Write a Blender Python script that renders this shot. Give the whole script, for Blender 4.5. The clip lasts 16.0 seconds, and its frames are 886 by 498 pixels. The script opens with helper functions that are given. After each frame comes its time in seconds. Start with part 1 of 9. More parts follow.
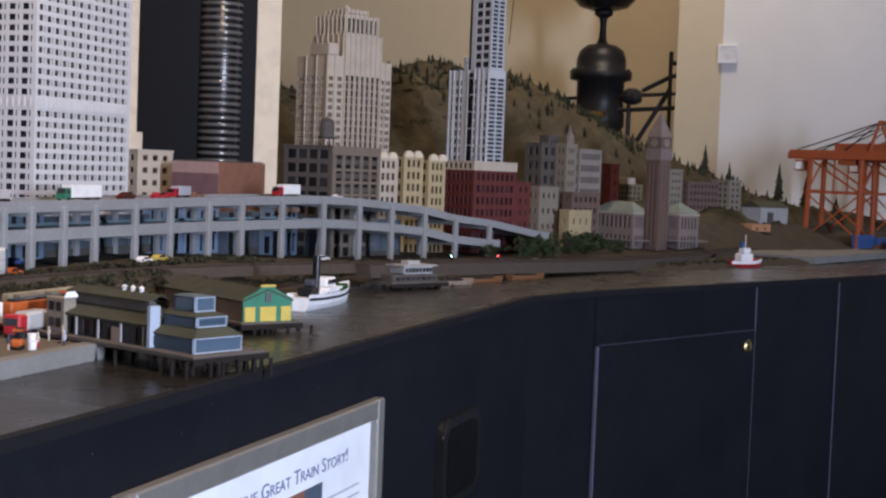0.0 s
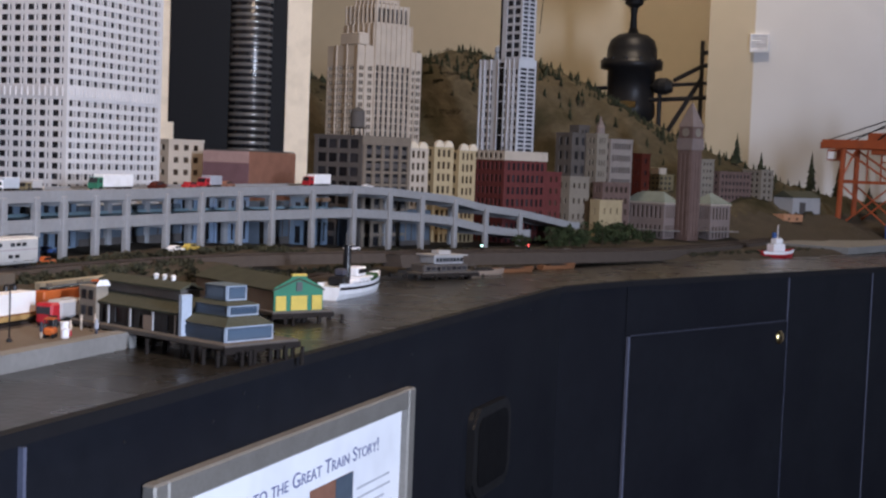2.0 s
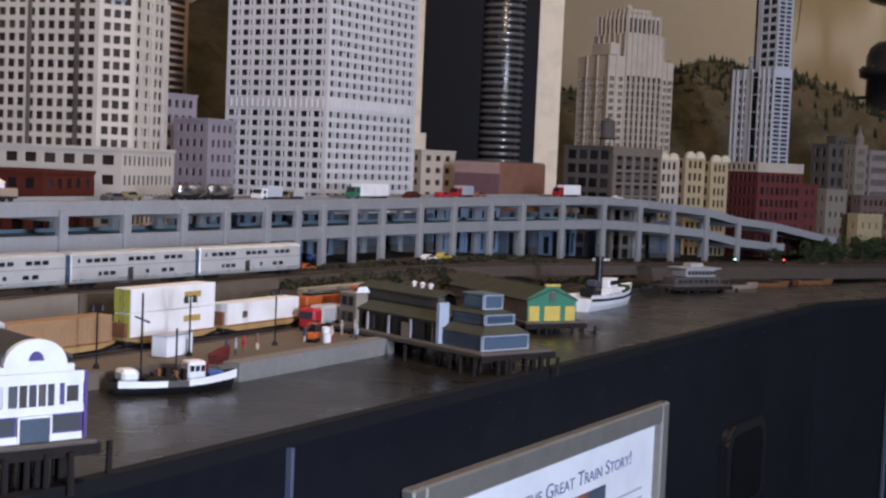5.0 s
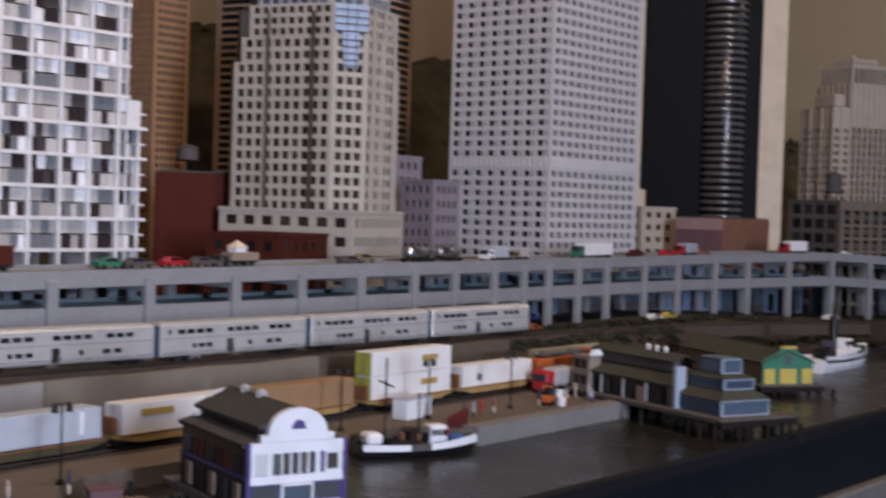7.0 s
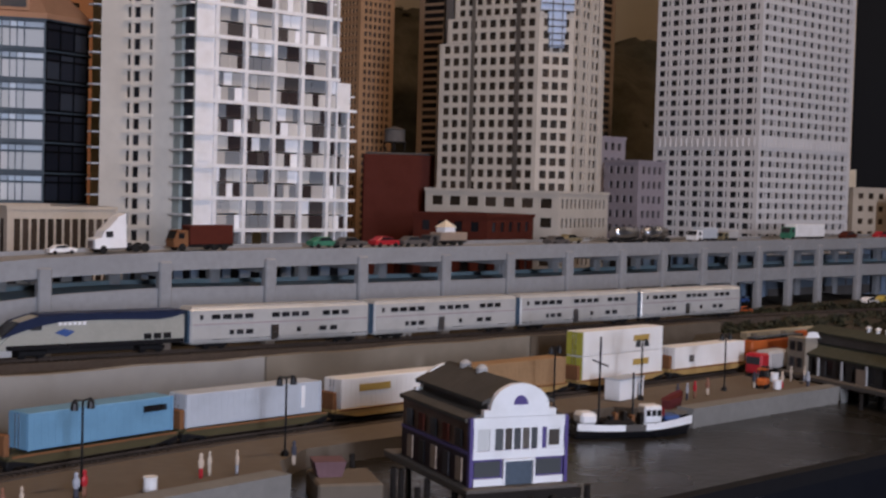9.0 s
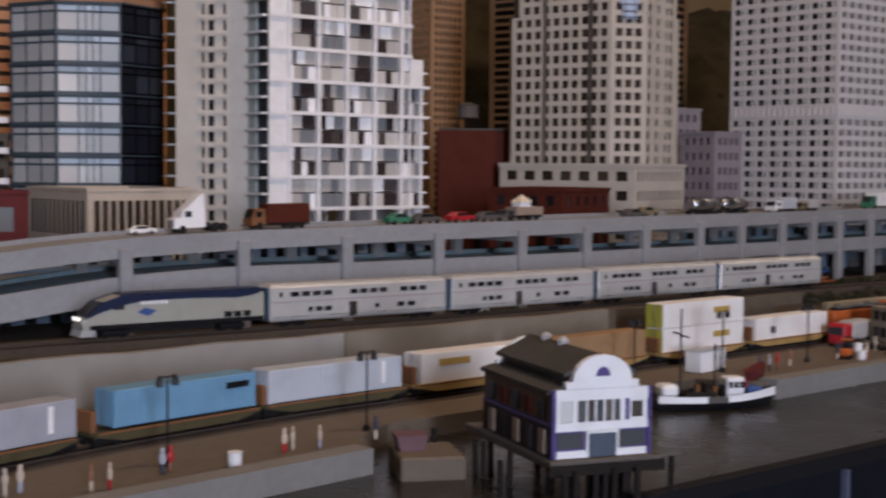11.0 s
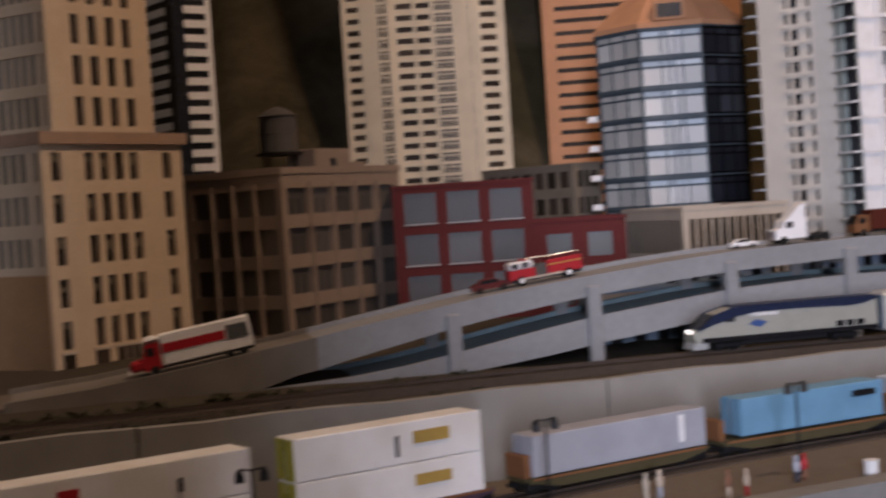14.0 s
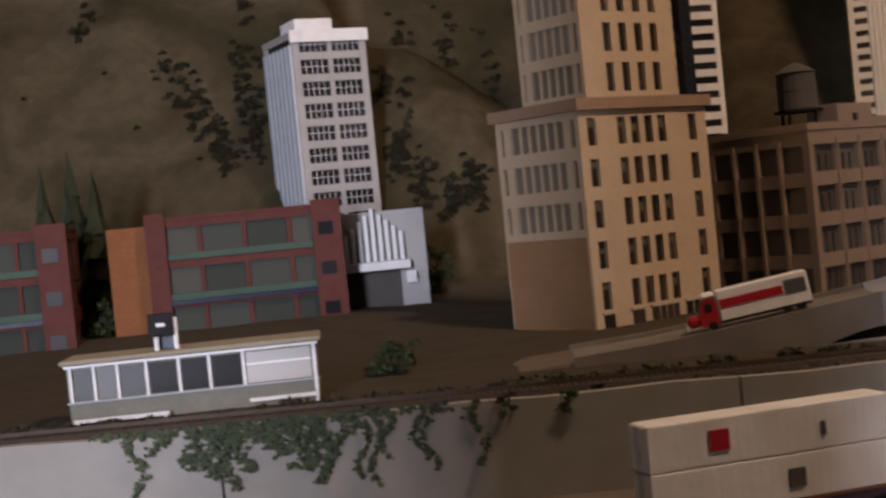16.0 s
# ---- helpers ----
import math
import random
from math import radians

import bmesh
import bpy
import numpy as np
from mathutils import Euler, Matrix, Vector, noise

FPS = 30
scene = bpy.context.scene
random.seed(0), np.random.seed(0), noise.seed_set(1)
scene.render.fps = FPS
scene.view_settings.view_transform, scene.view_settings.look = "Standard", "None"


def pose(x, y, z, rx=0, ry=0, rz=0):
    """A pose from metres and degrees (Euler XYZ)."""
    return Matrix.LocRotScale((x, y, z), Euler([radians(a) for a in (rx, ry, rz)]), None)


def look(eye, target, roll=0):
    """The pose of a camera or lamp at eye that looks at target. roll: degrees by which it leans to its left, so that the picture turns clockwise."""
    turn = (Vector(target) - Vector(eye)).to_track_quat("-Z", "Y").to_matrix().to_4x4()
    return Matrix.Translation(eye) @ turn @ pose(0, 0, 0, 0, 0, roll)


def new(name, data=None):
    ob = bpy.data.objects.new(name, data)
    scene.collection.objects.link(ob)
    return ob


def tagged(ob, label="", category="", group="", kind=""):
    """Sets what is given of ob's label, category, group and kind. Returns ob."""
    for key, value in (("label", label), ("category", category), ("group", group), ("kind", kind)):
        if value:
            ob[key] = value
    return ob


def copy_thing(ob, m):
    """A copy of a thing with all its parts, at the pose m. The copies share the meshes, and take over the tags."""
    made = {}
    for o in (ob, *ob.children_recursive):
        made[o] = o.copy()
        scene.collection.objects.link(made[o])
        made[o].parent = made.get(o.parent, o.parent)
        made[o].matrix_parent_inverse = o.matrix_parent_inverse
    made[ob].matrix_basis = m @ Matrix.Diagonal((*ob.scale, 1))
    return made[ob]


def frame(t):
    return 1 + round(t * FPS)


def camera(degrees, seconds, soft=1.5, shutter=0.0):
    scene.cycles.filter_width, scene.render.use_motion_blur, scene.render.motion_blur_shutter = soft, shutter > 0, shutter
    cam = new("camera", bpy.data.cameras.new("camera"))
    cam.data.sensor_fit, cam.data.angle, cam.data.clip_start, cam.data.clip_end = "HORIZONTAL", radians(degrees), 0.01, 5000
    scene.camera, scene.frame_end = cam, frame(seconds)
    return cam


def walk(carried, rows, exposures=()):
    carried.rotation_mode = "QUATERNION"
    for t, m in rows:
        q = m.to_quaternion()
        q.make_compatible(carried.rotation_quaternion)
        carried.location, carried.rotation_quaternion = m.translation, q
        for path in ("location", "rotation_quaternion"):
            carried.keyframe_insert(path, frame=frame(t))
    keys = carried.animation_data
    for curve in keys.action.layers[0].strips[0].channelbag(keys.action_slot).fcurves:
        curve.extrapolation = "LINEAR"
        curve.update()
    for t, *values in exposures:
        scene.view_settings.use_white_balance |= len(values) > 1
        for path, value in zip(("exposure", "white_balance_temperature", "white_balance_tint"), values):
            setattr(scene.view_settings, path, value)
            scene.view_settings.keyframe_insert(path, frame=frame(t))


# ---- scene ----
cam = camera(35.3, 16.0, soft=2.4, shutter=0.5)
PATH = [
    (0, (0.28, 0.007, 1.367), (2.172, 0.647, 1.26), 2.2),
    (0.5, (0.281, 0.007, 1.366), (2.167, 0.663, 1.25), 1.9),
    (1, (0.283, 0.01, 1.365), (2.163, 0.681, 1.244), 2.3),
    (1.5, (0.283, 0.01, 1.365), (2.16, 0.689, 1.246), 2.2),
    (2, (0.285, 0.012, 1.364), (2.163, 0.691, 1.242), 2.2),
    (2.5, (0.284, 0.011, 1.364), (2.159, 0.698, 1.24), 1.9),
    (3, (0.284, 0.012, 1.364), (2.148, 0.723, 1.234), 2.6),
    (3.5, (0.289, 0.018, 1.363), (2.146, 0.748, 1.228), 1.8),
    (3.6, (0.289, 0.026, 1.362), (2.141, 0.772, 1.232), 1.8),
    (3.7, (0.288, 0.034, 1.362), (2.114, 0.843, 1.255), 1.3),
    (5.8, (0.278, 0.036, 1.361), (1.974, 1.09, 1.249), 1.9),
    (6, (0.275, 0.041, 1.361), (1.953, 1.124, 1.266), 1.3),
    (6.5, (0.272, 0.047, 1.367), (1.909, 1.194, 1.283), 0.5),
    (7, (0.259, 0.068, 1.375), (1.827, 1.309, 1.32), 1.8),
    (7.5, (0.246, 0.085, 1.379), (1.736, 1.419, 1.356), 2.1),
    (8, (0.244, 0.087, 1.378), (1.712, 1.445, 1.327), 2.9),
    (8.5, (0.246, 0.088, 1.37), (1.676, 1.485, 1.319), 2.4),
    (8.7, (0.247, 0.089, 1.368), (1.653, 1.51, 1.302), 2.1),
    (10.8, (0.247, 0.095, 1.362), (1.578, 1.584, 1.244), 0.6),
    (11, (0.246, 0.097, 1.361), (1.549, 1.609, 1.243), 0.5),
    (11.5, (0.245, 0.096, 1.358), (1.394, 1.729, 1.234), -0.8),
    (12, (0.255, 0.095, 1.359), (1.368, 1.754, 1.268), -1.5),
    (12.5, (0.249, 0.098, 1.355), (1.255, 1.823, 1.248), -3.3),
    (13, (0.234, 0.107, 1.354), (1.13, 1.893, 1.278), -3.6),
    (13.5, (0.222, 0.109, 1.349), (1.013, 1.944, 1.275), -3.6),
    (14, (0.208, 0.116, 1.348), (0.813, 2.021, 1.287), -3.7),
    (14.5, (0.18, 0.119, 1.354), (0.608, 2.07, 1.246), -4.0),
    (15, (0.166, 0.122, 1.354), (0.469, 2.097, 1.282), -5.0),
    (15.5, (0.115, 0.125, 1.35), (0.197, 2.122, 1.266), -6.1),
    (16, (0.074, 0.129, 1.338), (0.055, 2.128, 1.291), -5.6),
]
walk(cam, [(t, look(eye, aim, roll)) for t, eye, aim, roll in PATH], exposures=[(0, 0.45, 5720, 17), (3.7, 0.38, 5700, 17), (6, -0.12, 5740, 20), (8.5, -0.48, 6080, 21), (11, -0.55, 6250, 21), (13, -0.52, 6280, 22), (14.5, -0.25, 6330, 23), (16, -0.05, 6480, 23)])

# ---------------------------------------------------------------- light
world = bpy.data.worlds.new("hall_light")
scene.world = world
world.use_nodes = True
wn = world.node_tree.nodes
sky = wn.new("ShaderNodeTexSky")
sky.sky_type, sky.sun_disc = "NISHITA", False
sky.sun_elevation, sky.sun_rotation = radians(38), radians(150)
world.node_tree.links.new(sky.outputs[0], wn["Background"].inputs[0])
wn["Background"].inputs[1].default_value = 0.08


def area_lamp(name, at, to, size, power, color):
    d = bpy.data.lights.new(name, "AREA")
    d.shape, d.size, d.size_y, d.energy, d.color = "RECTANGLE", size[0], size[1], power, color
    ob = new(name, d)
    ob.matrix_world = look(at, to)
    return ob


# daylight in the tall window behind the visitor, warm gallery lamps over the city
area_lamp("window_daylight", (-1.3, -4.35, 2.1), (1.0, 2.0, 1.3), (0.5, 2.2), 372, (0.86, 0.92, 1.0))
area_lamp("gallery_lamp", (6.5, 1.2, 4.2), (7.4, 2.1, 1.7), (0.5, 0.5), 42, (1.0, 0.78, 0.50))
area_lamp("gallery_lamp", (1.8, 0.5, 4.2), (0.8, 2.8, 1.4), (0.3, 0.3), 70, (1.0, 0.72, 0.45))
area_lamp("gallery_lamp", (-1.2, 1.4, 4.2), (0.4, 2.5, 1.2), (0.3, 0.3), 9, (1.0, 0.76, 0.50))

# ---------------------------------------------------------------- materials


def mat(name, color, rough=0.7, metal=0.0, var=0.18, scale=30.0, bump=0.15, dirt=None, dirt_amount=0.35, random_value=0.0, spec=0.22):
    """Paint or plastic with grain, larger stains and a fine relief."""
    m = bpy.data.materials.new(name)
    m.use_nodes = True
    t = m.node_tree
    n, l = t.nodes, t.links
    b = n["Principled BSDF"]
    geo = n.new("ShaderNodeNewGeometry")
    fine = n.new("ShaderNodeTexNoise")
    fine.inputs["Scale"].default_value, fine.inputs["Detail"].default_value = scale * 8, 3
    big = n.new("ShaderNodeTexNoise")
    big.inputs["Scale"].default_value, big.inputs["Detail"].default_value = scale, 5
    l.new(geo.outputs["Position"], fine.inputs["Vector"])
    l.new(geo.outputs["Position"], big.inputs["Vector"])
    dark = [c * (1 - var) for c in color]
    light = [min(1, c * (1 + var)) for c in color]
    mix = n.new("ShaderNodeMix")
    mix.data_type = "RGBA"
    mix.inputs[6].default_value, mix.inputs[7].default_value = (*dark, 1), (*light, 1)
    l.new(fine.outputs[0], mix.inputs[0])
    out = mix.outputs[2]
    ramp = n.new("ShaderNodeValToRGB")
    ramp.color_ramp.elements[0].position, ramp.color_ramp.elements[1].position = 0.45, 0.75
    l.new(big.outputs[0], ramp.inputs[0])
    scaled = n.new("ShaderNodeMath")
    scaled.operation = "MULTIPLY"
    scaled.inputs[1].default_value = dirt_amount
    l.new(ramp.outputs[0], scaled.inputs[0])
    stain = n.new("ShaderNodeMix")
    stain.data_type = "RGBA"
    stain.inputs[7].default_value = (*(dirt or [c * 0.6 for c in color]), 1)
    l.new(scaled.outputs[0], stain.inputs[0])
    l.new(out, stain.inputs[6])
    out = stain.outputs[2]
    if random_value:
        info = n.new("ShaderNodeObjectInfo")
        hsv = n.new("ShaderNodeHueSaturation")
        r = n.new("ShaderNodeMapRange")
        r.inputs[3].default_value, r.inputs[4].default_value = 1 - random_value, 1 + random_value
        l.new(info.outputs["Random"], r.inputs[0])
        l.new(r.outputs[0], hsv.inputs["Value"])
        l.new(out, hsv.inputs["Color"])
        out = hsv.outputs[0]
    l.new(out, b.inputs["Base Color"])
    rr = n.new("ShaderNodeMapRange")
    rr.inputs[3].default_value, rr.inputs[4].default_value = max(0.03, rough - 0.12), min(1, rough + 0.12)
    l.new(big.outputs[0], rr.inputs[0])
    l.new(rr.outputs[0], b.inputs["Roughness"])
    b.inputs["Metallic"].default_value = metal
    b.inputs["Specular IOR Level"].default_value = spec
    if bump:
        bp = n.new("ShaderNodeBump")
        bp.inputs["Strength"].default_value, bp.inputs["Distance"].default_value = bump, 0.002
        l.new(fine.outputs[0], bp.inputs["Height"])
        l.new(bp.outputs[0], b.inputs["Normal"])
    return m


def pane_mat(name, stops, rough=0.12, metal=0.0, island=False, spec=0.6):
    """Glazing whose blinds and reflections differ from pane to pane; stops: (position, colour)."""
    m = bpy.data.materials.new(name)
    m.use_nodes = True
    n, l = m.node_tree.nodes, m.node_tree.links
    b = n["Principled BSDF"]
    if island:
        src = n.new("ShaderNodeNewGeometry").outputs["Random Per Island"]
    else:
        src = n.new("ShaderNodeObjectInfo").outputs["Random"]
    ramp = n.new("ShaderNodeValToRGB")
    ramp.color_ramp.interpolation = "CONSTANT"
    e = ramp.color_ramp.elements
    e[0].position, e[0].color = stops[0][0], (*stops[0][1], 1)
    e[1].position, e[1].color = stops[1][0], (*stops[1][1], 1)
    for p, c in stops[2:]:
        x = e.new(p)
        x.color = (*c, 1)
    l.new(src, ramp.inputs[0])
    l.new(ramp.outputs[0], b.inputs["Base Color"])
    b.inputs["Roughness"].default_value, b.inputs["Metallic"].default_value = rough, metal
    b.inputs["Specular IOR Level"].default_value = spec
    return m


def dual(name, stops, **k):
    return pane_mat(name, stops, **k), pane_mat(name + "_far", stops, island=True, **k)


def glow(name, color, strength):
    m = bpy.data.materials.new(name)
    m.use_nodes = True
    b = m.node_tree.nodes["Principled BSDF"]
    b.inputs["Emission Color"].default_value, b.inputs["Emission Strength"].default_value = (*color, 1), strength
    b.inputs["Base Color"].default_value = (*color, 1)
    return m


M = dict(
    concrete=mat("viaduct_concrete", (0.285, 0.29, 0.302), 0.75, scale=14, dirt=(0.19, 0.185, 0.185)),
    wall_conc=mat("retaining_concrete", (0.30, 0.288, 0.27), 0.8, scale=5, dirt=(0.235, 0.205, 0.165), dirt_amount=0.5),
    wall_cream=mat("retaining_cream", (0.38, 0.33, 0.235), 0.85, scale=8, var=0.15, dirt=(0.26, 0.20, 0.12), dirt_amount=0.6),
    wall_tan=mat("retaining_tan", (0.22, 0.19, 0.15), 0.85, scale=5, var=0.2, dirt=(0.14, 0.11, 0.08), dirt_amount=0.6),
    wall_brown=mat("retaining_brown", (0.12, 0.095, 0.07), 0.9, scale=6, var=0.3, dirt=(0.07, 0.055, 0.04), dirt_amount=0.6),
    quay=mat("quay_paving", (0.15, 0.122, 0.095), 0.85, scale=10, dirt=(0.11, 0.09, 0.07)),
    kerb=mat("quay_edge_stone", (0.22, 0.215, 0.205), 0.8, scale=12),
    earth=mat("embankment_earth", (0.060, 0.048, 0.034), 0.95, scale=18, var=0.5, bump=0.6, dirt=(0.033, 0.034, 0.02)),
    hill=mat("hill_scrub", (0.085, 0.062, 0.032), 0.95, scale=2.6, var=0.5, bump=1.0, dirt=(0.020, 0.023, 0.010), dirt_amount=1.0),
    ballast=mat("ballast", (0.075, 0.06, 0.05), 0.95, scale=60, var=0.6, bump=0.8),
    fascia=mat("fascia_paint", (0.0108, 0.0118, 0.0158), 0.5, scale=4, var=0.25, bump=0.08, dirt=(0.006, 0.006, 0.010), dirt_amount=0.5, spec=0.06),
    lip=mat("table_lip", (0.009, 0.009, 0.011), 0.7, scale=12),
    seam=mat("panel_edge_strip", (0.10, 0.11, 0.16), 0.35, scale=10),
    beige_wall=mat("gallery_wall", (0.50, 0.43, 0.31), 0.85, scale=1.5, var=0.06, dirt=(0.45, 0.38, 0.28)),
    beige_wall_shaded=mat("gallery_wall_shaded", (0.30, 0.22, 0.13), 0.85, scale=1.5, var=0.06, dirt=(0.24, 0.17, 0.10)),
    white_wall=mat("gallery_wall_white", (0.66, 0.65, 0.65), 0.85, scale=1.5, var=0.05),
    floor=mat("hall_floor", (0.05, 0.043, 0.037), 0.5, scale=2),
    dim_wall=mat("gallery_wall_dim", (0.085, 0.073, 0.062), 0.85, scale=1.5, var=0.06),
    navy=mat("navy_paint", (0.018, 0.026, 0.06), 0.35, scale=40),
    sky_glass=mat("sky_glass", (0.46, 0.56, 0.74), 0.1, scale=12, var=0.2),
    ceiling=mat("hall_ceiling", (0.085, 0.08, 0.075), 0.9, scale=2),
    frame_white=mat("frame_white", (0.60, 0.61, 0.65), 0.6, scale=20, var=0.08),
    white=mat("white_paint", (0.85, 0.85, 0.87), 0.5, scale=40, var=0.05, dirt=(0.6, 0.58, 0.55)),
    cream=mat("cream_paint", (0.75, 0.65, 0.50), 0.7, scale=20, var=0.08),
    black=mat("black_gloss", (0.012, 0.012, 0.014), 0.25, scale=20, spec=0.5),
    iron=mat("black_iron", (0.02, 0.02, 0.022), 0.4, 0.3, scale=10),
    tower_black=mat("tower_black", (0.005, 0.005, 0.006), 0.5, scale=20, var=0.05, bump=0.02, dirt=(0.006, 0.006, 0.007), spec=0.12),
    bay_steel=mat("dark_steel", (0.15, 0.145, 0.14), 0.20, 0.25, scale=30, var=0.1, bump=0.03, spec=0.8),
    steel=mat("stainless", (0.55, 0.57, 0.62), 0.28, 1.0, scale=30, var=0.1),
    silver=mat("train_silver", (0.64, 0.635, 0.62), 0.36, 0.35, scale=40, var=0.08),
    rail=mat("rail_steel", (0.10, 0.075, 0.06), 0.55, 0.4, scale=50),
    sleeper=mat("sleeper_wood", (0.06, 0.045, 0.035), 0.9, scale=50),
    stone_tan=mat("tower_tan", (0.52, 0.45, 0.37), 0.75, scale=20, var=0.1),
    stone_grey=mat("tower_grey", (0.43, 0.42, 0.42), 0.75, scale=20, var=0.1),
    tower_white=mat("tower_white", (0.60, 0.595, 0.61), 0.6, scale=16, var=0.06, dirt=(0.5, 0.49, 0.5)),
    tower_office=mat("tower_office", (0.50, 0.455, 0.40), 0.65, scale=16, var=0.08),
    brick_red=mat("brick_red", (0.12, 0.024, 0.024), 0.8, scale=35, var=0.25, dirt=(0.10, 0.03, 0.028)),
    shop_brick=mat("shop_brick", (0.115, 0.040, 0.036), 0.8, scale=30, var=0.3),
    metal_green=mat("metal_green", (0.05, 0.10, 0.075), 0.6, scale=30),
    diner_wall=mat("diner_wall", (0.23, 0.225, 0.19), 0.7, scale=30, var=0.2),
    trailer=mat("trailer_grey", (0.37, 0.385, 0.44), 0.5, scale=30, var=0.08),
    strip_brown=mat("strip_brown", (0.075, 0.06, 0.05), 0.4, scale=30, var=0.3),
    scrub=mat("hill_scrub_leaf", (0.030, 0.026, 0.014), 0.9, scale=40, var=0.5),
    brick_plum=mat("brick_plum", (0.13, 0.036, 0.034), 0.8, scale=30, var=0.25),
    core_grey=mat("core_concrete", (0.66, 0.62, 0.565), 0.75, scale=9, var=0.1, dirt=(0.42, 0.38, 0.33)),
    brick_dark=mat("brick_dark_red", (0.078, 0.015, 0.008), 0.8, scale=30, var=0.2),
    brick_brown=mat("brick_brown", (0.25, 0.12, 0.08), 0.8, scale=30, var=0.15),
    plum=mat("plum_wall", (0.16, 0.09, 0.10), 0.8, scale=30),
    conc_tan=mat("loft_concrete", (0.30, 0.225, 0.172), 0.8, scale=16, var=0.12, dirt=(0.24, 0.17, 0.12)),
    beige_brick=mat("beige_brick", (0.60, 0.47, 0.335), 0.8, scale=18, var=0.12, dirt=(0.46, 0.32, 0.20)),
    orange_stone=mat("orange_stone", (0.56, 0.285, 0.155), 0.7, scale=20, var=0.08),
    yellow_stone=mat("yellow_stone", (0.46, 0.37, 0.22), 0.75, scale=25),
    soot_stone=mat("soot_stone", (0.115, 0.10, 0.09), 0.85, scale=22, var=0.3, dirt=(0.05, 0.045, 0.04), dirt_amount=0.6),
    station_pale=mat("pale_office_stone", (0.30, 0.26, 0.235), 0.8, scale=22, var=0.2, dirt=(0.17, 0.14, 0.12)),
    olive_stone=mat("olive_stone", (0.20, 0.165, 0.095), 0.85, scale=20, var=0.25),
    old_stone=mat("old_stone", (0.20, 0.165, 0.13), 0.8, scale=18, var=0.2),
    dark_stone=mat("dark_stone", (0.10, 0.09, 0.085), 0.8, scale=20),
    lilac=mat("lilac_stone", (0.27, 0.24, 0.27), 0.75, scale=20),
    blue_grey=mat("blue_grey_frame", (0.12, 0.155, 0.185), 0.5, scale=20),
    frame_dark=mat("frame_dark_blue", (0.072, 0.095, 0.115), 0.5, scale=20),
    roof_dark=mat("roof_felt", (0.075, 0.07, 0.065), 0.9, scale=25, var=0.25),
    roof_green=mat("roof_weathered", (0.062, 0.064, 0.046), 0.9, scale=25, var=0.3),
    slate=mat("slate_roof", (0.22, 0.20, 0.19), 0.7, scale=25),
    red=mat("red_paint", (0.42, 0.024, 0.032), 0.35, scale=40, var=0.08),
    orange=mat("orange_paint", (0.46, 0.11, 0.025), 0.45, scale=30, var=0.12),
    crane_red=mat("crane_red", (0.36, 0.085, 0.03), 0.5, scale=30, var=0.2, dirt=(0.16, 0.05, 0.03)),
    yellow=mat("yellow_paint", (0.60, 0.46, 0.10), 0.5, scale=40),
    green=mat("green_paint", (0.05, 0.20, 0.125), 0.55, scale=40),
    blue=mat("blue_paint", (0.05, 0.10, 0.28), 0.45, scale=40),
    sky_blue=mat("container_blue", (0.155, 0.33, 0.50), 0.5, scale=30, var=0.08),
    pale_blue=mat("house_blue", (0.085, 0.11, 0.145), 0.45, scale=30),
    purple=mat("purple_trim", (0.10, 0.075, 0.23), 0.5, scale=40),
    pale_teal=mat("pale_teal_panel", (0.36, 0.41, 0.40), 0.5, scale=20, var=0.1),
    pale_grey=mat("container_grey", (0.48, 0.52, 0.58), 0.5, scale=30, var=0.06),
    rust=mat("rust_brown", (0.20, 0.09, 0.04), 0.85, scale=40, var=0.3),
    timber=mat("pier_timber", (0.018, 0.0145, 0.013), 0.9, scale=40, var=0.3),
    deck=mat("pier_deck", (0.11, 0.098, 0.088), 0.85, scale=30, var=0.2),
    tan_wall=mat("tan_boards", (0.30, 0.23, 0.18), 0.8, scale=30),
    rubber=mat("rubber", (0.015, 0.015, 0.015), 0.8, scale=50),
    brass=mat("brass", (0.65, 0.50, 0.25), 0.25, 1.0, scale=30),
    frame=mat("sign_frame", (0.26, 0.25, 0.23), 0.4, 0.4, scale=20),
    paper=mat("sign_paper", (0.88, 0.89, 0.93), 0.4, scale=10, var=0.02, bump=0),
    ink=mat("sign_ink", (0.13, 0.15, 0.30), 0.5, scale=30),
    leaf=mat("shrub_leaf", (0.042, 0.058, 0.024), 0.8, scale=60, var=0.5, dirt=(0.03, 0.04, 0.015)),
    creeper=mat("creeper_leaf", (0.060, 0.080, 0.045), 0.7, scale=70, var=0.4, dirt=(0.05, 0.05, 0.025)),
    hall_tan=mat("hall_side_boards", (0.20, 0.145, 0.125), 0.8, scale=30, var=0.2),
    hall_dark=mat("hall_side_dark", (0.045, 0.032, 0.042), 0.7, scale=30, var=0.2),
    blind=mat("window_blind", (0.16, 0.13, 0.09), 0.9, scale=60, var=0.3),
    verge=mat("verge_scrub", (0.050, 0.047, 0.029), 0.9, scale=30, var=0.5, dirt=(0.04, 0.05, 0.02)),
    conifer=mat("conifer_leaf", (0.030, 0.035, 0.019), 0.85, scale=40, var=0.5),
    bark=mat("bark", (0.07, 0.05, 0.035), 0.9, scale=50),
    teal=mat("lower_deck_paint", (0.19, 0.27, 0.31), 0.7, scale=14),
    end_blue=mat("coach_end_blue", (0.045, 0.08, 0.125), 0.5, scale=40),
    stripe_rose=mat("stripe_rose", (0.42, 0.33, 0.35), 0.5, scale=40),
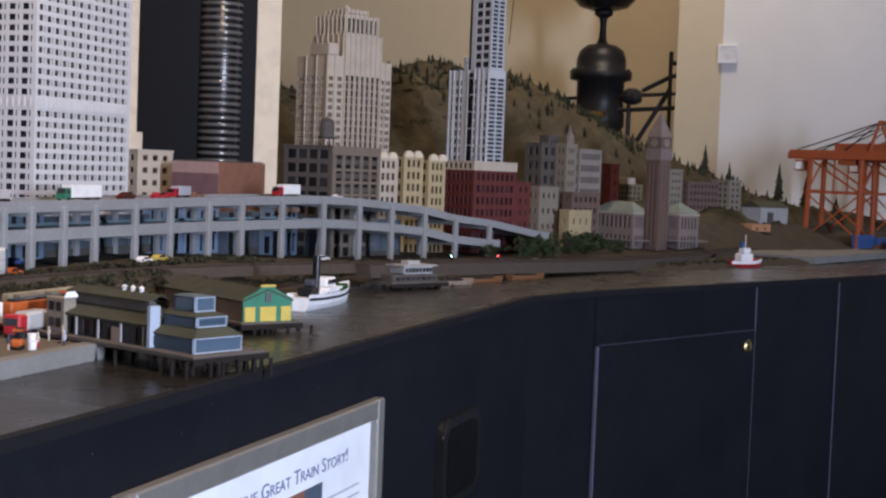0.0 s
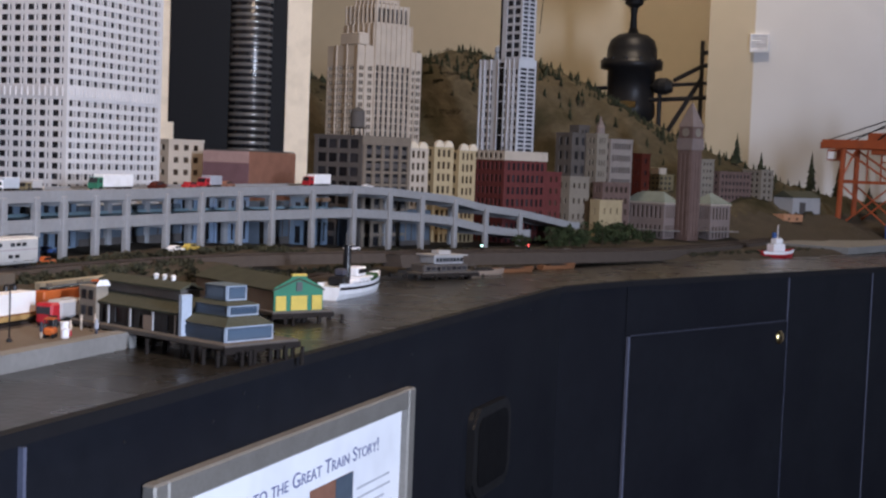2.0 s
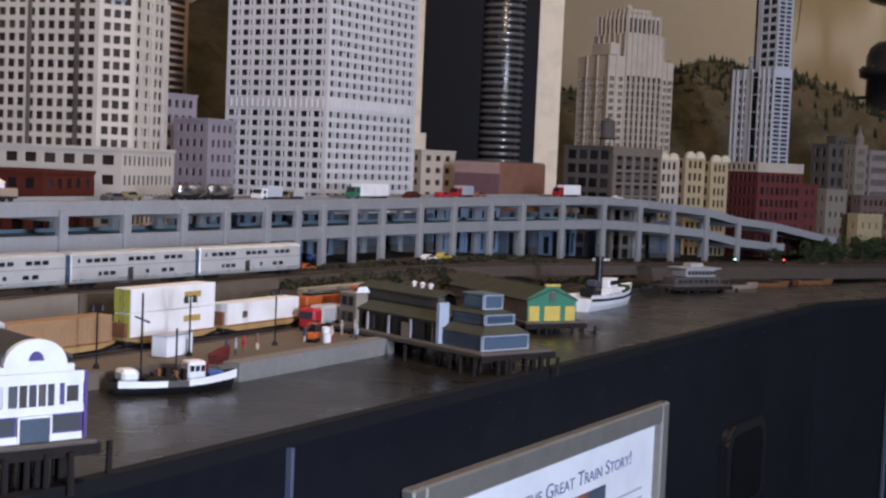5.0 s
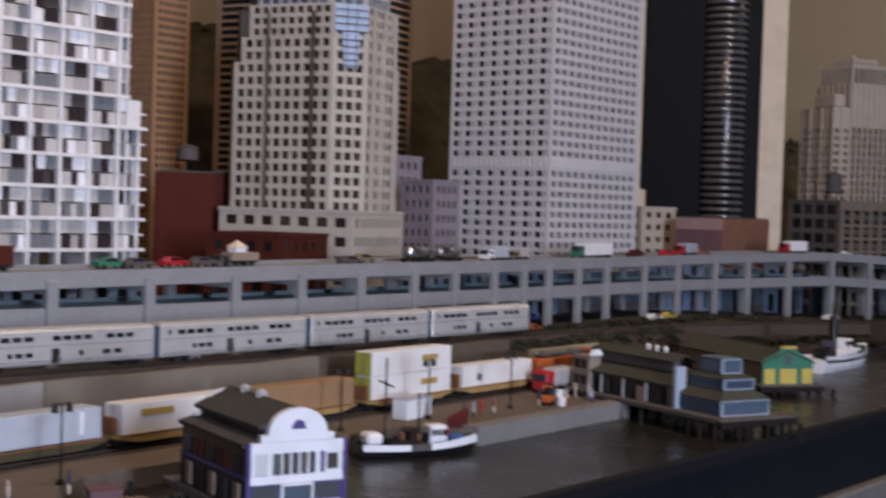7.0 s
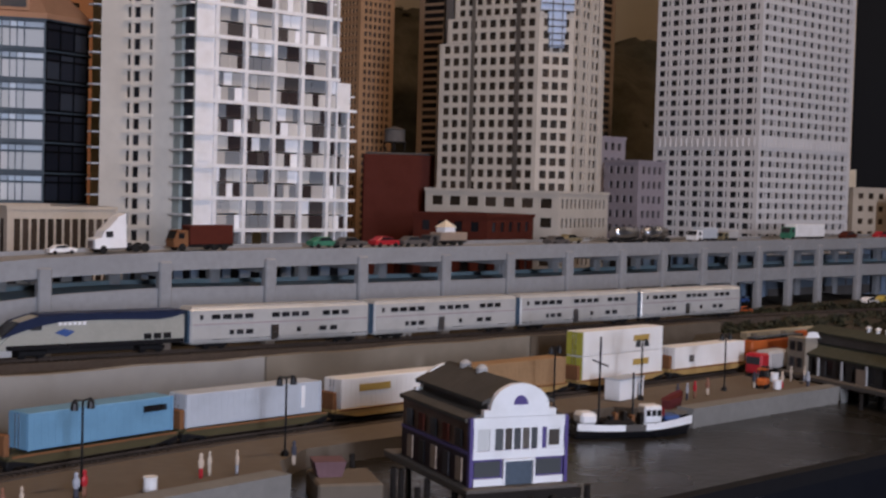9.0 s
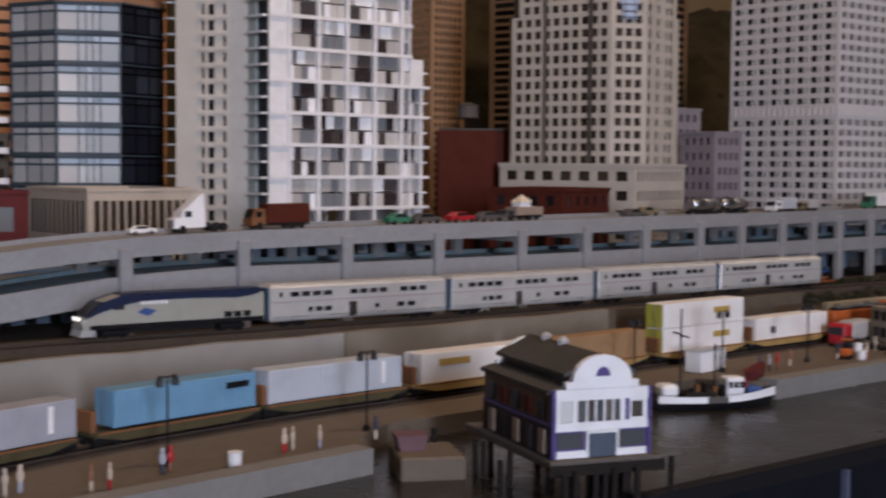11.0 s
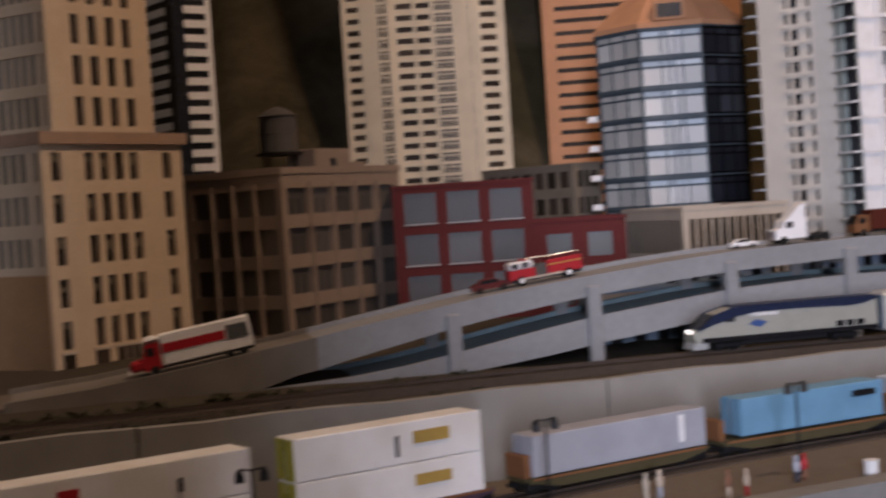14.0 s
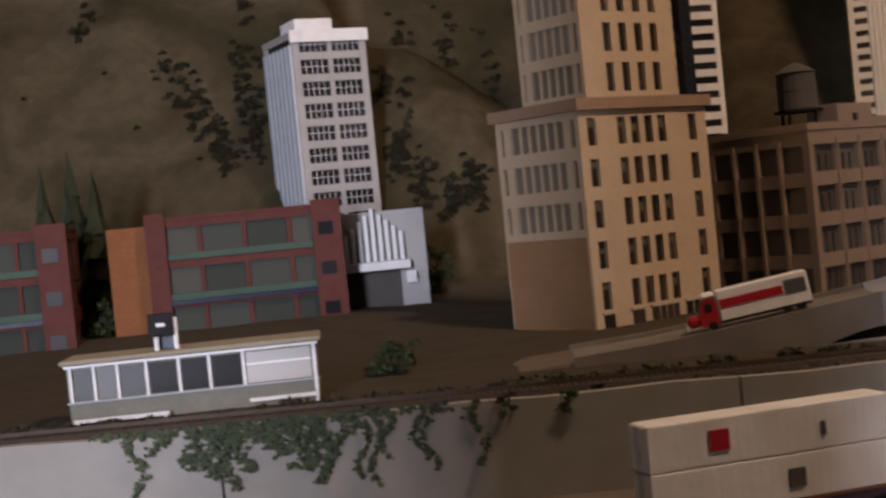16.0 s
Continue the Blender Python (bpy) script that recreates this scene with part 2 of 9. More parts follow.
    ramp_conc=mat("ramp_foot_concrete", (0.22, 0.20, 0.178), 0.85, scale=7, var=0.2, dirt=(0.11, 0.088, 0.066), dirt_amount=0.8),
    yard_blue=mat("yard_blue_grey", (0.105, 0.13, 0.165), 0.75, scale=12, var=0.15),
    shop_pale=mat("shop_pale_blue", (0.24, 0.32, 0.45), 0.7, scale=20),
    shop_blue=mat("shop_blue", (0.17, 0.23, 0.31), 0.7, scale=20),
    band_tan=mat("band_tan", (0.36, 0.265, 0.195), 0.75, scale=20, var=0.1),
    grid_tan=mat("grid_tan", (0.34, 0.205, 0.115), 0.75, scale=20, var=0.1),
    old_pale=mat("old_pale_stone", (0.27, 0.235, 0.19), 0.8, scale=18, var=0.2),
    station_stone=mat("station_stone", (0.25, 0.20, 0.185), 0.8, scale=18, var=0.15),
    tower_brick=mat("tower_brick", (0.17, 0.115, 0.10), 0.8, scale=25, var=0.2),
    shed_dark=mat("shed_boards", (0.04, 0.037, 0.037), 0.8, scale=25, var=0.3),
    trim_blue=mat("pale_blue_trim", (0.40, 0.46, 0.55), 0.45, scale=30),
    loco_grey=mat("locomotive_grey", (0.47, 0.47, 0.42), 0.35, 0.3, scale=40, var=0.12),
    box_white=mat("container_white", (0.84, 0.83, 0.82), 0.5, scale=14, var=0.06, dirt=(0.52, 0.44, 0.35), dirt_amount=0.5),
    figure_a=mat("figure_pale", (0.55, 0.45, 0.36), 0.6, scale=80),
    figure_b=mat("figure_dark", (0.06, 0.06, 0.08), 0.6, scale=80),
)
hm = bpy.data.materials.new("hill_scrub_patches")
hm.use_nodes = True
hn, hl = hm.node_tree.nodes, hm.node_tree.links
place = hn.new("ShaderNodeNewGeometry").outputs["Position"]
patch, grain, fleck = (hn.new("ShaderNodeTexNoise") for _ in range(3))
for node, size, detail, bend in ((patch, 2.1, 7, 1.4), (grain, 26, 6, 0.6), (fleck, 180, 3, 0.0)):
    node.inputs["Scale"].default_value, node.inputs["Detail"].default_value, node.inputs["Distortion"].default_value = size, detail, bend
    hl.new(place, node.inputs["Vector"])
ramp = hn.new("ShaderNodeValToRGB")
stops = ((0.28, (0.030, 0.027, 0.014)), (0.40, (0.048, 0.041, 0.023)), (0.50, (0.070, 0.057, 0.035)), (0.58, (0.088, 0.072, 0.047)), (0.67, (0.064, 0.053, 0.032)), (0.80, (0.056, 0.040, 0.021)))
for k, (q, c) in enumerate(stops):
    e = ramp.color_ramp.elements[k] if k < 2 else ramp.color_ramp.elements.new(q)
    e.position, e.color = q, (*c, 1)
hl.new(patch.outputs[0], ramp.inputs[0])
tone = hn.new("ShaderNodeMix")
tone.data_type, tone.blend_type = "RGBA", "OVERLAY"
tone.inputs[0].default_value = 0.35
hl.new(ramp.outputs[0], tone.inputs[6])
hl.new(grain.outputs[0], tone.inputs[7])
hl.new(tone.outputs[2], hn["Principled BSDF"].inputs["Base Color"])
hn["Principled BSDF"].inputs["Roughness"].default_value = 0.95
hn["Principled BSDF"].inputs["Specular IOR Level"].default_value = 0.1
relief, rough_relief = hn.new("ShaderNodeBump"), hn.new("ShaderNodeBump")
relief.inputs["Distance"].default_value, relief.inputs["Strength"].default_value = 0.022, 1.0
rough_relief.inputs["Distance"].default_value, rough_relief.inputs["Strength"].default_value = 0.005, 0.8
hl.new(patch.outputs[0], relief.inputs["Height"])
hl.new(grain.outputs[0], rough_relief.inputs["Height"])
hl.new(relief.outputs[0], rough_relief.inputs["Normal"])
hl.new(rough_relief.outputs[0], hn["Principled BSDF"].inputs["Normal"])
M["hill"] = hm
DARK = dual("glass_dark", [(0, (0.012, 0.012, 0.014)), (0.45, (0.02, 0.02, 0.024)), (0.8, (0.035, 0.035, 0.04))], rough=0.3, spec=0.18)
BROWN = dual("glass_brown", [(0, (0.03, 0.022, 0.016)), (0.5, (0.05, 0.036, 0.026)), (0.8, (0.062, 0.045, 0.034))], rough=0.5, spec=0.12)
MATTE = dual("glass_matte", [(0, (0.048, 0.056, 0.050)), (0.5, (0.066, 0.074, 0.066)), (0.8, (0.085, 0.088, 0.078))], rough=0.75, spec=0.1)
GREY = dual("glass_grey", [(0, (0.07, 0.075, 0.08)), (0.5, (0.10, 0.105, 0.11)), (0.75, (0.14, 0.145, 0.15))], rough=0.4, spec=0.3)
MIXED = dual("glass_blinds", [(0, (0.040, 0.030, 0.030)), (0.16, (0.075, 0.065, 0.062)), (0.25, (0.20, 0.215, 0.235)), (0.40, (0.46, 0.445, 0.43)), (0.66, (0.60, 0.59, 0.57)), (0.86, (0.92, 0.93, 0.96))], rough=0.3, spec=0.3)
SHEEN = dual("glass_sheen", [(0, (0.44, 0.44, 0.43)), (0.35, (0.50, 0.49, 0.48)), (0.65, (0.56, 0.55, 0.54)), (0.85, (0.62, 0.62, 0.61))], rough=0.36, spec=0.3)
STRIP = dual("glass_strip_blue", [(0, (0.26, 0.33, 0.40)), (0.5, (0.36, 0.45, 0.54)), (0.8, (0.50, 0.56, 0.62))], rough=0.35, spec=0.3)
PANEW = dual("glass_dusty", [(0, (0.075, 0.064, 0.056)), (0.5, (0.095, 0.082, 0.072)), (0.8, (0.12, 0.105, 0.09))], rough=0.3)
DUSTY = dual("glass_dusty_pale", [(0, (0.19, 0.16, 0.125)), (0.5, (0.22, 0.185, 0.15)), (0.8, (0.26, 0.22, 0.18))], rough=0.5, spec=0.15)
BLUED = dual("glass_deep_blue", [(0, (0.016, 0.018, 0.026)), (0.5, (0.028, 0.032, 0.044)), (0.8, (0.05, 0.056, 0.07))], rough=0.3, spec=0.25)
BLUEG = dual("glass_blue", [(0, (0.055, 0.08, 0.12)), (0.5, (0.085, 0.12, 0.17)), (0.8, (0.045, 0.065, 0.10))], rough=0.3, spec=0.3)

# water of the harbour: dark, rippled, glossy
water_mat = mat("harbour_water", (0.019, 0.0172, 0.0140), 0.28, scale=9, var=0.35, bump=0.4, dirt=(0.031, 0.0275, 0.022), spec=0.36)

# ---------------------------------------------------------------- mesh helpers


def mesh_of(name, bm, material, smooth=False):
    me = bpy.data.meshes.new(name)
    bm.to_mesh(me)
    bm.free()
    for m in material if isinstance(material, (list, tuple)) else [material]:
        me.materials.append(m)
    if smooth:
        for p in me.polygons:
            p.use_smooth = True
    return me


def part(name, bm, material, parent, label="", at=None, smooth=False):
    """Links a bmesh as one mesh object under a thing or a part."""
    ob = new(name, mesh_of(name, bm, material, smooth))
    ob.parent = parent
    if at is not None:
        ob.matrix_basis = at
    return tagged(ob, label)


def pieces(name, bm, material, parent, label="", limit=40):
    """Each loose piece of a bmesh as a part of its own; beyond the limit they stay one joined part."""
    bm.verts.index_update()
    seen, groups = set(), []
    for v in bm.verts:
        if v in seen:
            continue
        stack, grp = [v], []
        seen.add(v)
        while stack:
            q = stack.pop()
            grp.append(q)
            for e in q.link_edges:
                o = e.other_vert(q)
                if o not in seen:
                    seen.add(o)
                    stack.append(o)
        groups.append(grp)
    if len(groups) > limit:
        return tagged(part(name, bm, material, parent, label), kind="stuff")
    for grp in groups:
        at = {v: i for i, v in enumerate(grp)}
        fs = {f for v in grp for f in v.link_faces}
        ob = new(name, raw(name, [tuple(v.co) for v in grp], [tuple(at[v] for v in f.verts) for f in fs], material))
        ob.parent = parent
        tagged(ob, label)
    bm.free()


def shared(name, me, parent, at):
    ob = new(name, me)
    ob.parent, ob.matrix_basis = parent, at
    return ob


def thing(name, label, category, at=Matrix(), group="", kind=""):
    ob = new(name)
    ob.empty_display_size = 0.01
    ob.matrix_basis = at
    return tagged(ob, label, category, group, kind)


def raw(name, verts, faces, material, smooth=False):
    me = bpy.data.meshes.new(name)
    me.from_pydata(verts, [], faces)
    for m in material if isinstance(material, (list, tuple)) else [material]:
        me.materials.append(m)
    if smooth:
        for p in me.polygons:
            p.use_smooth = True
    return me


def box(bm, x0, x1, y0, y1, z0, z1, bevel=0.0, m=None):
    v = [bm.verts.new((x, y, z)) for z in (z0, z1) for y in (y0, y1) for x in (x0, x1)]
    fs = [bm.faces.new([v[i] for i in q]) for q in ((0, 2, 3, 1), (4, 5, 7, 6), (0, 1, 5, 4), (2, 6, 7, 3), (0, 4, 6, 2), (1, 3, 7, 5))]
    if m is not None:
        bmesh.ops.transform(bm, matrix=m, verts=v)
    if bevel:
        edges = list({e for f in fs for e in f.edges})
        bmesh.ops.bevel(bm, geom=edges, offset=bevel, segments=1, affect="EDGES")
    return bm


def B(*a, **k):
    return box(bmesh.new(), *a, **k)


def prism(bm, pts, z0, z1):
    """Upright prism over a plan outline (anticlockwise)."""
    lo = [bm.verts.new((x, y, z0)) for x, y in pts]
    hi = [bm.verts.new((x, y, z1)) for x, y in pts]
    n = len(pts)
    bm.faces.new(hi)
    bm.faces.new(lo[::-1])
    for i in range(n):
        bm.faces.new((lo[i], lo[(i + 1) % n], hi[(i + 1) % n], hi[i]))
    return bm


def extrude_xz(bm, pts, y0, y1):
    """Prism over an outline in the x-z plane, from y0 to y1."""
    a = [bm.verts.new((x, y0, z)) for x, z in pts]
    b = [bm.verts.new((x, y1, z)) for x, z in pts]
    n = len(pts)
    bm.faces.new(a)
    bm.faces.new(b[::-1])
    for i in range(n):
        bm.faces.new((a[(i + 1) % n], a[i], b[i], b[(i + 1) % n]))
    bmesh.ops.recalc_face_normals(bm, faces=bm.faces[:])
    return bm


def extrude_yz(bm, pts, x0, x1):
    a = [bm.verts.new((x0, y, z)) for y, z in pts]
    b = [bm.verts.new((x1, y, z)) for y, z in pts]
    n = len(pts)
    bm.faces.new(a)
    bm.faces.new(b[::-1])
    for i in range(n):
        bm.faces.new((a[(i + 1) % n], a[i], b[i], b[(i + 1) % n]))
    bmesh.ops.recalc_face_normals(bm, faces=bm.faces[:])
    return bm


def lathe(bm, rings, seg=20, m=None):
    """Turned form from (radius, height) pairs."""
    loops = []
    for r, z in rings:
        loops.append([bm.verts.new((r * math.cos(2 * math.pi * i / seg), r * math.sin(2 * math.pi * i / seg), z)) for i in range(seg)])
    for a, b in zip(loops, loops[1:]):
        for i in range(seg):
            bm.faces.new((a[i], a[(i + 1) % seg], b[(i + 1) % seg], b[i]))
    bm.faces.new(loops[0][::-1])
    bm.faces.new(loops[-1])
    if m is not None:
        bmesh.ops.transform(bm, matrix=m, verts=[v for lo in loops for v in lo])
    return bm


def rod(bm, a, b, r, seg=6):
    a, b = Vector(a), Vector(b)
    d = b - a
    m = Matrix.Translation(a) @ d.to_track_quat("Z", "Y").to_matrix().to_4x4()
    return lathe(bm, [(r, 0), (r, d.length)], seg, m)


def sweep(bm, path, profile):
    """Sweeps an outline (offset to the left, height) along a path of (x, y, z)."""
    rings = []
    for i, p in enumerate(path):
        a, b = Vector(path[max(0, i - 1)]), Vector(path[min(len(path) - 1, i + 1)])
        d = Vector((b.x - a.x, b.y - a.y)).normalized()
        rings.append([bm.verts.new((p[0] - d.y * o, p[1] + d.x * o, p[2] + h)) for o, h in profile])
    n = len(profile)
    for a, b in zip(rings, rings[1:]):
        for i in range(n):
            bm.faces.new((a[i], b[i], b[(i + 1) % n], a[(i + 1) % n]))
    bm.faces.new(rings[0])
    bm.faces.new(rings[-1][::-1])
    bmesh.ops.recalc_face_normals(bm, faces=bm.faces[:])
    return bm


def smooth_path(pts, step=0.03):
    """Catmull-Rom through the points, at even steps."""
    out = []
    p = [np.array(q, float) for q in pts]
    p = [2 * p[0] - p[1], *p, 2 * p[-1] - p[-2]]
    for a, b, c, d in zip(p, p[1:], p[2:], p[3:]):
        n = max(2, int(np.linalg.norm(c - b) / step))
        for t in np.arange(n) / n:
            out.append(0.5 * (2 * b + (c - a) * t + (2 * a - 5 * b + 4 * c - d) * t**2 + (3 * b - a - 3 * c + d) * t**3))
    return [*out, p[-2]]


def along(path, s):
    """Place and heading at the length s of a path."""
    for a, b in zip(path, path[1:]):
        d = np.linalg.norm(b[:2] - a[:2])
        if s <= d:
            return a + (b - a) * s / d, math.degrees(math.atan2(b[1] - a[1], b[0] - a[0]))
        s -= d
    return path[-1], 0


# ---------------------------------------------------------------- buildings


def spread(n, length, fill, edge=0.0):
    """n openings evenly over a length: list of (start, end)."""
    step = (length - 2 * edge) / n
    return [(edge + step * (i + 0.5 - fill / 2), edge + step * (i + 0.5 + fill / 2)) for i in range(n)]


def wall_mesh(sides, cols, rows, depth):
    """Walls with recessed openings. sides: (origin, direction, length, z0, z1); returns verts, faces and the panes' places."""
    verts, faces, panes = [], [], []
    for (o, d, length, z0, z1), cs, rs in zip(sides, cols, rows):
        nx, ny = d[1], -d[0]
        us = sorted({0.0, length, *[round(c, 5) for q in cs for c in q]})
        zs = sorted({z0, z1, *[round(c, 5) for q in rs for c in q]})
        hole_u = {round(a, 5) for a, _ in cs}
        hole_z = {round(a, 5) for a, _ in rs}
        base = len(verts)
        for z in zs:
            for u in us:
                verts.append((o[0] + d[0] * u, o[1] + d[1] * u, z))
        w = len(us)
        for j in range(len(zs) - 1):
            for i in range(w - 1):
                q = [base + j * w + i, base + j * w + i + 1, base + (j + 1) * w + i + 1, base + (j + 1) * w + i]
                if us[i] in hole_u and zs[j] in hole_z:
                    k = len(verts)
                    for t in q:
                        x, y, z = verts[t]
                        verts.append((x - nx * depth, y - ny * depth, z))
                    for e in range(4):
                        faces.append((q[e], q[(e + 1) % 4], k + (e + 1) % 4, k + e))
                    panes.append((o, d, us[i], us[i + 1], zs[j], zs[j + 1]))
                else:
                    faces.append(tuple(q))
    seen, back, kept = {}, [], []
    for q in verts:
        key = (round(q[0], 5), round(q[1], 5), round(q[2], 5))
        if key not in seen:
            seen[key] = len(kept)
            kept.append(q)
        back.append(seen[key])
    return kept, [tuple(back[i] for i in q) for q in faces], panes


def glaze(parent, panes, depth, glass, near_limit=300, name="window"):
    """One pane object an opening (alike ones share a mesh); beyond the limit the rest is joined."""
    kinds = {}
    rest_v, rest_f = [], []
    for i, (o, d, u0, u1, z0, z1) in enumerate(panes):
        nx, ny = d[1], -d[0]
        cx, cy, cz = o[0] + d[0] * (u0 + u1) / 2 - nx * depth, o[1] + d[1] * (u0 + u1) / 2 - ny * depth, (z0 + z1) / 2
        m = Matrix(((d[0], -nx, 0, cx), (d[1], -ny, 0, cy), (0, 0, 1, cz), (0, 0, 0, 1)))
        w, h = (u1 - u0) / 2, (z1 - z0) / 2
        if i < near_limit:
            key = (round(w, 4), round(h, 4))
            if key not in kinds:
                kinds[key] = mesh_of(name, B(-w, w, -0.0008, 0.002, -h, h), glass[0])
            shared(name, kinds[key], parent, m)
        else:
            k = len(rest_v)
            for a, b in ((-w, -h), (w, -h), (w, h), (-w, h)):
                rest_v.append(tuple(m @ Vector((a, -0.0008, b))))
            rest_f.append((k, k + 1, k + 2, k + 3))
    if rest_v:
        ob = new("glazing", raw("glazing", rest_v, rest_f, glass[1]))
        ob.parent = parent
        tagged(ob, kind="stuff")


def rect_sides(lr, ll, z0, z1):
    """Right face (along x), left face (along y), and the two far faces of a block."""
    return [((0, 0), (1, 0), lr, z0, z1), ((0, ll), (0, -1), ll, z0, z1), ((lr, 0), (0, 1), ll, z0, z1), ((lr, ll), (-1, 0), lr, z0, z1)]


def block(parent, lr, ll, z0, z1, nr, nl, floors, wall, glass, fill=(0.6, 0.55), depth=0.004, edge=0.01, foot=0.0, head=0.0, near_limit=300, roof=None, parapet=0.006, skip=()):
    """A storeyed block: walls with openings, panes, roof slab with a parapet."""
    rows = [(z0 + foot + a, z0 + foot + b) for a, b in spread(floors, z1 - z0 - foot - head, fill[1])]
    rows = [r for i, r in enumerate(rows) if i not in skip]
    sides = rect_sides(lr, ll, z0, z1)
    cols = [spread(nr, lr, fill[0], edge), spread(nl, ll, fill[0], edge), spread(nl, ll, fill[0], edge), spread(nr, lr, fill[0], edge)]
    v, f, p = wall_mesh(sides, cols, [rows] * 4, depth)
    ob = new("wall", raw("wall", v, f, wall))
    ob.parent = parent
    glaze(parent, p, depth, glass, near_limit)
    bm = B(0.002, lr - 0.002, 0.002, ll - 0.002, z1 - 0.006, z1 - 0.001)
    part("roof", bm, roof or M["roof_dark"], parent)
    if parapet:
        bm = bmesh.new()
        t = 0.004
        for a in ((-0.002, lr + 0.002, -0.002, t), (-0.002, lr + 0.002, ll - t, ll + 0.002), (-0.002, t, t, ll - t), (lr - t, lr + 0.002, t, ll - t)):
            box(bm, *a, z1, z1 + parapet)
        part("parapet", bm, wall, parent)
    return ob


def tower(name, label, category, c, phi, lr, ll, z0, z1, nr, nl, floors, wall, glass, **k):
    t = thing(name, label, category, pose(c[0], c[1], z0, 0, 0, phi), kind="")
    block(t, lr, ll, 0, z1 - z0, nr, nl, floors, M[wall] if isinstance(wall, str) else wall, glass, **k)
    return t

# ---------------------------------------------------------------- hall
def structure(name, bm, material, label, category):
    return tagged(new(name, mesh_of(name, bm, material)), label, category, kind="structure")


# unseen floor, ceiling, west and south walls are dark to cut bounced light
structure("floor", B(-6, 9.4, -4.6, 5.0, -0.1, 0.0), M["floor"], "dark polished floor of the exhibition hall", "floor")
structure("ceiling", B(-6, 9.4, -4.6, 5.0, 4.5, 4.6), M["ceiling"], "dim plastered ceiling of the exhibition hall", "ceiling")
# darker copy of the beige wall: its dimness is put into the colour
structure("wall_north", B(-6, 9.4, 4.7, 4.9, 0, 4.5), M["beige_wall_shaded"], "gallery wall behind the hills, darkened in colour for shade", "wall")
structure("wall_east", B(8.6, 8.8, -4.4, 4.7, 0, 4.5), M["beige_wall"], "beige painted gallery wall behind the harbour end", "wall")
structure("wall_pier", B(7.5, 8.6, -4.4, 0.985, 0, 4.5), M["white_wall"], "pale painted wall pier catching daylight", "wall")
# same pier; beige colour here stands in for warm lamplight on its end
structure("wall_pier_end", B(7.5, 8.6, 0.985, 1.215, 0, 4.5), M["beige_wall"], "end of the wall pier, its warm light put into beige", "wall")
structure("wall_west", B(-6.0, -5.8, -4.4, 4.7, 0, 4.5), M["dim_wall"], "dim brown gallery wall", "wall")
# added out of view: blocks window daylight so part of the quay is shaded
structure("wall_screen", B(-0.555, -0.235, -1.1, -0.9, 0, 4.5), M["dim_wall"], "added unseen screen that shades part of the table", "wall")
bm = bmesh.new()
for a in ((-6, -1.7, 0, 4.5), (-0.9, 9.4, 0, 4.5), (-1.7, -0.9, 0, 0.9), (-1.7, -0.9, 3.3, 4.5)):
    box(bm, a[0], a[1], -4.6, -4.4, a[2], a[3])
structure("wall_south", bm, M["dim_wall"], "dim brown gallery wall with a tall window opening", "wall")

# ---------------------------------------------------------------- table and ground
WATER, QUAY, UPPER = 1.08, 1.10, 1.145
EDGE = [(-2.6, 0.87), (3.50, 0.87), (3.80, 0.775), (4.46, 0.47), (5.23, 0.11), (7.4, -0.93)]
SHORE = [(2.05, 1.11), (2.4, 1.17), (2.9, 1.20), (3.35, 1.30), (3.65, 1.34), (4.0, 1.24), (4.48, 0.94), (5.06, 0.65), (5.65, 0.40), (7.4, -0.3)]
pts = [*EDGE, (7.4, 3.0), (-2.6, 3.0)]
structure("water", prism(bmesh.new(), pts, WATER - 0.012, WATER), water_mat, "dark brown rippled model harbour water", "water")

# fascia below the table edge, with its dark lip
bm = sweep(bmesh.new(), [(x, y, 0) for x, y in EDGE], [(0, 0.02), (0, WATER - 0.012), (0.03, WATER - 0.012), (0.03, 0.02)])
structure("fascia", bm, M["fascia"], "black painted board front of the layout", "fascia")
bm = sweep(bmesh.new(), [(x, y, WATER) for x, y in EDGE], [(-0.004, -0.012), (-0.004, 0.003), (0.012, 0.003), (0.012, -0.012)])
structure("trim", bm, M["lip"], "dark lip along the table edge", "trim")



def wall_y(x):
    """Front face of the retaining wall: straight beside the hall, bowing towards the freight track further west."""
    return np.interp(x, [-2.6, 0.35, 0.65, 0.9, 1.1, 2.1], [1.345, 1.345, 1.362, 1.395, 1.415, 1.415])


def wall_top(x):
    return 1.163 + 0.14 * (1.415 - wall_y(x))


GUTTER = 1.084
# quay with its stone edge
qx = [(-2.6, 0.885), (-0.3, 0.90), (0.3, 1.0), (0.65, 1.062), (1.02, 1.10), (1.06, 1.16), (1.12, 1.195), (1.61, 1.195), (1.66, 1.12), (2.03, 1.125), (2.08, 1.43), (1.0, 1.43), (0.8, 1.292), (0.6, 1.242), (0.4, 1.187), (0.2, 1.127), (0.0, 1.082), (-0.3, 1.032), (-0.8, 0.992), (-2.6, 0.977)]
structure("quay", prism(bmesh.new(), qx, WATER, QUAY), M["quay"], "brown paved quay beside the freight track", "quay")
bm = bmesh.new()
for run in (((-2.6, 0.879), (-0.3, 0.894), (0.3, 0.994), (0.65, 1.056), (1.02, 1.094)), ((1.66, 1.114), (2.035, 1.119))):
    sweep(bm, [(*a, WATER) for a in run], [(-0.004, 0), (-0.004, QUAY - WATER + 0.004), (0.022, QUAY - WATER + 0.004), (0.022, 0)])
structure("kerb", bm, M["kerb"], "pale stone edge of the quay", "kerb")

